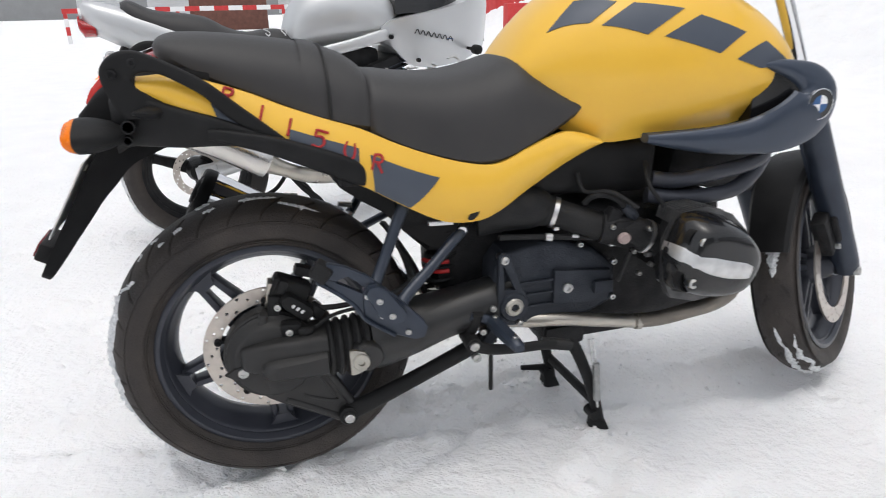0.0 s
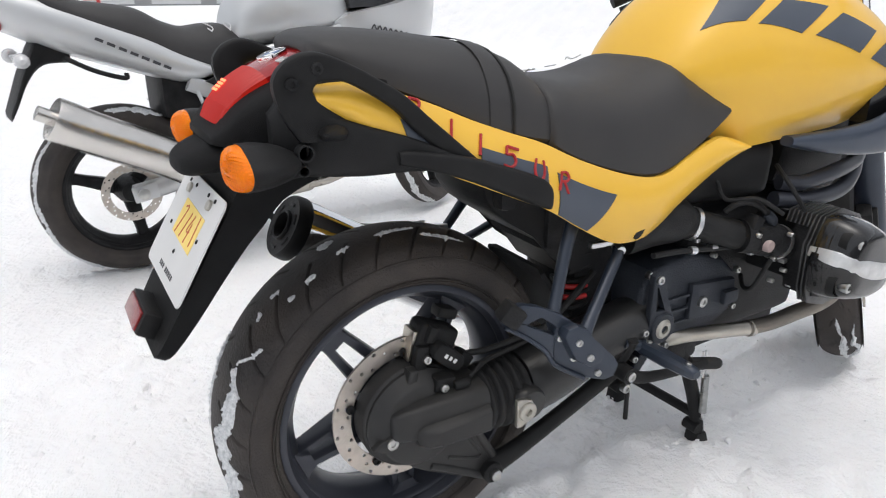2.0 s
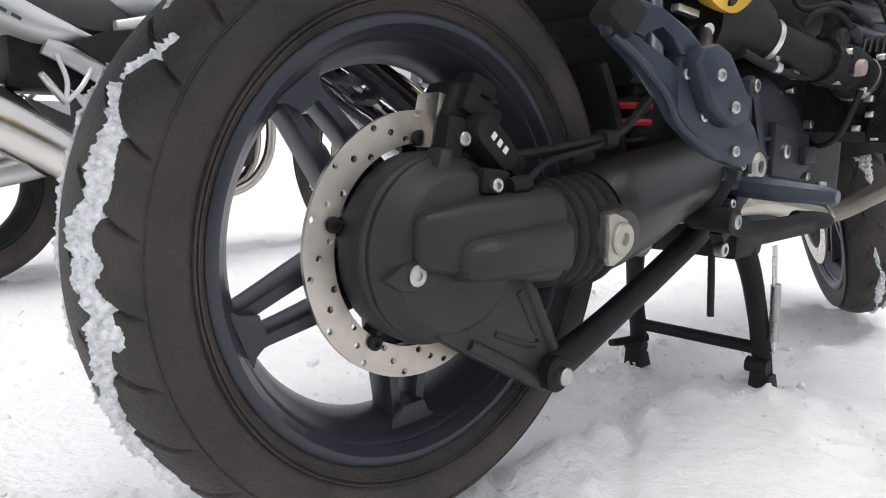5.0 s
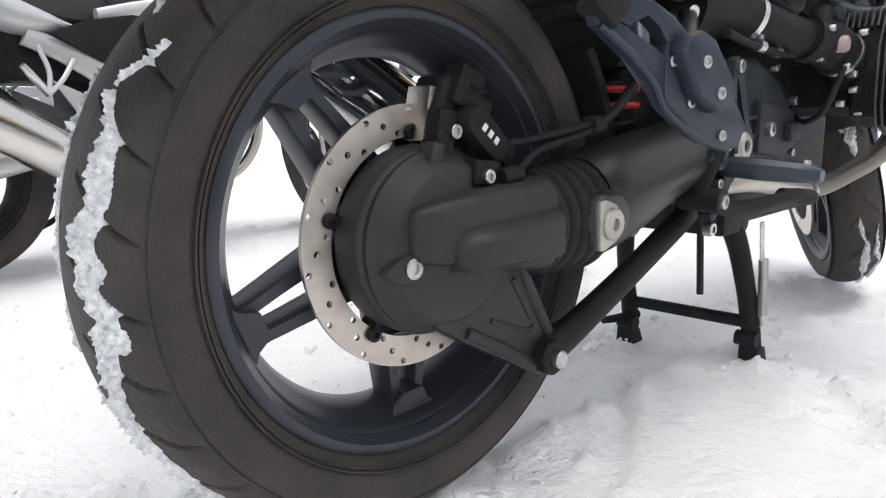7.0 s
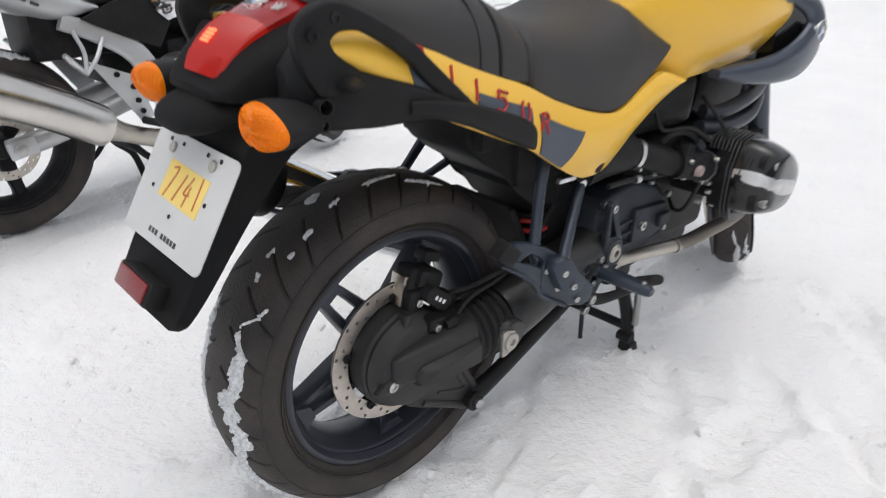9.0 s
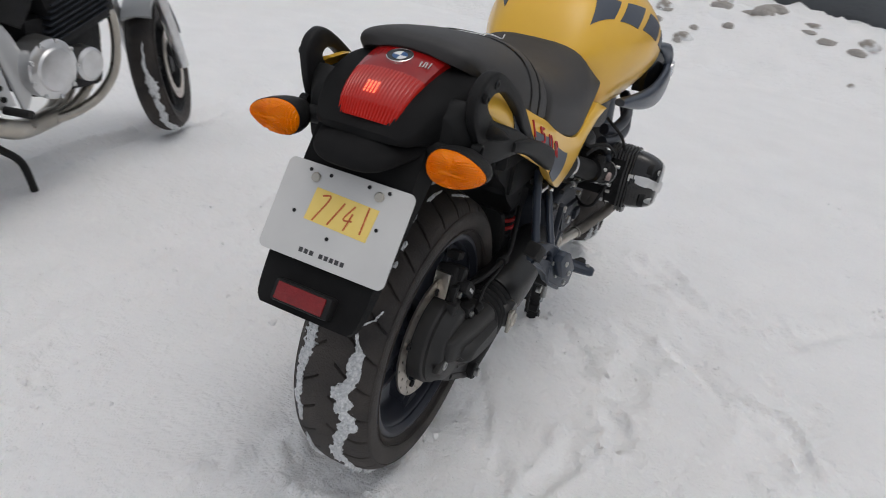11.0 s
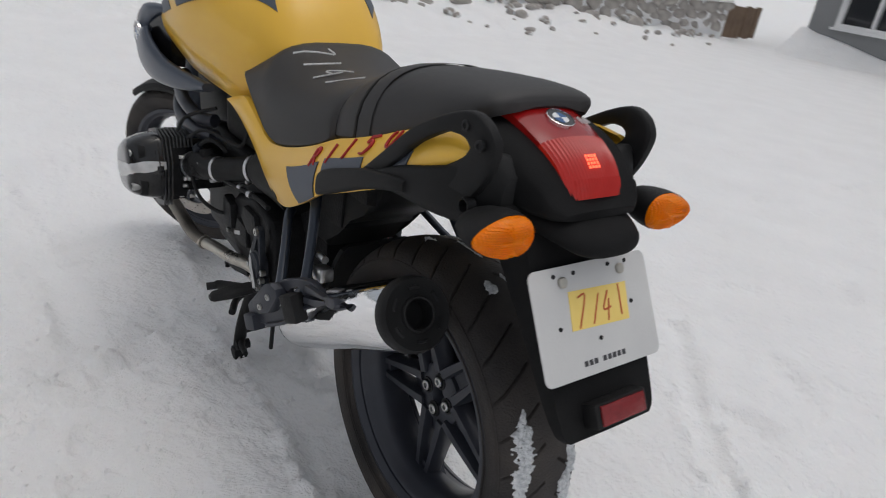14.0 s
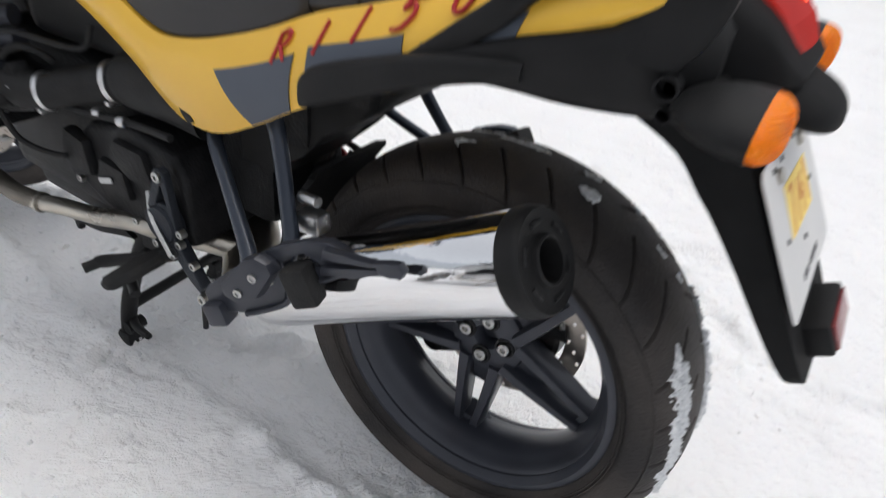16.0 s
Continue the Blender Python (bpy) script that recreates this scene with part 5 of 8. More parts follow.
wings = both("side_wing", wing, "wing", bike, "dark slate side wing with a round badge")
for side, ob in zip((-1, 1), wings):
    roundel(ob, pose(1.118, side * 0.280, 0.792, 90 if side < 0 else -90, 0, 0), 0.030)


def duct(bm):
    rings = []
    for x, y, z, hy, hz in ((1.0, 0.205, 0.805, 0.008, 0.030), (1.06, 0.226, 0.825, 0.018, 0.046), (1.12, 0.215, 0.815, 0.026, 0.055), (1.17, 0.17, 0.80, 0.05, 0.06)):
        rings.append([(x, -(y + hy * math.cos(a)), z + hz * math.sin(a)) for a in (2 * math.pi * k / 14 for k in range(14))])
    skin(bm, rings)


def wing_fill(bm):
    """The gloss inner face that closes the wing against the tank."""
    slab(bm, [(max(1.0, q[0]), q[1]) for q in WING if q[0] > 0.97], -0.004, 0.03, 0.0, warp=lambda x, y, z: (x, -(0.222 + 0.046 * (x - 1.0) / 0.12) + y, z))


both("wing_lining", wing_fill, "plastic_gloss", bike, "gloss black inner face of the side wing")
both("air_duct", duct, "plastic_gloss", bike, "gloss black cooler duct")
bm = bmesh.new()
box(bm, (0.20, 0.34, 0.12), pose(1.09, 0, 0.775, 0, 8, 0), 0.03)
box(bm, (0.26, 0.24, 0.16), pose(1.03, 0, 0.66, 0, 12, 0), 0.03)
part("front_frame", bm, "dark", bike)

# ---- steering: forks, front wheel, mudguard, bars ----
RAKE = Vector((-0.44, 0, 0.90)).normalized()
HEAD = Vector((1.072, 0, 1.05))
STEER = Matrix.Translation(HEAD) @ Matrix.Rotation(radians(33.5), 4, RAKE) @ Matrix.Translation(-HEAD)
FA = Vector((1.487, 0, 0.284))
steering = bmesh.new()
box(steering, (0.07, 0.26, 0.035), pose(1.118, 0, 1.035, 0, -26, 0), 0.010)
steering = part("fork_yoke", turned(steering, STEER), "plastic", bike, "black fork yoke")
for side in (-1, 1):
    bm = bmesh.new()
    tube(bm, [(1.115, side * 0.095, 1.05), (1.29, side * 0.095, 0.69)], 0.019, 20)
    leg = part("fork_leg", turned(bm, STEER), "chrome", steering, "bright fork tube with slate slider")
    bm = bmesh.new()
    tube(bm, [(1.265, side * 0.095, 0.745), (1.29, side * 0.095, 0.69), (1.40, side * 0.095, 0.46), (1.478, side * 0.098, 0.300), (1.492, side * 0.098, 0.262)], [0.026, 0.029, 0.030, 0.028, 0.022], 18, 3, 1.25, (0, 1, 0))
    part("fork_slider", turned(bm, STEER), "slate", leg)
    bm = bmesh.new()
    bolt(bm, (1.487, side * 0.122, 0.268), (0, side, 0), 0.014, 0.010)
    part("axle_nut", turned(bm, STEER), "bolt", leg)
CF = STEER @ Matrix.Translation(FA)
bm = bmesh.new()
lathe(bm, rim_profile(0.232, 0.048), n=72, closed=True)
fwheel = part("front_wheel", turned(bm, CF), "wheel", bike, "dark slate cast front wheel")
part("tyre", turned(tyre_mesh(0.300, 0.057, 0.230, 20, n=220), CF), "rubber", fwheel, "black front tyre with snow on it", 30)
for k in range(5):
    bm = bmesh.new()
    a = radians(18 + 72 * k)
    for s in (-1, 1):
        spoke_bar(bm, a, s * 0.014, s * 0.024, 0.040, 0.202, 0.015, -0.018, 0.018)
    part("spoke", turned(bm, CF), "wheel", fwheel)
bm = bmesh.new()
lathe(bm, [(0.0, 0.075), (0.030, 0.075), (0.040, 0.04), (0.055, 0.02), (0.055, -0.02), (0.040, -0.04), (0.030, -0.075), (0.0, -0.075)], n=28)
part("hub", turned(bm, CF), "wheel", fwheel)
for side in (-1, 1):
    bm = bmesh.new()
    drilled_ring(bm, 0.118, 0.160, side * 0.066, 0.005, 54, 0.0034)
    part("brake_disc", turned(bm, CF), "disc", fwheel, "drilled steel front brake disc")
    bm = bmesh.new()
    box(bm, (0.055, 0.040, 0.115), pose(-0.105, side * 0.078, 0.105, 0, -30, 0), 0.010)
    box(bm, (0.030, 0.020, 0.080), pose(-0.085, side * 0.102, 0.118, 0, -30, 0), 0.008)
    box(bm, (0.045, 0.030, 0.05), pose(-0.075, side * 0.085, 0.165, 0, -30, 0), 0.008)
    cal = part("front_caliper", turned(bm, CF), "dark", bike, "dark front brake caliper")
    for u, v in ((-0.118, 0.075), (-0.075, 0.150)):
        bm = bmesh.new()
        bolt(bm, (u, side * 0.113, v), (0, side, 0), 0.007, 0.006)
        part("bolt", turned(bm, CF), "bolt", cal)
tyre_snow(0.300, 0.057, -0.006, 0.010, ((200, 262), (158, 174)), 9, fwheel, CF)
tyre_snow(0.300, 0.057, -0.036, 0.008, ((205, 258),), 10, fwheel, CF)
bm = bmesh.new()
rings = []
for k in range(21):
    a = radians(58 + 5.2 * k)
    w = 0.064 * (1 - 0.25 * abs(k - 10) / 10)
    ring = [(rr * math.cos(a), y, rr * math.sin(a)) for rr, y in ((0.300, -w), (0.312, -w * 1.02), (0.322, -w * 0.85), (0.326, 0), (0.322, w * 0.85), (0.312, w * 1.02), (0.300, w), (0.318, w * 0.8), (0.321, 0), (0.318, -w * 0.8))]
    rings.append(ring)
skin(bm, rings)
part("front_mudguard", turned(bm, CF), "plastic", bike, "black front mudguard")
bm = bmesh.new()
slab(bm, [(1.25, 0.70), (1.33, 0.56), (1.42, 0.40), (1.47, 0.33), (1.50, 0.36), (1.46, 0.48), (1.38, 0.64), (1.31, 0.76)], -0.070, -0.062, 0.003)
slab(bm, [(1.25, 0.70), (1.33, 0.56), (1.42, 0.40), (1.47, 0.33), (1.50, 0.36), (1.46, 0.48), (1.38, 0.64), (1.31, 0.76)], 0.062, 0.070, 0.003)
part("mudguard_stay", turned(bm, STEER), "slate", bike)
bm = bmesh.new()
tube(bm, [(1.05, 0.37, 1.098), (1.09, 0.25, 1.130), (1.105, 0.12, 1.105), (1.105, 0.0, 1.085), (1.105, -0.12, 1.105), (1.09, -0.25, 1.130), (1.05, -0.37, 1.098)], 0.011, 12)
bars = part("handlebar", turned(bm, STEER), "plastic", bike, "black handlebar with rubber grips, turned to the left")
for side in (-1, 1):
    bm = bmesh.new()
    tube(bm, [(1.068, side * 0.31, 1.113), (1.005, side * 0.425, 1.083)], 0.0165, 14)
    part("grip", turned(bm, STEER), "rubber_plain", bars)
    bm = bmesh.new()
    tube(bm, [(1.12, side * 0.27, 1.105), (1.13, side * 0.33, 1.090), (1.09, side * 0.43, 1.070)], [0.008, 0.007, 0.006], 8)
    part("lever", turned(bm, STEER), "plastic", bars)
    bm = bmesh.new()
    box(bm, (0.05, 0.05, 0.045), pose(1.09, side * 0.275, 1.112, 0, 0, -side * 25), 0.012)
    part("switch_block", turned(bm, STEER), "plastic", bars)
bm = bmesh.new()
tube(bm, [(1.16, 0.22, 1.09), (1.165, 0.245, 1.095)], 0.018, 12)
part("front_indicator", turned(bm, STEER), "orange", bars, "amber front indicator")

# ---- engine ----
bm = bmesh.new()
box(bm, (0.44, 0.25, 0.30), (0.83, 0, 0.425), 0.04, 3)
box(bm, (0.06, 0.18, 0.18), (1.03, 0, 0.43), 0.03, 3)
box(bm, (0.40, 0.22, 0.06), (0.80, 0, 0.275), 0.02)
engine = part("crankcase", bm, "dark", bike, "dark flat-twin crankcase")
for side in (-1, 1):
    bm = bmesh.new()
    slab(bm, [(0.462, 0.350), (0.468, 0.470), (0.492, 0.502), (0.60, 0.522), (0.70, 0.490), (0.752, 0.445), (0.758, 0.362), (0.700, 0.335), (0.60, 0.325), (0.50, 0.330)], -0.158, -0.02, 0.014, 3)
    if side > 0:
        mirrored(bm)
    # The left half is the same casting, with its shade put into the colour.
    if side > 0:
        gb = part("gearbox_side", bm, "dark", engine, "gearbox casting darkened for its shaded side")
        for outline, y0, y1 in (([(0.69, 0.40), (0.70, 0.46), (0.75, 0.47), (0.77, 0.42), (0.75, 0.38)], -0.176, -0.150), ([(0.60, 0.385), (0.61, 0.435), (0.67, 0.440), (0.685, 0.40), (0.66, 0.372)], -0.170, -0.150), ([(0.53, 0.44), (0.55, 0.49), (0.62, 0.49), (0.64, 0.455), (0.59, 0.43)], -0.172, -0.150)):
            bm = bmesh.new()
            slab(bm, outline, y0, y1, 0.008)
            part("casting_boss", mirrored(bm), "dark", gb)
        bm = bmesh.new()
        box(bm, (0.036, 0.003, 0.010), pose(0.655, 0.1725, 0.405, 0, 20, 0), 0.001)
        part("type_strip", bm, "chalk", gb, "small white strip")
        for x, z in ((0.745, 0.372), (0.60, 0.345)):
            bm = bmesh.new()
            bolt(bm, (x, -0.162, z), (0, -1, 0), 0.007, 0.006)
            part("bolt", mirrored(bm), "bolt", gb)
        continue
    gb = part("gearbox_side", bm, "engine", engine, "graphite gearbox casting")
    bm = bmesh.new()
    slab(bm, [(0.60, 0.375), (0.60, 0.455), (0.735, 0.440), (0.748, 0.385), (0.70, 0.365)], -0.170, -0.150, 0.008)
    part("cover_plate", bm, "engine", gb)
    bm = bmesh.new()
    box(bm, (0.045, 0.02, 0.030), (0.715, -0.172, 0.405), 0.006)
    part("casting_boss", bm, "engine", gb)
    for i in range(3):
        bm = bmesh.new()
        box(bm, (0.11, 0.010, 0.006), (0.545, -0.160, 0.375 + i * 0.028), 0.002)
        part("casting_rib", bm, "engine", gb)
    for x, y, z, r in ((0.630, -0.172, 0.412, 0.0115), (0.477, -0.162, 0.500, 0.008), (0.60, -0.160, 0.335, 0.008), (0.745, -0.162, 0.455, 0.007), (0.748, -0.162, 0.37, 0.007), (0.66, -0.162, 0.505, 0.006)):
        bm = bmesh.new()
        bolt(bm, (x, y, z), (0, -1, 0), r, 0.006)
        part("bolt", bm, "bolt", gb)

CYL_OFF = {-1: 0.0, 1: 0.076}
for side in (-1, 1):
    dx, dz = CYL_OFF[side], (0.0 if side < 0 else -0.015)
    T = Matrix.Translation((dx, 0, dz))
    tilt = Matrix.Translation((0.855, 0, 0.518)) @ Matrix.Rotation(radians(14), 4, 'Y') @ Matrix.Translation((-0.855, 0, -0.518))

    def put(bm):
        turned(bm, T @ tilt)
        return bm if side < 0 else mirrored(bm)

    def fit(outline, k=0.80):
        """Draws the rear edge forward and keeps the lower rear corner from leaning back."""
        return [(0.975 - (0.975 - u) * k + (0.020 if v < 0.47 and u < 0.80 else 0.0), v) for u, v in outline]

    bm = bmesh.new()
    slab(bm, fit([(0.790, 0.455), (0.785, 0.520), (0.795, 0.555), (0.83, 0.570), (0.90, 0.568), (0.935, 0.545), (0.945, 0.50), (0.93, 0.455), (0.88, 0.435), (0.81, 0.438)]), -0.25, -0.12, 0.012)
    slab(bm, fit([(0.760, 0.445), (0.752, 0.520), (0.765, 0.572), (0.82, 0.592), (0.90, 0.588), (0.955, 0.555), (0.965, 0.50), (0.95, 0.44), (0.88, 0.415), (0.80, 0.418)]), -0.292, -0.225, 0.008)
    cyl = part("cylinder_head", put(bm), "dark", bike, "black finned cylinder head")
    for i in range(9):
        bm = bmesh.new()
        o = 0.005 + 0.0005 * i
        y = -0.212 - i * 0.0092
        if i > 5:
            outline = [(0.755 - o, 0.440 - o), (0.745 - o, 0.520), (0.758 - o, 0.574 + o), (0.82, 0.596 + o), (0.905, 0.590 + o), (0.960 + o, 0.560 + o), (0.972 + o, 0.50), (0.955 + o, 0.435 - o), (0.88, 0.410 - o), (0.80, 0.412 - o)]
        else:
            outline = [(0.756 - o, 0.555), (0.758 - o, 0.576 + o), (0.82, 0.598 + o), (0.905, 0.592 + o), (0.960 + o, 0.562 + o), (0.955, 0.545)]
        slab(bm, fit(outline), y - 0.0018, y + 0.0018, 0.0007)
        part("fin", put(bm), "fin", cyl)
    # rocker cover: two lobes either side of a bright band
    ring0 = [(0.734, 0.460), (0.731, 0.490), (0.730, 0.520), (0.733, 0.555), (0.740, 0.585), (0.758, 0.604), (0.80, 0.614), (0.86, 0.612), (0.925, 0.592), (0.972, 0.556), (0.986, 0.520), (0.982, 0.480), (0.958, 0.448), (0.91, 0.430), (0.85, 0.424), (0.79, 0.425), (0.750, 0.434)]
    bm = bmesh.new()
    ring0 = [(0.99 - (0.99 - u) * 0.81 + (0.014 if v < 0.47 and u < 0.80 else 0.0), v if v < 0.52 else 0.52 + (v - 0.52) * 0.80) for u, v in ring0]
    c = (0.874, 0.510)
    prof = ((-0.288, 0.97), (-0.290, 1.0), (-0.305, 1.0), (-0.326, 0.95), (-0.345, 0.875), (-0.358, 0.79), (-0.366, 0.68), (-0.368, 0.45), (-0.368, 0.25))
    dense = curve(ring0 + ring0[:1], 3)[:-1]
    skin(bm, [[(c[0] + (u - c[0]) * s, y, c[1] + (v - c[1]) * s) for u, v in dense] for y, s in prof])
    cover = part("rocker_cover", put(bm), "plastic_gloss", cyl, "black rocker cover with a bright metal band")
    for i in range(5):
        s = 1.012 - 0.010 * i - 0.003 * i * i
        y = -0.299 - i * 0.0085
        bm = bmesh.new()
        slab(bm, [(c[0] + (u - c[0]) * s, c[1] + (v - c[1]) * s) for u, v in ring0], y - 0.0014, y + 0.0014, 0.0006)
        part("cover_rib", put(bm), "plastic_gloss", cover)
    bm = bmesh.new()
    rows = []
    for x, zc, h, y in curve(((0.779, 0.513, 0.012, -0.304), (0.784, 0.512, 0.014, -0.328), (0.796, 0.510, 0.015, -0.350), (0.812, 0.507, 0.016, -0.363), (0.870, 0.503, 0.018, -0.371), (0.925, 0.503, 0.017, -0.367), (0.952, 0.501, 0.017, -0.356), (0.970, 0.500, 0.015, -0.338), (0.986, 0.500, 0.011, -0.306)), 3):
        rows.append([(x, y, zc - h), (x, y - 0.004, zc - h * 0.7), (x, y - 0.005, zc), (x, y - 0.004, zc + h * 0.7), (x, y, zc + h), (x, y + 0.02, zc + h * 0.8), (x, y + 0.02, zc - h * 0.8)])
    skin(bm, rows)
    part("cover_band", put(bm), "band", cover, "worn bright metal band")
    for x, z in ((0.812, 0.546), (0.818, 0.462)):
        bm = bmesh.new()
        lathe(bm, [(0.0, -0.352), (0.018, -0.352), (0.024, -0.360), (0.027, -0.345)], at=(x, 0.0155, z), n=20)
        part("bolt_well", put(bm), "plastic", cover)
        bm = bmesh.new()
        bolt(bm, (x, -0.353, z), (0, -1, 0), 0.0105, 0.009)
        part("bolt", put(bm), "bolt", cover)
    for x, z in ((0.968, 0.535), (0.962, 0.470)):
        bm = bmesh.new()
        bolt(bm, (x, -0.335, z), (0.7, -0.7, 0), 0.006, 0.004)
        part("bolt", put(bm), "bolt", cover)
    # throttle body and intake pipe
    bm = bmesh.new()
    tube(bm, [(0.690, -0.190, 0.550), (0.735, -0.204, 0.542), (0.775, -0.212, 0.530), (0.81, -0.214, 0.515), (0.835, -0.210, 0.50)], [0.034, 0.036, 0.035, 0.034, 0.034], 20)
    box(bm, (0.046, 0.04, 0.046), (0.724, -0.214, 0.548), 0.010)
    box(bm, (0.030, 0.030, 0.05), pose(0.705, -0.205, 0.570, 0, 25, 0), 0.007)
    tb = part("throttle_body", mirrored(turned(bm, T)) if side > 0 else turned(bm, T), "dark", bike)
    bm = bmesh.new()
    lathe(bm, [(0.0, -0.244), (0.0105, -0.244), (0.0125, -0.241), (0.013, -0.222)], at=(0.720, 0, 0.537), n=18)
    part("cap", mirrored(turned(bm, T)) if side > 0 else turned(bm, T), "cap" if side < 0 else "plastic", tb)
    bm = bmesh.new()
    tube(bm, [(0.779, -0.2125, 0.528), (0.786, -0.2130, 0.525)], 0.0372, 24)
    box(bm, (0.012, 0.014, 0.010), (0.780, -0.236, 0.494), 0.002)
    part("hose_clamp", mirrored(turned(bm, T)) if side > 0 else turned(bm, T), "alu", tb)
    bm = bmesh.new()
    tube(bm, [(0.728, -0.215, 0.598), (0.742, -0.218, 0.584), (0.752, -0.216, 0.574)], [0.009, 0.012, 0.011], 10, 3)
    part("connector", mirrored(turned(bm, T)) if side > 0 else turned(bm, T), "engine", tb)
    bm = bmesh.new()
    tube(bm, [(0.730, -0.214, 0.597), (0.715, -0.208, 0.612), (0.690, -0.198, 0.622), (0.668, -0.185, 0.616), (0.660, -0.172, 0.600)], 0.0062, 8, 4)
    part("connector_hose", mirrored(turned(bm, T)) if side > 0 else turned(bm, T), "rubber_plain", tb)
    for x, y, z in ((0.698, -0.226, 0.560), (0.768, -0.250, 0.556), (0.790, -0.236, 0.470), (0.745, -0.236, 0.505), (0.815, -0.240, 0.432), (0.770, -0.225, 0.448)):
        bm = bmesh.new()
        bolt(bm, (x, y, z), (0, -1, 0), 0.0052, 0.006)
        part("bolt", mirrored(turned(bm, T)) if side > 0 else turned(bm, T), "bolt", tb)
    bm = bmesh.new()
    slip = 0.022 if side > 0 else 0.0
    tube(bm, [(0.440, -0.105, 0.590), (0.50, -0.118, 0.596), (0.560 + slip, -0.130, 0.590), (0.592 + slip, -0.135, 0.580), (0.625 + slip, -0.149, 0.570), (0.67 + slip, -0.170, 0.556), (0.72 + slip, -0.196, 0.541), (0.745 + dx, -0.21, 0.535)], [0.058, 0.054, 0.046, 0.034, 0.031, 0.030, 0.030, 0.032], 22)
    pipe = part("intake_pipe", mirrored(bm) if side > 0 else bm, "rubber_plain", bike, "black rubber intake pipe with bright clamps")
    for p, q, r in (((0.602 + slip, -0.139, 0.5775), (0.610 + slip, -0.1424, 0.575), 0.0340), ((0.707 + slip, -0.1895, 0.5445), (0.714 + slip, -0.193, 0.5425), 0.0316)):
        bm = bmesh.new()
        tube(bm, [p, q], r, 24)
        box(bm, (0.012, 0.012, 0.008), (p[0], p[1] - 0.02, p[2] - r + 0.004), 0.002)
        part("hose_clamp", mirrored(bm) if side > 0 else bm, "alu", pipe)
    # exhaust header
    lx, ly = (0.0, 0.0) if side < 0 else (0.020, -0.028)
    bm = bmesh.new()
    tube(bm, [(0.812 + lx, -0.171 + ly, 0.301), (0.76 + lx, -0.166 + ly * 0.8, 0.309), (0.69, -0.161 + ly * 0.5, 0.320), (0.62, -0.156, 0.331), (0.56, -0.145, 0.334), (0.50, -0.12, 0.332), (0.44, -0.09, 0.325)],
         [0.0160, 0.0160, 0.0160, 0.0165, 0.018, 0.019, 0.020], 16)
    hdr = part("exhaust_header", mirrored(bm) if side > 0 else bm, "steel", bike, "heat-tinted steel exhaust pipe")
    bm = bmesh.new()
    tube(bm, [(0.945 + dx, -0.245, 0.440), (0.990 + dx, -0.250, 0.415), (0.996 + dx * 0.8, -0.244, 0.380), (0.965 + dx * 0.6, -0.230, 0.350), (0.915 + dx * 0.4, -0.208 + ly * 0.5, 0.328), (0.86 + dx * 0.3, -0.186 + ly, 0.308), (0.805 + lx, -0.170 + ly, 0.302)],
         [0.018, 0.018, 0.018, 0.018, 0.0178, 0.0172, 0.0168], 16)
    part("front_pipe", mirrored(bm) if side > 0 else bm, "steel_dull", hdr, "dull browned steel front pipe")
    bm = bmesh.new()
    tube(bm, [(0.808 + lx, -0.1705 + ly, 0.3015), (0.820 + lx, -0.172 + ly, 0.3005)], 0.0192, 16)
    part("pipe_clamp", mirrored(bm) if side > 0 else bm, "steel", hdr)
    for line, rad in (([(0.745 + dx, -0.24, 0.60), (0.70 + dx, -0.21, 0.63), (0.66, -0.17, 0.625), (0.65, -0.15, 0.66)], 0.0045),
                      ([(0.80 + dx, -0.25, 0.60), (0.77 + dx, -0.235, 0.645), (0.79, -0.18, 0.68)], 0.0045),
                      ([(0.74 + dx, -0.235, 0.505), (0.73 + dx, -0.215, 0.44), (0.75, -0.18, 0.42), (0.78, -0.15, 0.43)], 0.005),
                      ([(0.47, -0.17, 0.545), (0.56, -0.165, 0.535), (0.66, -0.175, 0.525), (0.73, -0.2, 0.53)], 0.006)):
        bm = bmesh.new()
        tube(bm, line, rad, 8)
        part("cable", mirrored(bm) if side > 0 else bm, "rubber_plain", bike)
    for x, z in ((0.575, 0.534), (0.635, 0.529)):
        bm = bmesh.new()
        tube(bm, [(x, -0.168, z), (x + 0.014, -0.170, z - 0.002)], 0.0085, 10)
        part("cable_clip", mirrored(bm) if side > 0 else bm, "alu", bike)

bm = bmesh.new()
box(bm, (0.30, 0.28, 0.12), pose(0.70, 0, 0.665, 0, 3, 0), 0.03, 3)
part("airbox", bm, "plastic", bike, "black airbox under the tank")
bm = bmesh.new()
box(bm, (0.26, 0.20, 0.20), (0.40, 0, 0.66), 0.03)
box(bm, (0.16, 0.16, 0.22), (0.44, 0, 0.50), 0.03)
box(bm, (0.20, 0.22, 0.08), (0.26, 0, 0.70), 0.02)
part("rear_frame", bm, "dark", bike)


def frame_tube(bm):
    tube(bm, [(0.815, -0.175, 0.640), (0.86, -0.195, 0.636), (0.95, -0.205, 0.648), (1.06, -0.190, 0.660), (1.12, -0.160, 0.690)], 0.017, 14)
    tube(bm, [(0.80, -0.18, 0.606), (0.88, -0.200, 0.598), (0.99, -0.205, 0.604), (1.05, -0.195, 0.630), (1.10, -0.170, 0.665)], 0.017, 14)


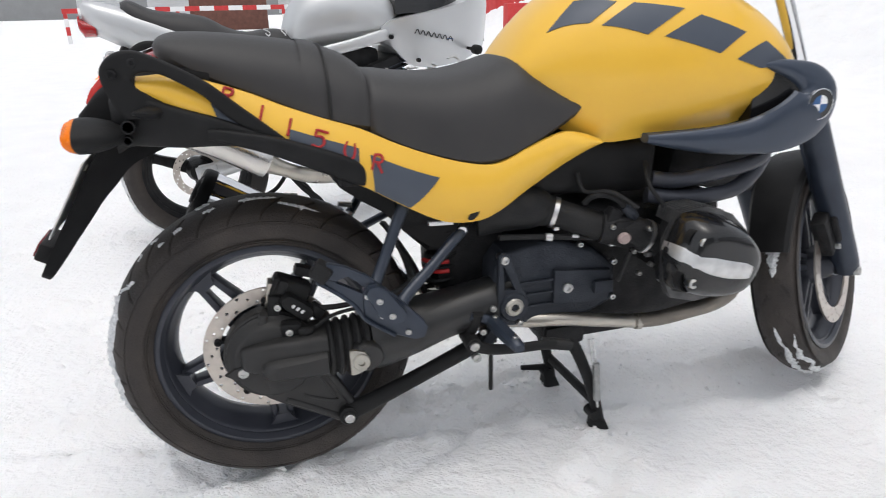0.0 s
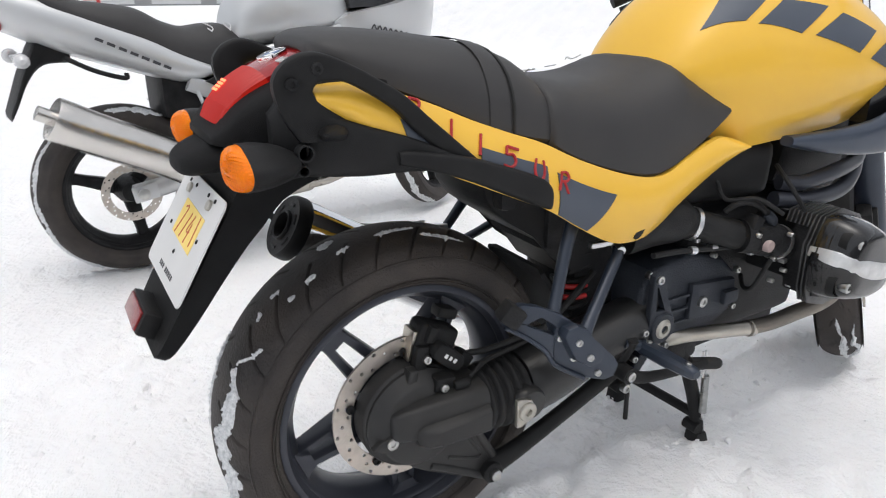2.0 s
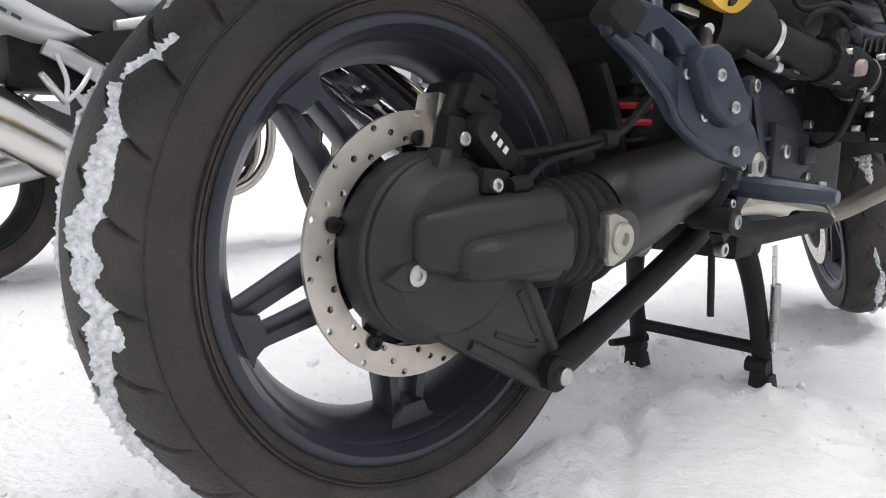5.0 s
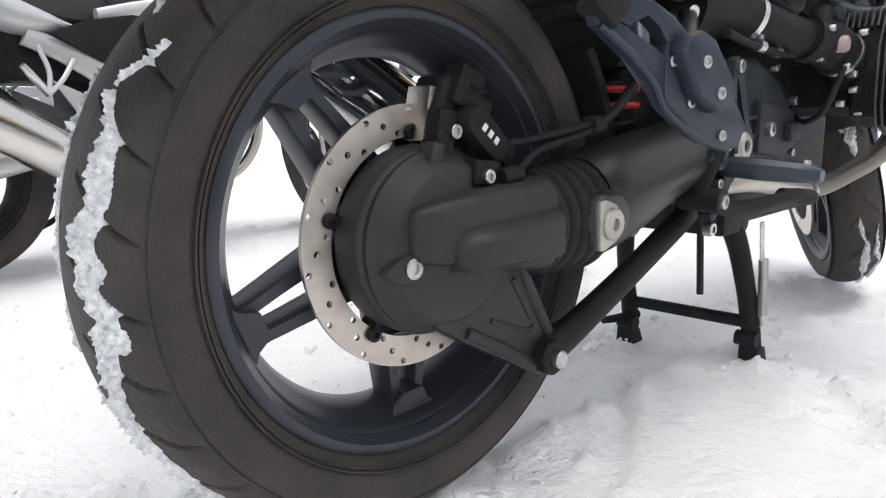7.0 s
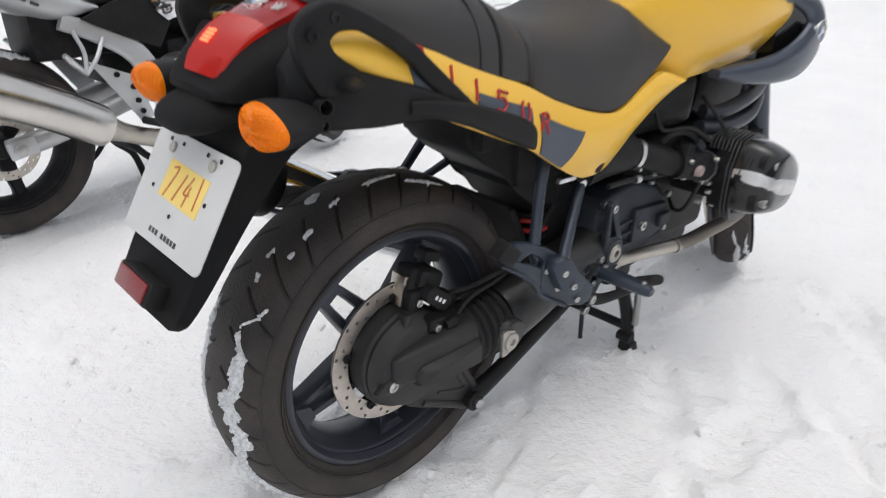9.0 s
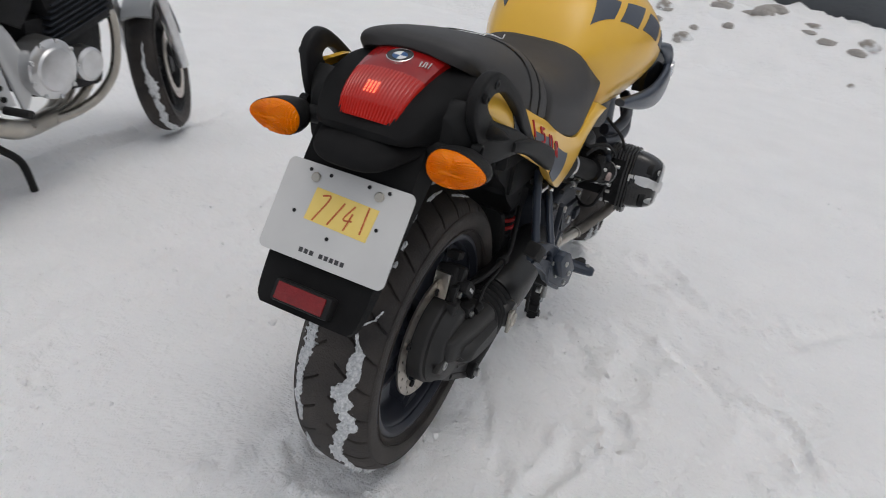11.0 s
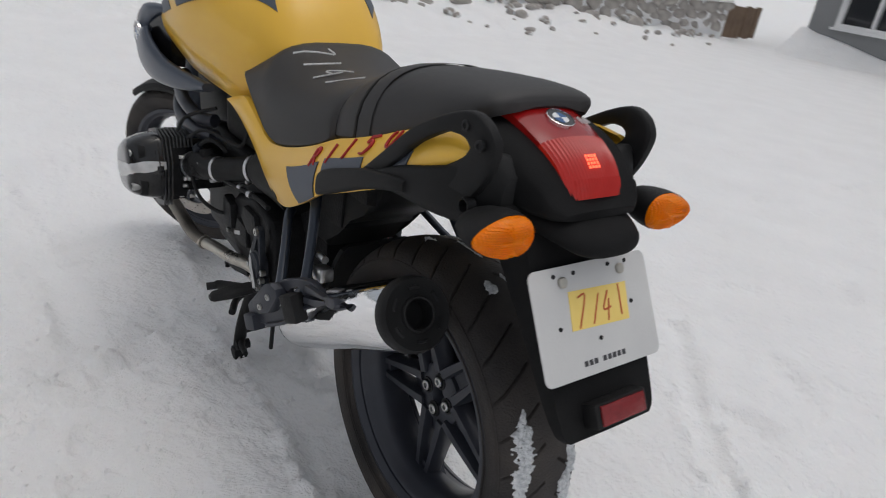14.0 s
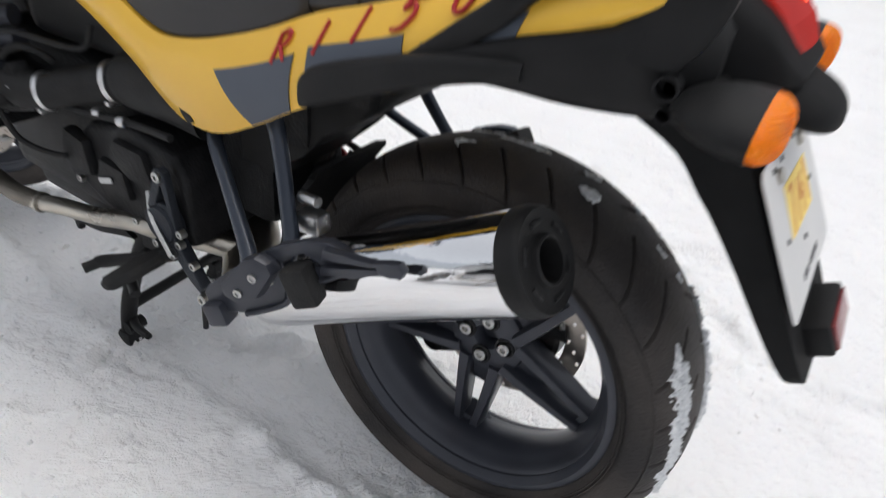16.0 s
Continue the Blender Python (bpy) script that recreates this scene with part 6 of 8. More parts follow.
both("frame_tube", frame_tube, "wheel", bike, "slate painted front frame tubes")
bm = bmesh.new()
rings = []
for k in range(12):
    a = radians(8 + 2.6 * k)
    rings.append([((rr) * math.cos(a), y, AX + rr * math.sin(a)) for rr, y in ((0.338, -0.085), (0.345, -0.090), (0.352, -0.07), (0.353, 0.07), (0.345, 0.090), (0.338, 0.085), (0.346, 0.07), (0.346, -0.07))])
skin(bm, rings)
part("inner_mudguard", bm, "plastic", bike, "black inner mudguard")
bm = bmesh.new()
slab(bm, [(0.140, 0.72), (0.146, 0.684), (0.166, 0.655), (0.200, 0.630), (0.250, 0.598), (0.300, 0.56), (0.34, 0.50), (0.42, 0.50), (0.42, 0.72)], -0.085, 0.088, 0.012)
part("battery_tray", bm, "plastic", bike, "black plastic battery tray")
bm = bmesh.new()
tube(bm, [(0.375 + 0.036 * math.cos(k * 0.5) + (k / 100) * 0.02, -0.045 + 0.036 * math.sin(k * 0.5), 0.38 + k * 0.0022) for k in range(100)], 0.0062, 7, 1)
spring = part("shock_spring", bm, "dark", bike, "dark shock absorber spring")
for z in (0.452, 0.474):
    bm = bmesh.new()
    tube(bm, [(0.378 + 0.043 * math.cos(radians(200 + 9 * k)), -0.045 + 0.043 * math.sin(radians(200 + 9 * k)), z) for k in range(10)], 0.0050, 7, 1)
    part("red_mark", bm, "red_spring", spring, "red painted mark")


def struts(bm):
    tube(bm, [(0.288, -0.146, 0.645), (0.262, -0.160, 0.602), (0.230, -0.182, 0.540), (0.207, -0.200, 0.500), (0.196, -0.222, 0.484)], [0.011, 0.010, 0.0095, 0.010, 0.011], 12, 3, 1.2, (1, 0, 0))
    tube(bm, [(0.402, -0.146, 0.566), (0.385, -0.159, 0.557), (0.322, -0.192, 0.513), (0.262, -0.224, 0.474), (0.245, -0.238, 0.460)], [0.010, 0.0095, 0.009, 0.010, 0.011], 12, 3, 1.2, (1, 0, 0))


both("footrest_strut", struts, "slate", bike, "slate painted footrest strut")


def leaning(x, y, z):
    """The bracket flares outward to the front."""
    return (x, y + 0.0317 - 0.223 - 0.285 * x, z)


BRACKET_OUT = [(0.088, 0.534), (0.091, 0.522), (0.108, 0.511), (0.132, 0.494), (0.158, 0.470), (0.172, 0.446), (0.198, 0.427), (0.226, 0.410), (0.264, 0.399), (0.280, 0.404), (0.287, 0.425), (0.279, 0.440), (0.250, 0.470), (0.222, 0.492), (0.203, 0.514)]
BRACKET_TOP = [(0.203, 0.514), (0.180, 0.533), (0.146, 0.549), (0.117, 0.557), (0.096, 0.549), (0.088, 0.534)]


def bracket(bm):
    """A cast plate with one long opening behind its upper edge."""
    lower = BRACKET_OUT[:6] + [(0.172, 0.499), (0.160, 0.499), (0.142, 0.508), (0.128, 0.521)]
    slab(bm, lower, -0.007, 0.007, 0.003, 2, "xz", leaning)
    slab(bm, [(0.172, 0.499)] + BRACKET_OUT[5:] + [(0.174, 0.508)], -0.007, 0.007, 0.003, 2, "xz", leaning)
    slab(bm, [(0.174, 0.508)] + BRACKET_TOP + [(0.128, 0.521), (0.134, 0.531), (0.147, 0.536), (0.162, 0.522)], -0.009, 0.007, 0.003, 2, "xz", leaning)


brs = both("footrest_bracket", bracket, "slate", bike, "slate cast passenger footrest bracket")
# The left bracket and its fittings take the darker slate.
brs[1].data.materials[0] = M["wheel"]
for side, ob in zip((-1, 1), brs):
    slate_tone = "slate" if side < 0 else "wheel"

    def put(bm):
        return mirrored(bm) if side > 0 else bm
    bm = bmesh.new()
    tube(bm, [leaning(u, -0.008, v) for u, v in BRACKET_OUT[1:8]], 0.0042, 8, 3)
    part("edge_rib", put(bm), slate_tone, ob)
    bm = bmesh.new()
    slab(bm, [(0.174, 0.501), (0.180, 0.514), (0.196, 0.519), (0.212, 0.511), (0.245, 0.464), (0.240, 0.446), (0.222, 0.440), (0.196, 0.456)], -0.028, -0.006, 0.006, 2, "xz", leaning)
    pad = part("footrest", put(bm), slate_tone, ob, "folded slate footrest")
    for x, z in ((0.198, 0.489), (0.219, 0.459)):
        bm = bmesh.new()
        bolt(bm, leaning(x, -0.028, z), (-0.27, -1, 0), 0.0062, 0.003)
        part("bolt", put(bm), "bolt", pad)
    bm = bmesh.new()
    if side < 0:
        box(bm, (0.036, 0.034, 0.034), pose(0.102, -0.222, 0.541, 0, 38, -16), 0.007)
    else:
        box(bm, (0.036, 0.030, 0.054), pose(0.140, -0.250, 0.494, 0, 24, -16), 0.006)
    part("rubber_stop", put(bm), "rubber_plain", ob)
    if side > 0:
        bm = bmesh.new()
        box(bm, (0.030, 0.030, 0.034), pose(0.268, -0.272, 0.398, 0, 20, -16), 0.005)
        part("footrest_tip", mirrored(bm), slate_tone, ob)
    for x, z in ((0.180, 0.491), (0.205, 0.451), (0.250, 0.416)) if side < 0 else ((0.192, 0.476),):
        bm = bmesh.new()
        bolt(bm, leaning(x, -0.008, z), (-0.27, -1, 0), 0.0058, 0.003)
        part("bolt", put(bm), "bolt", ob)
    # plate round the swingarm pivot
    bm = bmesh.new()
    tx, tz = (0.477, 0.500) if side < 0 else (0.490, 0.481)
    slab(bm, [(tx - 0.012, tz + 0.008), (tx, tz + 0.014), (tx + 0.012, tz + 0.008), (0.512, 0.445), (0.536, 0.400), (0.528, 0.365), (0.514, 0.372), (0.521, 0.400), (0.500, 0.436), (tx + 0.002, tz - 0.012), (tx - 0.006, tz - 0.012), (0.480, 0.436), (0.477, 0.400), (0.484, 0.372), (0.472, 0.362), (0.464, 0.395)], -0.186, -0.172, 0.003)
    slab(bm, [(0.476, 0.420), (0.476, 0.432), (0.518, 0.430), (0.524, 0.418)], -0.185, -0.173, 0.003)
    lathe(bm, [(0.020, -0.190), (0.030, -0.190), (0.033, -0.186), (0.033, -0.165), (0.020, -0.165)], at=(0.500, 0, 0.392), n=28)
    slab(bm, [(0.500, 0.366), (0.480, 0.350), (0.452, 0.306), (0.428, 0.290), (0.418, 0.304), (0.440, 0.330), (0.466, 0.372)], -0.184, -0.165, 0.004)
    pp = part("pivot_plate", put(bm), "engine", bike, "graphite pivot plate")
    if side < 0:
        bm = bmesh.new()
        lathe(bm, [(0.0, -0.188), (0.008, -0.188), (0.009, -0.194), (0.016, -0.194), (0.0205, -0.190), (0.0205, -0.17)], at=(0.500, 0, 0.392), n=20)
        part("pivot_pin", bm, "washer", pp)
    else:
        bm = bmesh.new()
        lathe(bm, [(0.0, -0.160), (0.0205, -0.160), (0.0205, -0.170), (0.0, -0.170)], at=(0.500, 0, 0.392), n=20)
        part("pivot_plug", mirrored(bm), "dark", pp)
    for x, z, r in ((tx, tz, 0.009), (0.452, 0.395, 0.007), (0.458, 0.372, 0.007), (0.430, 0.345, 0.007), (0.416, 0.285, 0.010), (0.515, 0.352, 0.007)):
        bm = bmesh.new()
        bolt(bm, (x, -0.186, z), (0, -1, 0), r, 0.006)
        part("bolt", put(bm), "bolt", pp)
    if side < 0:
        bm = bmesh.new()
        tube(bm, [(0.404, -0.150, 0.328), (0.404, -0.207, 0.325)], 0.017, 18)
        tube(bm, [(0.404, -0.165, 0.328), (0.414, -0.180, 0.362), (0.418, -0.190, 0.392)], [0.012, 0.011, 0.012], 10)
        part("pedal_boss", bm, "plastic", bike, "black pedal pivot")
        bm = bmesh.new()
        bolt(bm, (0.404, -0.208, 0.325), (0, -1, 0), 0.010, 0.004)
        part("peg_bolt", bm, "bolt", bike)
        bm = bmesh.new()
        rows = []
        for y, x, z, hx, hz in ((-0.178, 0.446, 0.368, 0.010, 0.010), (-0.190, 0.449, 0.368, 0.014, 0.0135), (-0.235, 0.455, 0.365, 0.0155, 0.0145), (-0.280, 0.461, 0.362, 0.0145, 0.0125), (-0.299, 0.464, 0.360, 0.0125, 0.0105), (-0.304, 0.465, 0.359, 0.009, 0.007)):
            rows.append([(x + hx * a, y, z + hz * b) for a, b in ((1, -0.45), (1, 0.5), (0.6, 1), (-0.6, 1), (-1, 0.5), (-1, -0.45), (-0.5, -1), (0.5, -1))])
        skin(bm, rows)
        tube(bm, [(0.404, -0.180, 0.385), (0.430, -0.184, 0.376), (0.448, -0.188, 0.369)], 0.011, 12)
        rest = part("rider_footrest", bm, "slate", bike, "slate cast rider footrest")
        for x, y, z in ((0.462, -0.285, 0.3745), (0.452, -0.200, 0.3815)):
            bm = bmesh.new()
            bolt(bm, (x, y, z), (0, 0, 1), 0.0055, 0.003)
            part("bolt", bm, "bolt", rest)
        bm = bmesh.new()
        tube(bm, [(0.404, -0.198, 0.324), (0.44, -0.207, 0.312), (0.49, -0.220, 0.312), (0.545, -0.234, 0.318), (0.575, -0.240, 0.318)], [0.010, 0.009, 0.008, 0.008, 0.009], 10, 4, 1.4)
        lever = part("foot_lever", bm, "plastic", bike, "black brake pedal")
        bm = bmesh.new()
        tube(bm, [(0.548, -0.226, 0.320), (0.598, -0.246, 0.315), (0.604, -0.248, 0.314)], [0.012, 0.012, 0.008], 12)
        part("toe_peg", bm, "rubber_plain", lever)
    else:
        bm = bmesh.new()
        rows = []
        for y, x, z, hx, hz in ((0.176, 0.512, 0.326, 0.011, 0.010), (0.192, 0.514, 0.325, 0.017, 0.012), (0.240, 0.520, 0.318, 0.018, 0.012), (0.272, 0.526, 0.312, 0.015, 0.010), (0.280, 0.528, 0.309, 0.009, 0.005)):
            rows.append([(x + hx * a, y, z + hz * b) for a, b in ((1, -0.45), (1, 0.5), (0.6, 1), (-0.6, 1), (-1, 0.5), (-1, -0.45), (-0.5, -1), (0.5, -1))])
        skin(bm, rows)
        tube(bm, [(0.480, 0.165, 0.345), (0.500, 0.178, 0.332), (0.516, 0.190, 0.325)], 0.011, 10)
        part("rider_footrest", bm, "rubber_plain", bike, "black rubber rider footrest")
        bm = bmesh.new()
        tube(bm, [(0.480, 0.175, 0.340), (0.53, 0.196, 0.318), (0.575, 0.215, 0.304), (0.610, 0.232, 0.292), (0.618, 0.240, 0.288)], [0.008, 0.008, 0.0075, 0.008, 0.006], 10, 4, 1.5)
        lever = part("foot_lever", bm, "plastic", bike, "black gear lever")
        bm = bmesh.new()
        tube(bm, [(0.612, 0.226, 0.290), (0.622, 0.258, 0.286)], 0.0095, 10)
        part("toe_peg", bm, "rubber_plain", lever)
        bm = bmesh.new()
        tube(bm, [(0.470, 0.196, 0.350), (0.512, 0.190, 0.398), (0.540, 0.172, 0.430)], 0.005, 8)
        part("gear_linkage", bm, "bolt", bike)
        bm = bmesh.new()
        slab(bm, [(0.66, 0.268), (0.70, 0.262), (0.760, 0.240), (0.800, 0.232), (0.826, 0.236), (0.838, 0.226), (0.834, 0.212), (0.846, 0.210), (0.852, 0.230), (0.836, 0.250), (0.808, 0.252), (0.775, 0.258), (0.70, 0.290)], 0.128, 0.140, 0.003)
        part("stand_hook", bm, "plastic", bike, "black hooked stand tab")
        bm = bmesh.new()
        bolt(bm, (0.480, 0.186, 0.345), (0, 1, 0), 0.009, 0.005)
        part("peg_bolt", bm, "bolt", bike)
    bm = bmesh.new()
    tube(bm, [(0.462, -0.150, 0.285), (0.460, -0.156, 0.180)], 0.005, 8)
    part("drain_hose", put(bm), "rubber_plain", bike)

bm = bmesh.new()
tube(bm, [(0.430, -0.10, 0.565), (0.405, -0.135, 0.569), (0.395, -0.16, 0.566)], 0.009, 10)
part("reservoir_pipe", bm, "alu", bike)
bm = bmesh.new()
box(bm, (0.052, 0.012, 0.010), pose(0.352, -0.150, 0.585, 0, 3, 0), 0.003)
part("bright_clip", bm, "alu", bike)

# ---- silencer on the left ----
def along(t, r, n=36, oy=0.0, oz=0.0):
    a, b = Vector((-0.112, 0.168, 0.606)), Vector((0.335, 0.160, 0.335))
    d = (b - a).normalized()
    side = Vector((0, 1, 0))
    up = side.cross(d)
    up = up if up.z > 0 else -up
    c = a + d * t + side * oy + up * oz
    return [c + side * r * 1.02 * math.cos(q) + up * r * math.sin(q) for q in (2 * math.pi * k / n for k in range(n))]


bm = bmesh.new()
skin(bm, [along(t, r) for t, r in ((0.008, 0.0575), (0.012, 0.0590), (0.15, 0.0590), (0.30, 0.0590), (0.43, 0.0590), (0.455, 0.056), (0.485, 0.045), (0.515, 0.030), (0.54, 0.026))], cap=False)
muffler = part("silencer", bm, "chrome", bike, "polished chrome silencer")
bm = bmesh.new()
skin(bm, [along(t, r) for t, r in ((0.014, 0.0598), (0.009, 0.0608), (-0.004, 0.0600), (-0.009, 0.0585), (-0.0125, 0.0555), (-0.0115, 0.0540), (-0.0115, 0.0290), (-0.017, 0.0280), (-0.0185, 0.0260), (-0.017, 0.0235), (0.075, 0.0225), (0.076, 0.004))], cap=True)
end = part("end_cap", bm, "plastic", muffler, "black slotted end cap")
for k in range(6):
    q = radians(30 + 60 * k)
    bm = bmesh.new()
    pts = []
    for s in (-1, 0, 1):
        w = q + s * radians(13)
        base = along(-0.0105, 0.0420, 360)
        pts.append(base[int(math.degrees(w)) % 360])
    tube(bm, pts, 0.0036, 8, 3)
    part("slot", bm, "dark", end)
bm = bmesh.new()
tube(bm, [(0.335, 0.160, 0.335), (0.38, 0.14, 0.312), (0.44, 0.06, 0.300), (0.52, 0.0, 0.30)], [0.028, 0.030, 0.05, 0.06], 18)
part("collector", bm, "steel", bike, "heat-tinted collector box")
bm = bmesh.new()
for strip in ([(0.120, 0.535), (0.118, 0.551), (0.060, 0.562), (0.040, 0.566), (0.044, 0.560)], [(0.122, 0.512), (0.120, 0.526), (0.070, 0.544), (0.044, 0.560), (0.034, 0.557), (0.070, 0.532)], [(0.046, 0.566), (0.036, 0.555), (0.022, 0.560), (0.008, 0.562), (0.004, 0.572), (0.012, 0.580), (0.028, 0.574)]):
    slab(bm, strip, 0.230, 0.242, 0.002)
part("silencer_hanger", bm, "wheel", bike, "dark slate silencer hanger")
bm = bmesh.new()
box(bm, (0.040, 0.030, 0.028), pose(0.202, 0.165, 0.518, 0, 8, 0), 0.006)
res = part("fluid_reservoir", bm, "alu", bike, "small bright fluid reservoir")
bm = bmesh.new()
tube(bm, [(0.222, 0.165, 0.548), (0.190, 0.168, 0.552)], 0.0075, 12)
part("hose_clip", bm, "alu", res)

# ---- centre stand ----
for side in (-1, 1):
    bm = bmesh.new()
    fx, fy, fz = (0.0, 0.0, 0.0) if side < 0 else (-0.016, 0.016, -0.014)
    tube(bm, [(0.665, side * 0.098, 0.270), (0.700 + fx / 2, side * 0.106 + fy / 2, 0.205), (0.735 + fx, side * 0.110 + fy, 0.120), (0.756 + fx, side * 0.113 + fy, 0.050), (0.770 + fx, side * 0.116 + fy, -0.016 + fz)], [0.017, 0.015, 0.014, 0.014, 0.013], 12, 3, 1.25, (0, 1, 0))
    leg = part("stand_leg", bm, "plastic", bike, "black centre stand leg")
    bm = bmesh.new()
    tube(bm, [(0.748 + fx, side * 0.092 + fy, 0.029 + fz), (0.748 + fx, side * 0.130 + fy, 0.029 + fz)], 0.014, 14)
    part("stand_roller", bm, "plastic", leg)
    bm = bmesh.new()
    slab(bm, [(u + fx, v + fz) for u, v in ((0.744, 0.016), (0.776, 0.012), (0.790, -0.020), (0.740, -0.020))], side * 0.116 + fy - 0.018, side * 0.116 + fy + 0.018, 0.004)
    part("stand_foot", bm, "plastic", leg)
bm = bmesh.new()
tube(bm, [(0.752, -0.110, 0.060), (0.742, 0.126, 0.058)], 0.012, 12)
part("stand_crossbar", bm, "plastic", bike)
bm = bmesh.new()
tube(bm, [(0.755, 0.118, 0.030), (0.715, 0.135, 0.026), (0.664, 0.142, 0.030)], [0.010, 0.009, 0.007], 10)
part("stand_pedal", bm, "plastic", bike, "black stand pedal")
bm = bmesh.new()
tube(bm, [(0.745 - k * 0.000040 + 0.0076 * math.cos(k * 0.7), -0.136 + 0.0076 * math.sin(k * 0.7), 0.080 + k * 0.00040) for k in range(262)], 0.0015, 6, 1)
part("stand_spring", bm, "bolt", bike, "bright stand return spring")
bm = bmesh.new()
tube(bm, [(0.745, -0.136, 0.080), (0.748, -0.136, 0.062), (0.754, -0.126, 0.056)], 0.003, 8)
for i in range(4):
    for q in (-1, 1):
        tube(bm, [(0.730 - i * 0.003 + q * 0.005, -0.136, 0.183 + i * 0.018), (0.727 - i * 0.003 + q * 0.005, -0.136, 0.199 + i * 0.018)], 0.0024, 8)
part("spring_link", bm, "alu", bike)
bm = bmesh.new()
box(bm, (0.10, 0.24, 0.05), (0.66, 0, 0.262), 0.012)
tube(bm, [(0.62, 0.14, 0.262), (0.60, 0.19, 0.250), (0.55, 0.22, 0.245)], 0.009, 10)
part("stand_mount", bm, "dark", bike)


# ---- silver motorcycle parked beside ----
def oval(x, yc, zc, hy, hz, e=2.0, n=20):
    out = []
    for k in range(n):
        c, s = math.cos(2 * math.pi * k / n), math.sin(2 * math.pi * k / n)
        out.append((x, yc + hy * math.copysign(abs(c) ** (2 / e), c), zc + hz * math.copysign(abs(s) ** (2 / e), s)))
    return out


def simple_wheel(parent, name, at, R, half, bead, mat, spokes, label, disc=0.0, sides=(-1,), n=160):
    m = at if isinstance(at, Matrix) else Matrix.Translation(at)
    bm = bmesh.new()
    lathe(bm, rim_profile(bead + 0.002, half * 0.78), n=64, closed=True)
    w = part(name, turned(bm, m), mat, parent, label)
    part("tyre", turned(tyre_mesh(R, half, bead, 20, 4, n), m), "rubber", w, "black tyre with snow on it", 30)
    bm = bmesh.new()
    lathe(bm, [(0.0, half * 0.9), (0.035, half * 0.9), (0.05, 0.03), (0.05, -0.03), (0.035, -half * 0.9), (0.0, -half * 0.9)], n=24)
    part("hub", turned(bm, m), mat, w)
    for k in range(spokes):
        bm = bmesh.new()
        spoke_bar(bm, radians(40 + 360 / spokes * k), 0, 0, 0.04, bead - 0.028, 0.045, -0.022, 0.022)
        part("spoke", turned(bm, m), mat, w)
    for s in sides:
        if disc:
            bm = bmesh.new()
            drilled_ring(bm, disc * 0.72, disc, s * (half * 0.8 + 0.012), 0.005, 42, 0.0036)
            part("brake_disc", turned(bm, m), "disc", w)
    return w, m


silver = thing("silver_motorcycle", "silver half-faired motorcycle on its centre stand in snow", "motorcycle", pose(-0.23, 1.765, 0.0, 0, 0, 7.4))
w, m = simple_wheel(silver, "rear_wheel", (0, 0, 0.315), 0.315, 0.088, 0.228, "dark", 3, "dark cast rear wheel", 0.108)
tyre_snow(0.315, 0.088, -0.045, 0.013, ((112, 262),), 13, w, m)
tyre_snow(0.315, 0.088, -0.058, 0.014, ((60, 98),), 14, w, m)
S_HEAD = Vector((1.13, 0, 0.92))
S_STEER = Matrix.Translation(S_HEAD) @ Matrix.Rotation(radians(30), 4, Vector((-0.42, 0, 0.91)).normalized()) @ Matrix.Translation(-S_HEAD)
w, m = simple_wheel(silver, "front_wheel", S_STEER @ Matrix.Translation((1.43, 0, 0.297)), 0.300, 0.060, 0.228, "dark", 3, "dark cast front wheel", 0.155, (-1, 1))
tyre_snow(0.300, 0.057, -0.02, 0.014, ((150, 262),), 15, w, m)
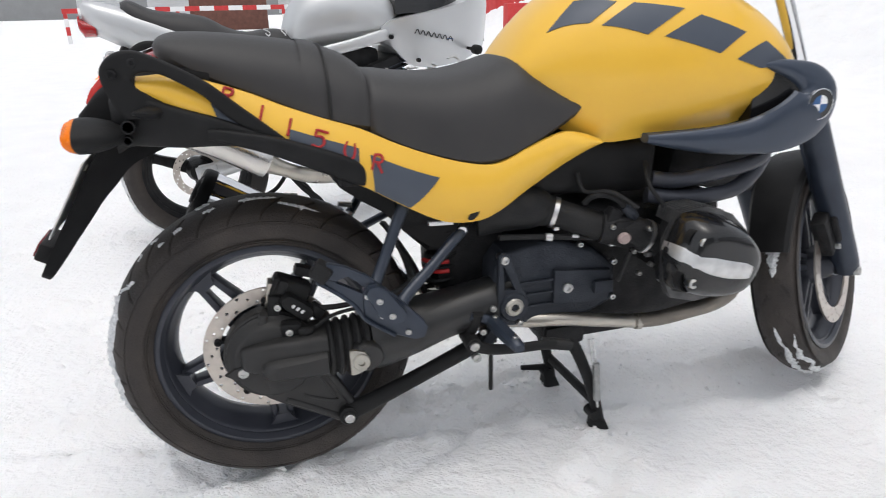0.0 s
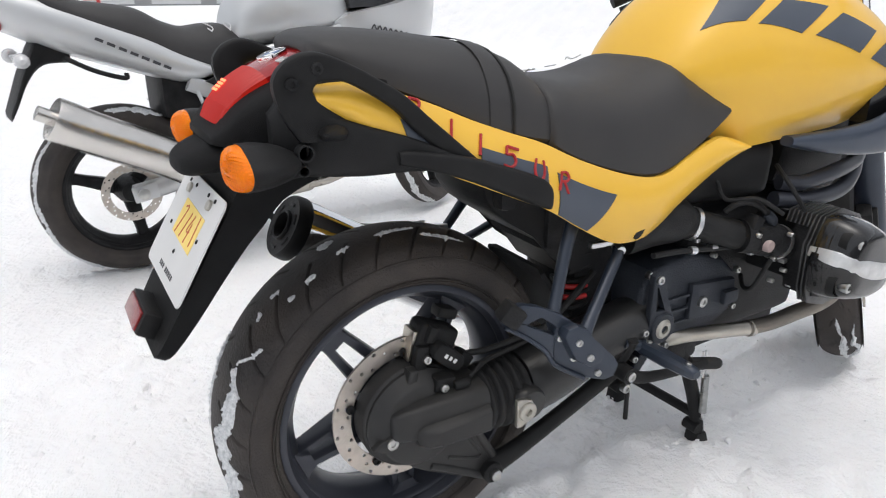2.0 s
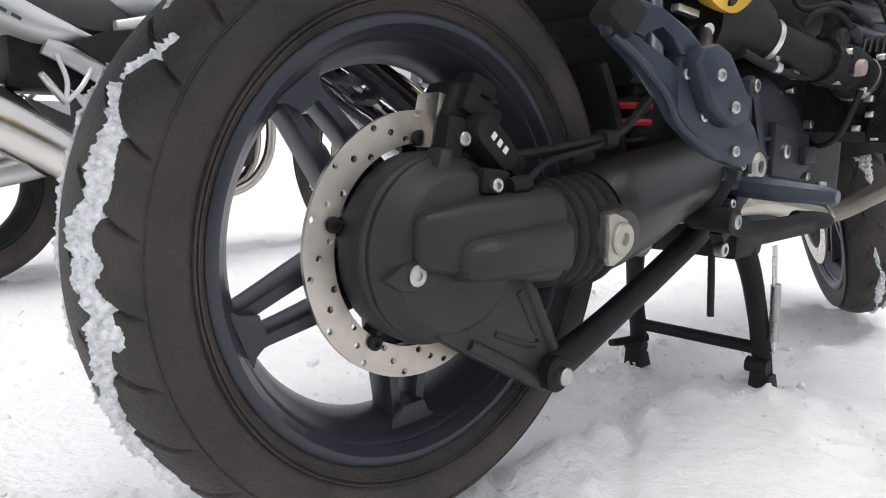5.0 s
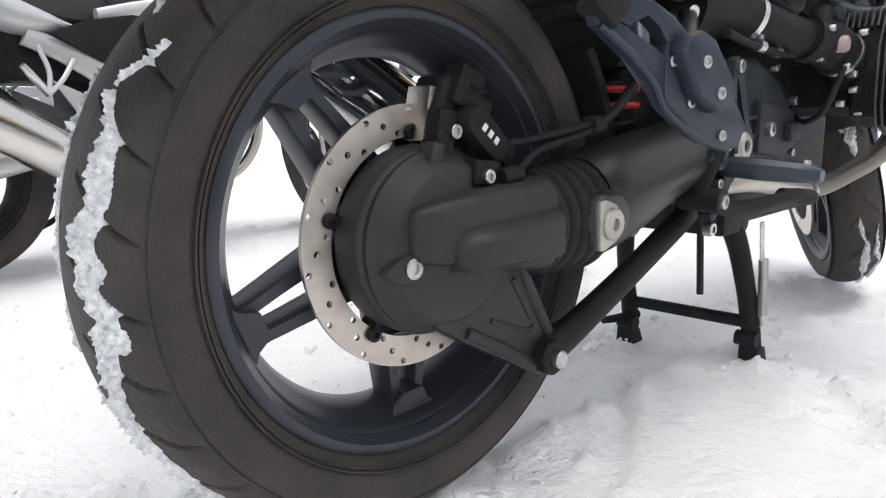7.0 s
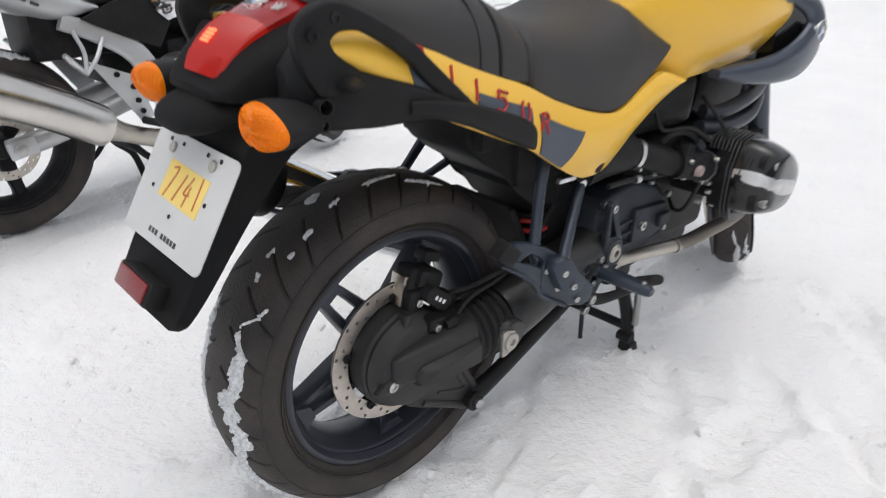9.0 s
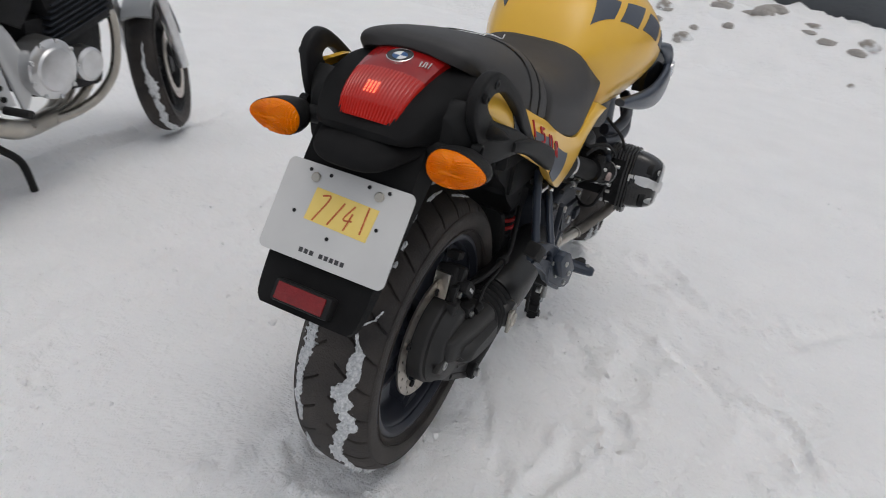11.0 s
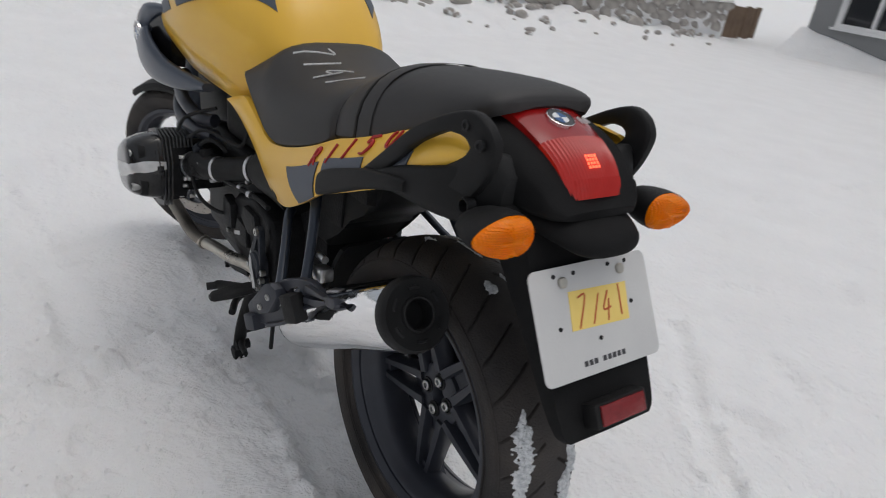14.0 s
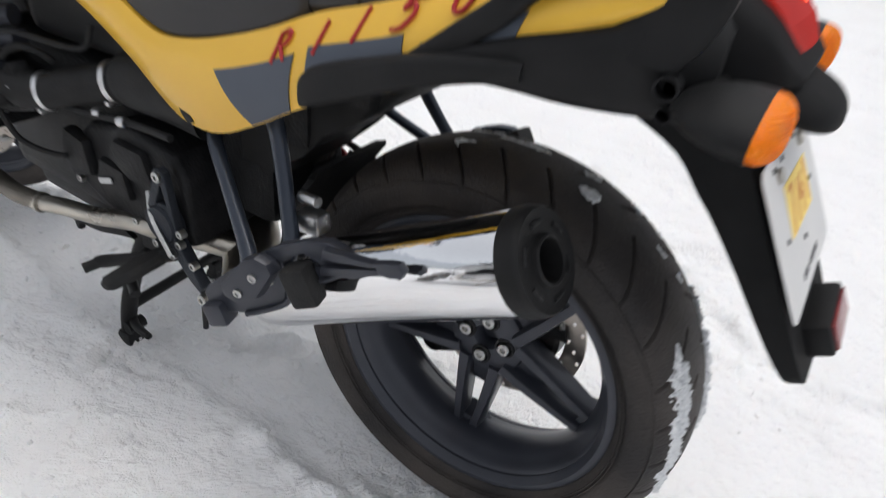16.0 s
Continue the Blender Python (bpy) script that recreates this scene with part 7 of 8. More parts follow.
for side in (-1, 1):
    bm = bmesh.new()
    tube(bm, [(1.445, side * 0.10, 0.285), (1.36, side * 0.10, 0.46), (1.20, side * 0.10, 0.80)], [0.026, 0.028, 0.021], 14, 3)
    part("fork_leg", turned(bm, S_STEER), "alu", silver, "bare aluminium fork leg")
    bm = bmesh.new()
    tube(bm, [(0.0, side * 0.118, 0.318), (0.10, side * 0.118, 0.33), (0.28, side * 0.115, 0.37), (0.50, side * 0.10, 0.42)], [0.034, 0.036, 0.036, 0.036], 12, 3, 1.0)
    box(bm, (0.09, 0.018, 0.062), pose(0.03, side * 0.150, 0.325, 0, -8, 0), 0.008)
    sw = part("swingarm_beam", bm, "silver", silver, "silver swingarm beam")
    bm = bmesh.new()
    bolt(bm, (0.02, side * 0.160, 0.322), (0, side, 0), 0.022, 0.010, False)
    part("axle_nut", bm, "bolt", sw)
    # main frame rails
    bm = bmesh.new()
    rings = []
    for x, y, z, h in curve(((0.44, 0.150, 0.772, 0.020), (0.56, 0.168, 0.800, 0.024), (0.72, 0.180, 0.832, 0.026), (0.86, 0.172, 0.866, 0.026), (0.97, 0.13, 0.885, 0.026)), 4):
        rings.append(oval(x, side * y, z, 0.016, h, 3.0, 14))
    skin(bm, rings)
    part("frame_rail", bm, "silver", silver, "silver upper frame rail")
    bm = bmesh.new()
    rings = []
    for x, y, z, hx, h in curve(((0.24, 0.135, 0.700, 0.0, 0.014), (0.34, 0.150, 0.655, 0, 0.017), (0.45, 0.165, 0.585, 0, 0.026), (0.51, 0.172, 0.47, 0, 0.040), (0.545, 0.172, 0.35, 0, 0.030)), 4):
        rings.append([(p[0] + (p[2] - z) * 0.5, p[1], p[2]) for p in oval(x, side * y, z, 0.013, h + 0.012, 3.0, 14)])
    skin(bm, rings)
    part("lower_frame_rail", bm, "silver", silver, "silver lower frame rail")
    # footrest plate
    bm = bmesh.new()
    slab(bm, [(0.275, 0.575), (0.43, 0.505), (0.475, 0.35), (0.42, 0.345), (0.375, 0.42)], side * 0.195 - 0.005, side * 0.195 + 0.005, 0.003)
    fp = part("footrest_plate", bm, "silver", silver, "silver footrest plate")
    for x, z in ((0.36, 0.52), (0.41, 0.47), (0.42, 0.42), (0.43, 0.38)):
        bm = bmesh.new()
        bolt(bm, (x, side * 0.202, z), (0, side, 0), 0.010, 0.005)
        part("bolt", bm, "dark", fp)
    bm = bmesh.new()
    tube(bm, [(0.43, side * 0.20, 0.345), (0.44, side * 0.30, 0.35)], 0.014, 10)
    part("footrest", bm, "rubber_plain", fp)
    bm = bmesh.new()
    tube(bm, [(0.26, side * 0.165, 0.672), (0.275, side * 0.185, 0.60), (0.262, side * 0.20, 0.535)], 0.0075, 8)
    tube(bm, [(0.355, side * 0.165, 0.640), (0.31, side * 0.19, 0.58), (0.262, side * 0.20, 0.535)], 0.0075, 8)
    part("passenger_stay", bm, "silver", silver, "silver passenger footrest stay")
    bm = bmesh.new()
    tube(bm, [(0.262, side * 0.195, 0.535), (0.22, side * 0.225, 0.575), (0.19, side * 0.235, 0.61)], [0.010, 0.012, 0.009], 10)
    part("passenger_footrest", bm, "alu", silver)
bm = bmesh.new()
tail = curve(((-0.345, 0.035, 0.985, 0.030), (-0.325, 0.075, 0.970, 0.060), (-0.27, 0.105, 0.950, 0.072), (-0.15, 0.135, 0.905, 0.085), (0.0, 0.152, 0.850, 0.082), (0.12, 0.160, 0.805, 0.078), (0.22, 0.165, 0.762, 0.066), (0.31, 0.165, 0.742, 0.036), (0.365, 0.160, 0.735, 0.010)), 4)
skin(bm, [oval(x, 0, z, hy, hz, 3.0, 28) for x, hy, z, hz in tail])
cowl = part("tail_cowl", bm, "silver", silver, "silver tail cowl")
bm = bmesh.new()
for i in range(7):
    box(bm, (0.026, 0.002, 0.010), pose(-0.04 + i * 0.034, -0.163 - 0.0015 * i, 0.862 - i * 0.0165, 0, 26, 0))
part("printed_bars", bm, "ink", cowl, "dark print shown as bars")
bm = bmesh.new()
skin(bm, [oval(x, 0, z, hy, hz, 2.6, 20) for x, hy, z, hz in ((-0.352, 0.060, 0.965, 0.010), (-0.360, 0.075, 0.945, 0.030), (-0.345, 0.085, 0.925, 0.036), (-0.30, 0.09, 0.92, 0.03))])
part("tail_light", bm, "red", silver, "red tail light")
bm = bmesh.new()
rows = curve(((-0.20, 0.085, 1.020, 0.965), (-0.165, 0.115, 1.028, 0.955), (-0.08, 0.130, 0.990, 0.915), (0.03, 0.140, 0.975, 0.870), (0.12, 0.145, 0.958, 0.825), (0.20, 0.150, 0.915, 0.790), (0.28, 0.150, 0.893, 0.765), (0.37, 0.142, 0.902, 0.745), (0.44, 0.130, 0.895, 0.750), (0.50, 0.110, 0.850, 0.780), (0.52, 0.09, 0.822, 0.80)), 4)
skin(bm, [seat_ring(*r) for r in rows])
sseat = part("seat", bm, "seat", silver, "black vinyl seat with chalk marks")
bm = bmesh.new()
for i, ch in enumerate("218"):
    if ch == "1":
        continue
    strokes(bm, [[(u * 0.044 - 0.01 + i * 0.036, v * 0.055) for u, v in line] for line in DIGITS["2" if i == 0 else "0"]],
            lambda u, v: ((0.355 + u, -0.058 - v, 0.761 + 0.143 * max(0.0, 1 - (abs(0.058 + v) / 0.139) ** 3.2) ** (1 / 3.2)), (0, 0, 1)), 0.003, 0.003)
part("chalk_mark", bm, "chalk", sseat)
bm = bmesh.new()
rows = curve(((0.44, 0.075, 0.850, 0.036), (0.475, 0.115, 0.895, 0.086), (0.53, 0.140, 0.928, 0.120), (0.61, 0.160, 0.944, 0.130), (0.71, 0.172, 0.950, 0.130), (0.82, 0.172, 0.945, 0.120), (0.91, 0.150, 0.934, 0.095), (0.965, 0.10, 0.920, 0.058)), 4)
skin(bm, [oval(x, 0, z, hy, hz, 2.5, 32) for x, hy, z, hz in rows])
part("fuel_tank", bm, "silver", silver, "silver fuel tank")
bm = bmesh.new()
rows = []
for x, y, zt, zb in curve(((0.845, 0.175, 0.900, 0.866), (0.90, 0.205, 0.928, 0.808), (0.98, 0.225, 0.946, 0.728), (1.08, 0.228, 0.968, 0.716), (1.18, 0.212, 1.000, 0.736), (1.25, 0.170, 1.025, 0.765), (1.31, 0.09, 1.015, 0.79), (1.33, 0.02, 1.000, 0.81)), 4):
    k = 6
    x = x if x < 0.98 else 0.98 + (x - 0.98) * 1.32
    right = [(x, -y + 0.05 * (1 - v) ** 2 * 0.8, zb + (zt - zb) * v) for v in (i / k for i in range(k + 1))]
    rows.append(right + [(x, -p[1], p[2]) for p in reversed(right)])
skin(bm, rows)
fair = part("half_fairing", bm, "silver", silver, "silver half fairing with dark script")
bm = bmesh.new()
for i in range(7):
    tube(bm, [(0.985 + i * 0.027, -0.2265, 0.878 - i * 0.006 - 0.010), (0.998 + i * 0.027, -0.2285, 0.878 - i * 0.006 + 0.008), (1.008 + i * 0.027, -0.228, 0.872 - i * 0.006 - 0.008)], 0.0028, 6, 3)
part("script_mark", bm, "ink", fair, "dark script mark as plain strokes")
bm = bmesh.new()
box(bm, (0.035, 0.004, 0.016), pose(1.165, -0.2105, 0.845, 0, 12, 8))
part("blue_mark", bm, "blue", fair)
for x, y, z in ((0.885, -0.190, 0.855), (1.00, -0.226, 0.752)):
    bm = bmesh.new()
    bolt(bm, (x, y, z), (0, -1, 0), 0.010, 0.008)
    part("bolt", bm, "dark", fair)
bm = bmesh.new()
rows = []
for x, y, z0, z1 in curve(((0.92, 0.170, 0.950, 1.03), (1.00, 0.180, 0.955, 1.06), (1.10, 0.17, 0.950, 1.075), (1.20, 0.14, 0.935, 1.05), (1.27, 0.08, 0.92, 0.99), (1.30, 0.02, 0.91, 0.94)), 3):
    rows.append([(x, -y, z0), (x, -y * 0.9, z1), (x, y * 0.9, z1), (x, y, z0)])
skin(bm, rows)
part("screen", bm, "plastic_gloss", silver, "dark tinted screen")
for side in (-1, 1):
    bm = bmesh.new()
    tube(bm, [(1.27, side * 0.17, 0.792), (1.275, side * 0.205, 0.790), (1.28, side * 0.235, 0.788)], [0.007, 0.008, 0.018], 10, 3)
    tube(bm, [(1.28, side * 0.235, 0.788), (1.283, side * 0.270, 0.787), (1.284, side * 0.280, 0.786)], [0.022, 0.022, 0.012], 12, 3)
    part("front_indicator", bm, "plastic", silver, "dark front indicator")
    bm = bmesh.new()
    tube(bm, [(-0.26, side * 0.03, 0.81), (-0.27, side * 0.10, 0.805)], 0.008, 8)
    tube(bm, [(-0.27, side * 0.10, 0.805), (-0.27, side * 0.115, 0.805), (-0.27, side * 0.15, 0.805), (-0.27, side * 0.165, 0.805)], [0.010, 0.024, 0.022, 0.008], 12, 3)
    part("rear_indicator", bm, "clear", silver, "clear rear indicator")
bm = bmesh.new()
rings = []
for x, z, w, d in curve(((-0.12, 0.835, 0.08, 0.05), (-0.20, 0.83, 0.08, 0.05), (-0.255, 0.76, 0.085, 0.03), (-0.30, 0.67, 0.085, 0.02), (-0.325, 0.62, 0.08, 0.012)), 4):
    rings.append(oval(x, 0, z, w, d, 4.0, 16))
skin(bm, rings)
part("rear_mudguard", bm, "plastic", silver, "black rear mudguard")
bm = bmesh.new()
tube(bm, [(-0.15, -0.14, 0.81), (-0.07, -0.158, 0.765), (0.02, -0.160, 0.735), (0.03, -0.155, 0.75)], 0.008, 8)
part("grab_rail", bm, "plastic", silver)
bm = bmesh.new()
box(bm, (0.34, 0.30, 0.28), pose(0.76, 0, 0.47, 0, 0, 0), 0.04, 2)
sengine = part("engine", bm, "dark", silver, "black four-cylinder engine")
bm = bmesh.new()
box(bm, (0.30, 0.34, 0.20), pose(0.82, 0, 0.64, 0, -20, 0), 0.03, 2)
part("cylinder_block", bm, "dark", sengine)
bm = bmesh.new()
box(bm, (0.30, 0.24, 0.10), (0.70, 0, 0.76), 0.03)
part("carburettor_bank", bm, "dark", sengine)
for i in range(7):
    bm = bmesh.new()
    box(bm, (0.31, 0.36, 0.005), pose(0.79 + i * 0.006, 0, 0.57 + i * 0.022, 0, -20, 0))
    part("fin", bm, "engine", sengine)
for side in (-1, 1):
    bm = bmesh.new()
    lathe(bm, [(0.0, -0.250), (0.055, -0.250), (0.070, -0.246), (0.076, -0.238), (0.092, -0.234), (0.102, -0.226), (0.104, -0.15)], at=(0.615, 0, 0.455), n=40)
    if side > 0:
        mirrored(bm)
    cc = part("clutch_cover", bm, "alu", sengine, "round bare aluminium clutch cover")
    for k in range(9):
        a = radians(40 * k)
        bm = bmesh.new()
        bolt(bm, (0.615 + 0.096 * math.cos(a), -0.232, 0.455 + 0.096 * math.sin(a)), (0, -1, 0), 0.008, 0.006)
        if side > 0:
            mirrored(bm)
        part("bolt", bm, "alu", cc)
    bm = bmesh.new()
    lathe(bm, [(0.0, -0.215), (0.050, -0.215), (0.062, -0.205), (0.064, -0.14)], at=(0.80, 0, 0.440), n=28)
    if side > 0:
        mirrored(bm)
    part("ignition_cover", bm, "alu", sengine, "small round aluminium cover")
    bm = bmesh.new()
    slab(bm, [(0.29, 0.705), (0.40, 0.752), (0.54, 0.780), (0.625, 0.775), (0.60, 0.66), (0.55, 0.585), (0.44, 0.630)], -0.182, -0.165, 0.006)
    if side > 0:
        mirrored(bm)
    sc = part("side_cover", bm, "plastic", silver, "black side cover with a chrome badge")
    bm = bmesh.new()
    slab(bm, [(0.535, 0.745), (0.58, 0.765), (0.655, 0.755), (0.662, 0.725), (0.625, 0.685), (0.59, 0.675), (0.555, 0.705)], -0.192, -0.178, 0.005, 2)
    if side > 0:
        mirrored(bm)
    part("chrome_badge", bm, "chrome", sc, "chrome shield badge")
for i in range(4):
    bm = bmesh.new()
    y = -0.15 + 0.10 * i
    tube(bm, [(0.90, y, 0.62), (0.97, y, 0.60), (0.995, y * 0.98, 0.50), (0.985, y * 0.9, 0.37), (0.93, y * 0.7, 0.275), (0.82, -0.04 + y * 0.4, 0.235), (0.70, -0.08 + y * 0.2, 0.23)], 0.019, 12)
    part("exhaust_header", bm, "steel", silver, "bright exhaust header")
bm = bmesh.new()
tube(bm, [(0.72, -0.08, 0.23), (0.58, -0.14, 0.245), (0.46, -0.20, 0.272), (0.34, -0.222, 0.322), (0.265, -0.226, 0.362)], [0.036, 0.036, 0.034, 0.034, 0.050], 16)
part("exhaust_pipe", bm, "steel", silver, "heat-tinted exhaust pipe")
bm = bmesh.new()
tube(bm, [(0.268, -0.225, 0.360), (0.260, -0.225, 0.364), (0.10, -0.232, 0.460), (-0.12, -0.238, 0.572), (-0.225, -0.240, 0.630), (-0.232, -0.240, 0.634)], [0.055, 0.070, 0.072, 0.072, 0.072, 0.064], 32, 3)
sil = part("silencer", bm, "steel_brushed", silver, "brushed steel silencer")
bm = bmesh.new()
tube(bm, [(-0.20, -0.240, 0.618), (-0.275, -0.242, 0.658)], 0.024, 18)
part("tail_pipe", bm, "steel_brushed", sil)
for side in (-1, 1):
    bm = bmesh.new()
    tube(bm, [(0.40, side * 0.09, 0.26), (0.45, side * 0.11, 0.19), (0.52, side * 0.13, 0.12), (0.555, side * 0.135, 0.0)], 0.014, 10)
    part("stand_leg", bm, "plastic", silver, "black centre stand leg")
bm = bmesh.new()
tube(bm, [(0.42, 0.10, 0.23), (0.36, 0.14, 0.14), (0.28, 0.17, 0.10), (0.22, 0.18, 0.10)], 0.010, 8)
tube(bm, [(0.43, -0.11, 0.21), (0.43, 0.11, 0.21)], 0.011, 8)
part("stand_crossbar", bm, "plastic", silver)
bm = bmesh.new()
box(bm, (0.30, 0.22, 0.18), (0.30, 0, 0.66), 0.03)
box(bm, (0.16, 0.18, 0.16), (0.45, 0, 0.54), 0.03)
part("inner_frame", bm, "dark", silver)
bm = bmesh.new()
tube(bm, [(0.98, 0.34, 1.02), (1.03, 0.26, 1.05), (1.05, 0.1, 1.04), (1.05, -0.1, 1.04), (1.03, -0.26, 1.05), (0.98, -0.34, 1.02)], 0.012, 10)
part("handlebar", turned(bm, S_STEER), "plastic", silver)
bm = bmesh.new()
box(bm, (0.10, 0.16, 0.07), pose(1.02, 0, 1.02, 0, -25, 0), 0.02)
part("instruments", bm, "dark", silver)
bm = bmesh.new()
rings = []
for k in range(15):
    a = radians(20 + 8 * k)
    rings.append([(1.43 + rr * math.cos(a), y, 0.297 + rr * math.sin(a)) for rr, y in ((0.300, -0.062), (0.318, -0.060), (0.326, 0), (0.318, 0.060), (0.300, 0.062), (0.318, 0))])
skin(bm, rings)
part("front_mudguard", turned(bm, S_STEER), "silver", silver, "silver front mudguard")

# ---- black cruiser further off ----
cruiser = thing("black_cruiser", "black and chrome cruiser motorcycle on its side stand", "motorcycle", pose(-0.28, -7.45, 0.0, -5, 0, 8))
w, m = simple_wheel(cruiser, "front_wheel", (1.68, 0, 0.325), 0.325, 0.065, 0.245, "engine", 7, "front wheel with dark cast spokes", 0.15, (-1, 1), 90)
tyre_snow(0.325, 0.065, 0.01, 0.022, ((-20, 20),), 21, w, m)
simple_wheel(cruiser, "rear_wheel", (0, 0, 0.33), 0.330, 0.11, 0.215, "alu", 5, "wide rear wheel with bright rim", 0.14, (1,), 90)
for side in (-1, 1):
    bm = bmesh.new()
    tube(bm, [(1.70, side * 0.10, 0.30), (1.55, side * 0.10, 0.58), (1.52, side * 0.10, 0.63), (1.32, side * 0.10, 1.0)], [0.030, 0.034, 0.024, 0.024], 14, 3)
    part("fork_leg", bm, "alu", cruiser, "bright fork leg")
    bm = bmesh.new()
    tube(bm, [(1.42, side * 0.13, 0.70), (1.42, side * 0.18, 0.70)], 0.022, 10)
    part("front_indicator", bm, "orange", cruiser, "amber indicator")
bm = bmesh.new()
rings = []
for k in range(17):
    a = radians(25 + 8.2 * k)
    rings.append([(1.68 + rr * math.cos(a), y, 0.325 + rr * math.sin(a)) for rr, y in ((0.325, -0.085), (0.352, -0.080), (0.366, 0), (0.352, 0.080), (0.325, 0.085), (0.350, 0))])
skin(bm, rings)
part("front_mudguard", bm, "plastic_gloss", cruiser, "gloss black front mudguard")
bm = bmesh.new()
rows = curve(((0.55, 0.06, 0.80, 0.05), (0.65, 0.13, 0.84, 0.09), (0.82, 0.16, 0.87, 0.11), (1.02, 0.15, 0.89, 0.10), (1.16, 0.10, 0.90, 0.07), (1.22, 0.04, 0.90, 0.03)), 4)
skin(bm, [oval(x, 0, z, hy, hz, 2.4, 24) for x, hy, z, hz in rows])
part("fuel_tank", bm, "plastic_gloss", cruiser, "gloss black teardrop fuel tank")
bm = bmesh.new()
skin(bm, [seat_ring(*r) for r in curve(((-0.30, 0.09, 0.82, 0.77), (-0.15, 0.12, 0.81, 0.74), (0.05, 0.15, 0.76, 0.68), (0.25, 0.18, 0.70, 0.62), (0.42, 0.16, 0.72, 0.64), (0.55, 0.10, 0.79, 0.72)), 4)])
part("seat", bm, "seat", cruiser, "black leather seat")
bm = bmesh.new()
rings = []
for k in range(15):
    a = radians(20 + 10 * k)
    rings.append([(rr * math.cos(a), y, 0.33 + rr * math.sin(a)) for rr, y in ((0.34, -0.12), (0.37, -0.11), (0.385, 0), (0.37, 0.11), (0.34, 0.12), (0.365, 0))])
skin(bm, rings)
part("rear_mudguard", bm, "plastic_gloss", cruiser, "gloss black rear mudguard")
bm = bmesh.new()
tube(bm, [(1.30, 0.10, 0.80), (1.33, 0.11, 0.62), (1.33, 0.115, 0.32), (1.27, 0.12, 0.17), (1.10, 0.12, 0.14), (0.60, 0.12, 0.14), (0.44, 0.12, 0.22), (0.38, 0.11, 0.36)], 0.022, 10)
cframe = part("frame_tube", bm, "plastic_gloss", cruiser, "gloss black frame tube")
bm = bmesh.new()
tube(bm, [(1.30, -0.10, 0.80), (1.33, -0.11, 0.62), (1.33, -0.115, 0.32), (1.27, -0.12, 0.17), (1.10, -0.12, 0.14), (0.60, -0.12, 0.14), (0.44, -0.12, 0.22), (0.38, -0.11, 0.36)], 0.022, 10)
part("frame_tube", bm, "plastic_gloss", cruiser, "gloss black frame tube")
bm = bmesh.new()
slab(bm, [(1.20, 0.18), (1.26, 0.34), (1.22, 0.48), (0.98, 0.56), (0.70, 0.55), (0.48, 0.46), (0.42, 0.30), (0.52, 0.18)], -0.11, 0.10, 0.04, 3)
part("crankcase", bm, "plastic_gloss", cruiser, "gloss black crankcase")
bm = bmesh.new()
box(bm, (0.07, 0.26, 0.34), (1.36, 0, 0.55), 0.02)
part("radiator", bm, "dark", cruiser, "black radiator")
for line, rad in (([(1.02, 0.10, 0.52), (1.12, 0.15, 0.50), (1.20, 0.14, 0.40), (1.22, 0.12, 0.26)], 0.020), ([(0.74, 0.12, 0.50), (0.66, 0.15, 0.52), (0.58, 0.14, 0.46)], 0.014), ([(0.86, 0.13, 0.60), (0.90, 0.15, 0.68), (0.98, 0.14, 0.72)], 0.010),
                  ([(1.18, 0.13, 0.24), (1.24, 0.17, 0.20), (1.12, 0.19, 0.16), (0.98, 0.19, 0.17)], 0.013), ([(0.52, 0.15, 0.24), (0.44, 0.18, 0.22), (0.40, 0.19, 0.25)], 0.013)):
    bm = bmesh.new()
    tube(bm, line, rad, 10)
    part("bright_pipe", bm, "chrome", cruiser)
for x, z in ((0.90, 0.40), (1.10, 0.40), (0.92, 0.24), (1.09, 0.24), (0.56, 0.24), (0.78, 0.24)):
    bm = bmesh.new()
    bolt(bm, (x, 0.165, z), (0, 1, 0), 0.014, 0.01)
    part("bolt", bm, "chrome", cruiser)
for x, lean in ((1.04, 16), (0.72, -22)):
    bm = bmesh.new()
    box(bm, (0.20, 0.22, 0.30), pose(x, 0, 0.62, 0, lean, 0), 0.03)
    cy = part("cylinder", bm, "engine", cruiser, "dark finned cylinder")
    for i in range(8):
        bm = bmesh.new()
        box(bm, (0.22, 0.24, 0.006), pose(x, 0, 0.62, 0, lean, 0) @ Matrix.Translation((0, 0, -0.12 + i * 0.03)))
        part("fin", bm, "dark", cy)
    bm = bmesh.new()
    slab(bm, [(-0.09, -0.02), (-0.05, 0.04), (0.06, 0.05), (0.09, 0.02), (0.03, -0.01), (0.025, -0.09), (-0.025, -0.10), (-0.03, -0.03)], 0.10, 0.15, 0.012)
    part("head_cover", turned(bm, Matrix.Translation((x, 0, 0.73))), "chrome", cy, "chrome head cover")
bm = bmesh.new()
lathe(bm, [(0.0, 0.19), (0.06, 0.19), (0.085, 0.175), (0.10, 0.16), (0.12, 0.15), (0.125, 0.08)], at=(1.0, 0, 0.32), n=32)
part("stator_cover", bm, "chrome", cruiser, "round chrome engine cover")
bm = bmesh.new()
box(bm, (0.34, 0.16, 0.20), pose(0.66, 0.10, 0.30, 0, -4, 0), 0.05, 3)
tube(bm, [(0.50, 0.12, 0.39), (0.82, 0.12, 0.40)], 0.03, 10)
part("gearbox_cover", bm, "chrome", cruiser, "rounded chrome gearbox cover")
bm = bmesh.new()
slab(bm, [(0.20, 0.36), (0.44, 0.36), (0.50, 0.46), (0.44, 0.58), (0.30, 0.56)], 0.12, 0.15, 0.012)
part("side_cover", bm, "silver", cruiser, "silver side cover")
bm = bmesh.new()
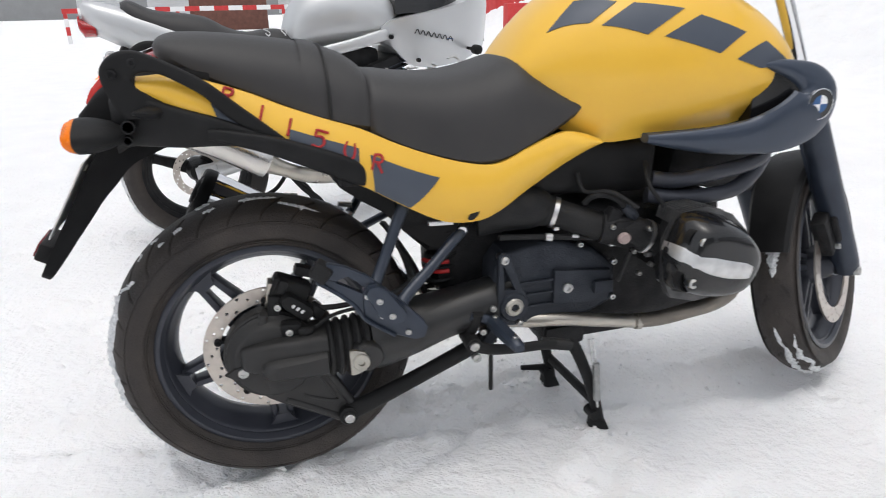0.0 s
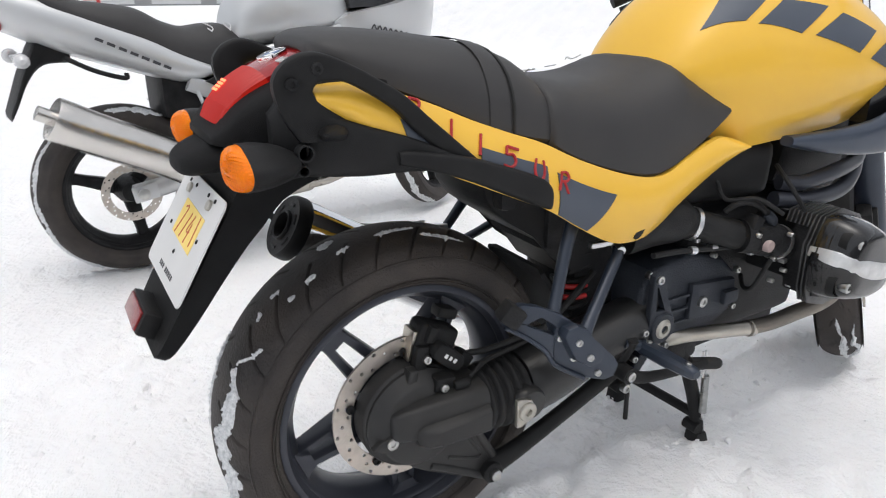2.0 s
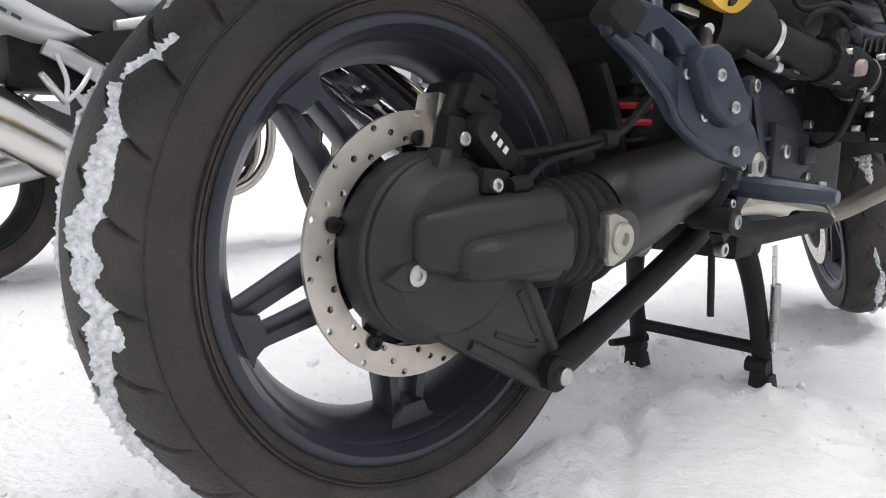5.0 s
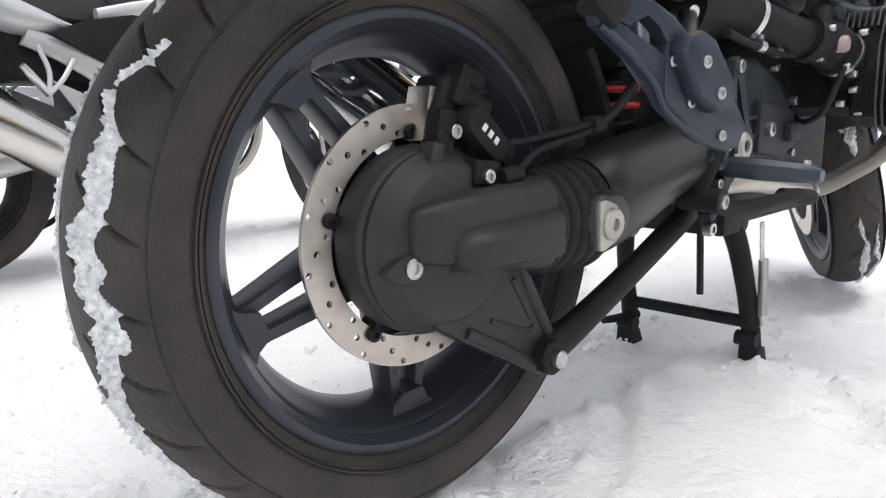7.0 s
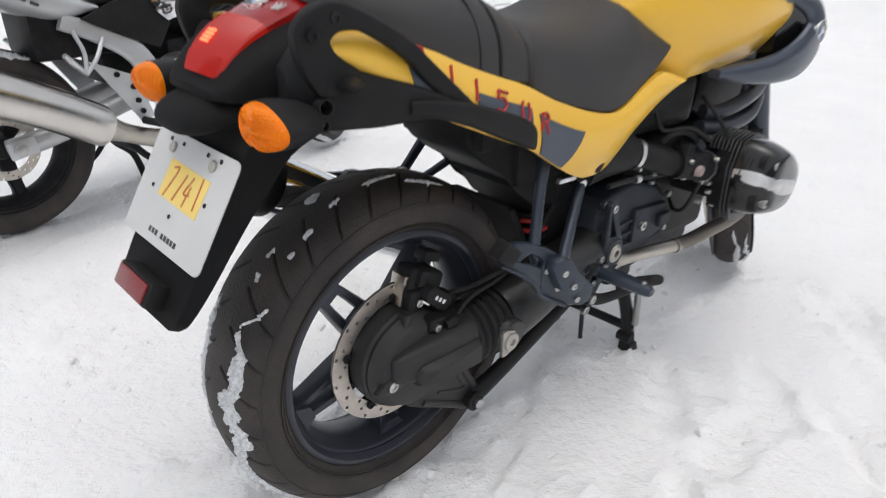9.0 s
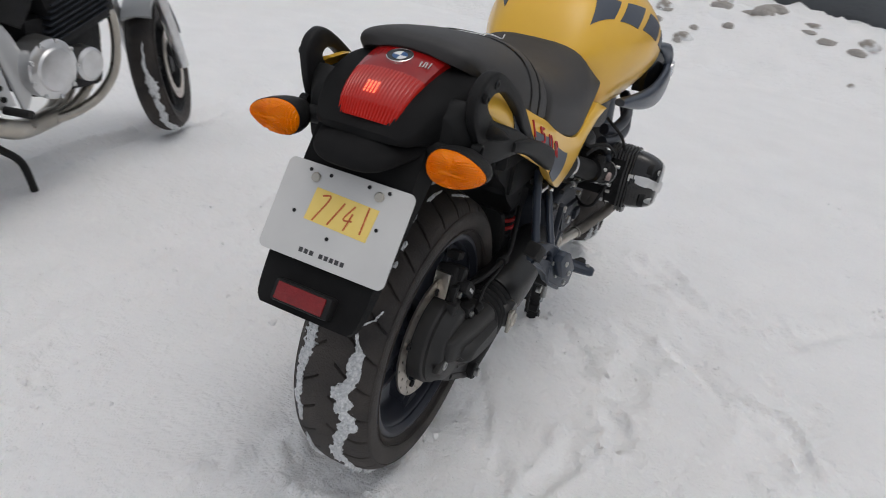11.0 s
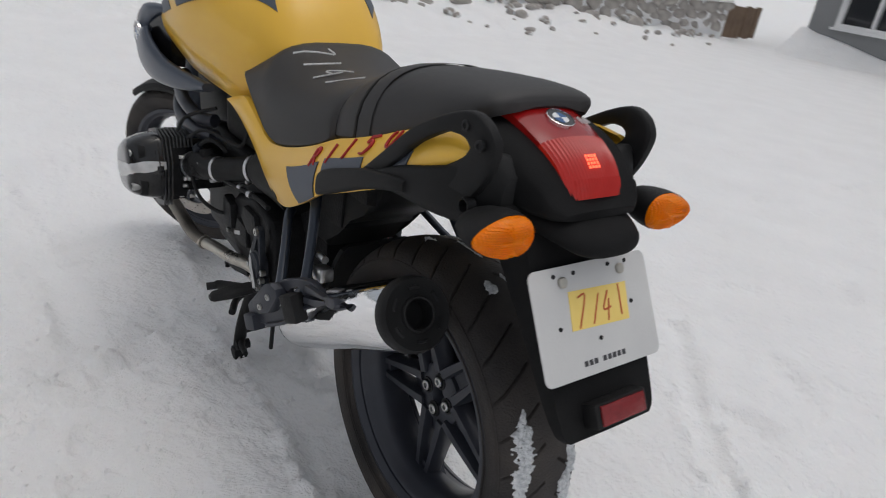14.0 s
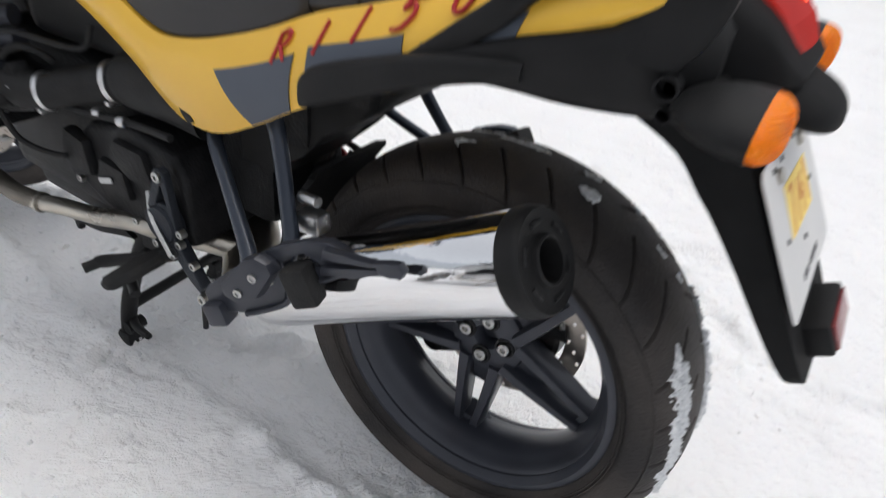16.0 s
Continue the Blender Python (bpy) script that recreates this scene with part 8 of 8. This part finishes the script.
slab(bm, [(1.30, 0.46), (1.34, 0.44), (1.345, 0.70), (1.31, 0.71)], 0.10, 0.15, 0.01)
part("radiator_trim", bm, "chrome", cruiser)
bm = bmesh.new()
tube(bm, [(0.86, 0.12, 0.16), (0.90, 0.20, 0.08), (0.95, 0.30, -0.005)], [0.013, 0.012, 0.010], 8)
part("side_stand", bm, "alu", cruiser, "bright side stand")
bm = bmesh.new()
tube(bm, [(1.1, 0.36, 1.05), (1.26, 0.25, 1.10), (1.32, 0.08, 1.08), (1.32, -0.08, 1.08), (1.26, -0.25, 1.10), (1.1, -0.36, 1.05)], 0.014, 10)
part("handlebar", bm, "chrome", cruiser)
bm = bmesh.new()
lathe(bm, [(0.0, 0.10), (0.06, 0.09), (0.085, 0.02), (0.09, -0.02), (0.0, -0.03)], at=(1.48, 0, 0.93), axis="x", n=24)
part("headlamp", bm, "chrome", cruiser, "chrome headlamp shell")
bm = bmesh.new()
for y, z in ((-0.15, 0.22), (-0.15, 0.34)):
    tube(bm, [(1.15, -0.10, 0.5), (1.18, y, 0.34), (0.9, y, z), (-0.3, y - 0.03, z + 0.03)], [0.025, 0.03, 0.04, 0.045], 12)
part("exhaust", bm, "chrome", cruiser, "twin chrome exhaust pipes")


# ---- surroundings: snow bank, stone wall, building, far side ----
def bank_height(x, y):
    v = Vector((x * 0.9, y * 0.9, 3.0))
    toe = 6.0 + 0.12 * (y + 2) * (1 if y > -2 else 0.35) * (1 if y > -2 else -1)
    t = min(1.0, max(0.0, (x - toe) / 1.9))
    top = float(np.interp(y, (-12.5, -10.5, -8.0, -5.0, -1.0, 1.0, 9.0), (0.12, 0.28, 0.36, 0.40, 0.60, 0.75, 1.15)))
    z = top * (t * t * (3 - 2 * t))
    if y < -12.0:
        z *= max(0.0, 1 - (-12.0 - y) * 1.2)
    return z + t * (0.07 * noise.noise(v) + 0.09 * noise.noise(v * 3) + 0.13 * max(0.0, noise.noise(v * 5)) + 0.10 * max(0.0, noise.noise(v * 11)))


xs, ys = [5.6 + 0.07 * i for i in range(70)], [-13.6 + 0.16 * i for i in range(270)]
verts = [(x, y, bank_height(x, y) - 0.045) for x in xs for y in ys]
k = len(ys)
me = bpy.data.meshes.new("snow_bank")
me.from_pydata(verts, [], [(i * k + j, (i + 1) * k + j, (i + 1) * k + j + 1, i * k + j + 1) for i in range(len(xs) - 1) for j in range(k - 1)])
me.materials.append(M["snow"])
me.shade_smooth()
tagged(new("snow_bank", me), "snow bank piled against a stone wall", "snow bank", kind="structure")


def rock(seed, sx, sy, sz):
    bm = bmesh.new()
    bmesh.ops.create_icosphere(bm, subdivisions=2, radius=1.0)
    for q in bm.verts:
        d = 1 + 0.35 * noise.noise(q.co * 1.3 + Vector((seed * 3.1, 0, 0))) + 0.12 * noise.noise(q.co * 3.5 + Vector((0, seed, 0)))
        q.co = Vector((q.co.x * sx, q.co.y * sy, q.co.z * sz)) * d
    return bm


random.seed(21)
bm = bmesh.new()
def wall_top(y):
    return 0.80 - 0.036 * (y + 12.45)


skin(bm, [[(7.62 + d, y, -0.1), (7.62 + d, y, wall_top(y)), (8.4 + d, y, wall_top(y)), (8.4 + d, y, -0.1)] for y, d in ((-12.45, 0.0), (-2.0, 0.88))])
wall = tagged(part("stone_wall", bm, "snow", None), "low rubble stone wall capped with snow", "stone wall", kind="structure")
for i in range(84):
    y = -12.35 + 9.8 * (i / 84) ** 1.25 + random.uniform(-0.05, 0.05)
    row = wall_top(y) - (0.10, 0.30, 0.17, 0.46)[i % 4] * (1.0 if y < -10.5 or i % 4 in (0, 2) else 0.7) + random.uniform(-0.03, 0.03)
    face = 7.62 + (y + 12.45) * 0.0842
    ob = part("stone", rock(i, 0.13, random.uniform(0.13, 0.27), random.uniform(0.08, 0.14)), "stone", wall, "", 60)
    ob.location = (face + random.uniform(0.03, 0.10), y, row)
    ob.rotation_euler = (random.uniform(-0.3, 0.3), random.uniform(-0.2, 0.2), 0)
for i in range(110):
    # broken stones showing through the snow at the foot of the wall
    y = random.uniform(-12.2, 1.5)
    up = random.random() ** 0.7
    x = 6.5 + 0.06 * (y + 12) * 0.5 + 1.35 * up
    k = (0.4 + 0.7 * up) * random.choice((0.6, 0.8, 1.0, 1.4))
    ob = part("stone", rock(200 + i, 0.07 * k, random.uniform(0.08, 0.17) * k, random.uniform(0.05, 0.09) * k), "stone_dusted" if i % 3 == 0 else "stone", wall, "", 60)
    ob.location = (x, y, bank_height(x, y) - 0.045 + 0.02 * k)
bm = bmesh.new()
rings = []
for i in range(46):
    y = -12.5 + i * 0.235
    xf = 7.60 + (y + 12.45) * 0.0842
    h = 0.05 + 0.03 * noise.noise(Vector((y * 1.7, 0, 0)))
    q = wall_top(y)
    rings.append([(xf - 0.05, y, q - 0.02), (xf - 0.06, y, q + 0.01), (xf + 0.1, y, q + 0.01 + h), (xf + 0.8, y, q + 0.02 + h), (xf + 0.85, y, q - 0.02)])
skin(bm, rings)
alone("snow_cap", bm, "snow", "snow lying along the top of the wall", "snow", kind="structure")

building = thing("grey_building", "grey rendered building with white-framed windows", "building")
bm = bmesh.new()
for x0, x1, z0, z1 in ((-14, 4.7, -0.2, 5.5), (6.15, 6.7, -0.2, 5.5), (4.7, 6.15, -0.2, 0.62), (4.7, 6.15, 1.95, 5.5)):
    box(bm, (x1 - x0, 0.3, z1 - z0), ((x0 + x1) / 2, -14.15, (z0 + z1) / 2))
box(bm, (0.3, 7, 5.7), (6.55, -17.8, 2.65))
bmesh.ops.remove_doubles(bm, verts=bm.verts, dist=1e-5)
part("wall", bm, "render", building, "grey rendered wall")
bm = bmesh.new()
for x, z, w, h in ((5.425, 0.66, 1.45, 0.10), (5.425, 1.91, 1.45, 0.10), (4.75, 1.285, 0.10, 1.16), (6.10, 1.285, 0.10, 1.16), (5.425, 1.285, 0.06, 1.16)):
    box(bm, (w, 0.12, h), (x, -13.98, z), 0.01)
win = part("window", bm, "white", building, "white window frame")
bm = bmesh.new()
box(bm, (1.36, 0.02, 1.20), (5.425, -14.06, 1.285))
part("pane", bm, "glass", win)
bm = bmesh.new()
box(bm, (1.55, 0.16, 0.05), (5.425, -13.95, 0.60), 0.01)
part("sill", bm, "white", win)
bm = bmesh.new()
rings = []
for i in range(60):
    x = -10 + i * 0.284
    h = 0.10 + 0.06 * noise.noise(Vector((x * 0.8, 5, 0))) + 0.05 * noise.noise(Vector((x * 2.7, 1, 0))) + max(0, x - 5.2) * 0.22
    rings.append([(x, -14.02, 0.10 + h), (x, -13.85, 0.08 + h), (x, -13.5, 0.05 + h * 0.5), (x, -13.0 + 0.2 * noise.noise(Vector((x, 0, 0))), -0.03), (x, -14.02, -0.05)])
skin(bm, rings)
alone("snow_drift", bm, "snow", "snow drifted along the foot of the building", "snow drift", kind="structure")
fence = thing("plank_fence", "brown weathered plank fence beside the stone wall", "fence")
for i in range(9):
    bm = bmesh.new()
    box(bm, (0.03, 0.19, 0.66), (8.02 + random.uniform(-0.01, 0.01), -12.62 - i * 0.20, 0.39 + random.uniform(-0.02, 0.02)), 0.004)
    part("plank", bm, "planks", fence)

trailer = thing("parked_trailer", "grey and white trailer parked behind the stone wall", "trailer")
bm = bmesh.new()
box(bm, (2.2, 14.0, 1.05), pose(11.2, -6.6, 0.92, 0, 0, -5), 0.04)
part("sill", bm, "asphalt", trailer, "dark grey lower sill")
bm = bmesh.new()
box(bm, (2.16, 13.8, 1.9), pose(11.2, -6.6, 2.40, 0, 0, -5), 0.05)
part("body", bm, "silver", trailer, "pale body side")
bm = bmesh.new()
box(bm, (0.16, 0.5, 0.22), pose(9.60, -13.5, 1.05, 0, 0, -5), 0.04)
part("bumper", bm, "alu", trailer)
for y in (-10.5, -2.0):
    bm = bmesh.new()
    lathe(bm, [(0.0, -0.12), (0.20, -0.12), (0.32, -0.10), (0.34, 0.0), (0.32, 0.10), (0.0, 0.12)], axis="x", n=28)
    ob = part("wheel", bm, "rubber", trailer)
    ob.location = (10.4 - (y + 5.6) * -0.087, y, 0.34)

# far side behind the silver motorcycle
barrier = thing("striped_barrier", "red and white striped barrier standing in snow", "barrier")
for x in (-4.75, -1.6, 1.6):
    for i in range(4):
        bm = bmesh.new()
        box(bm, (0.10, 0.10, 0.24), (x, 21.9, 0.12 + i * 0.24), 0.01)
        part("post_band", bm, "white" if i % 2 == 0 else "redwhite", barrier)
for i in range(16):
    bm = bmesh.new()
    box(bm, (0.43, 0.06, 0.14), (-4.6 + i * 0.43, 21.85, 0.93), 0.008)
    part("rail_band", bm, "white" if i % 2 else "redwhite", barrier)
shed = thing("grey_shed", "long grey shed with ribbed shutters beyond the snow", "shed")
bm = bmesh.new()
box(bm, (70, 6, 4.4), (6, 78, 2.1), 0.05)
part("wall", bm, "render", shed)
for i in range(6):
    bm = bmesh.new()
    box(bm, (4.8, 0.05, 3.2), (-12 + i * 6.4, 74.99, 1.75), 0.01)
    shutter = part("shutter", bm, "silver", shed, "ribbed grey shutter")
    for j in range(16):
        bm = bmesh.new()
        box(bm, (4.6, 0.06, 0.16), (-12 + i * 6.4, 74.93, 0.35 + j * 0.19), 0.02)
        part("slat", bm, "silver", shutter)
hut = thing("brown_door", "dark red-brown wooden board leaning by the shed", "board")
bm = bmesh.new()
box(bm, (3.2, 0.10, 1.9), (-0.1, 30.5, 0.95), 0.02)
part("panel", bm, "wood", hut)
machine = thing("red_container", "red painted container standing in the snow", "container")
bm = bmesh.new()
box(bm, (2.6, 1.6, 1.2), pose(11.6, 27.0, 0.75, 0, 0, 12), 0.12, 3)
part("body", bm, "redwhite", machine)
bm = bmesh.new()
box(bm, (2.5, 1.5, 0.16), pose(11.6, 27.0, 1.40, 0, 0, 12), 0.06, 3)
part("snow_cover", bm, "snow", machine)
machine = thing("red_sign_block", "small red block by the track", "block")
bm = bmesh.new()
box(bm, (1.0, 0.4, 0.9), pose(9.4, 21.0, 0.45, 0, 0, 5), 0.05)
part("body", bm, "redwhite", machine)

# snowy bushes and rough tufts on the far bank
random.seed(33)
for i in range(14):
    bm = bmesh.new()
    cx, cy = random.uniform(13, 24), random.uniform(8, 24)
    for j in range(40):
        a, b = random.uniform(0, 6.28), random.uniform(0.5, 1.3)
        h = random.uniform(0.4, 1.1)
        tube(bm, [(cx, cy, 0.9), (cx + 0.25 * h * math.cos(a), cy + 0.25 * h * math.sin(a), 0.9 + 0.6 * h), (cx + 0.6 * h * math.cos(a) * b, cy + 0.6 * h * math.sin(a) * b, 0.9 + h)], [0.012, 0.009, 0.004], 4, 2)
    bush = thing("bush", "bare twiggy bush dusted with snow", "bush", group="bushes on the bank")
    part("twigs", bm, "planks", bush)
    bm = bmesh.new()
    for j in range(120):
        a, h, rr = random.uniform(0, 6.28), random.uniform(0.3, 1.0), random.uniform(0.1, 0.6)
        bmesh.ops.create_icosphere(bm, subdivisions=1, radius=random.uniform(0.02, 0.06), matrix=Matrix.Translation((cx + rr * h * math.cos(a), cy + rr * h * math.sin(a), 0.9 + h)))
    tagged(part("snow_dusting", bm, "snow", bush), kind="stuff")

# a far rise closes the place all round
bm = bmesh.new()
rings = []
for i in range(73):
    a = 2 * math.pi * i / 72
    r = 130
    h = 16 + 6 * noise.noise(Vector((math.cos(a) * 3, math.sin(a) * 3, 0)))
    rings.append([(r * math.cos(a), r * math.sin(a), -1), ((r + 30) * math.cos(a), (r + 30) * math.sin(a), h * 0.7), ((r + 80) * math.cos(a), (r + 80) * math.sin(a), h)])
skin(bm, rings, False, False)
alone("backdrop", bm, "snow", "snow-covered rise in the distance", "hillside", kind="structure")
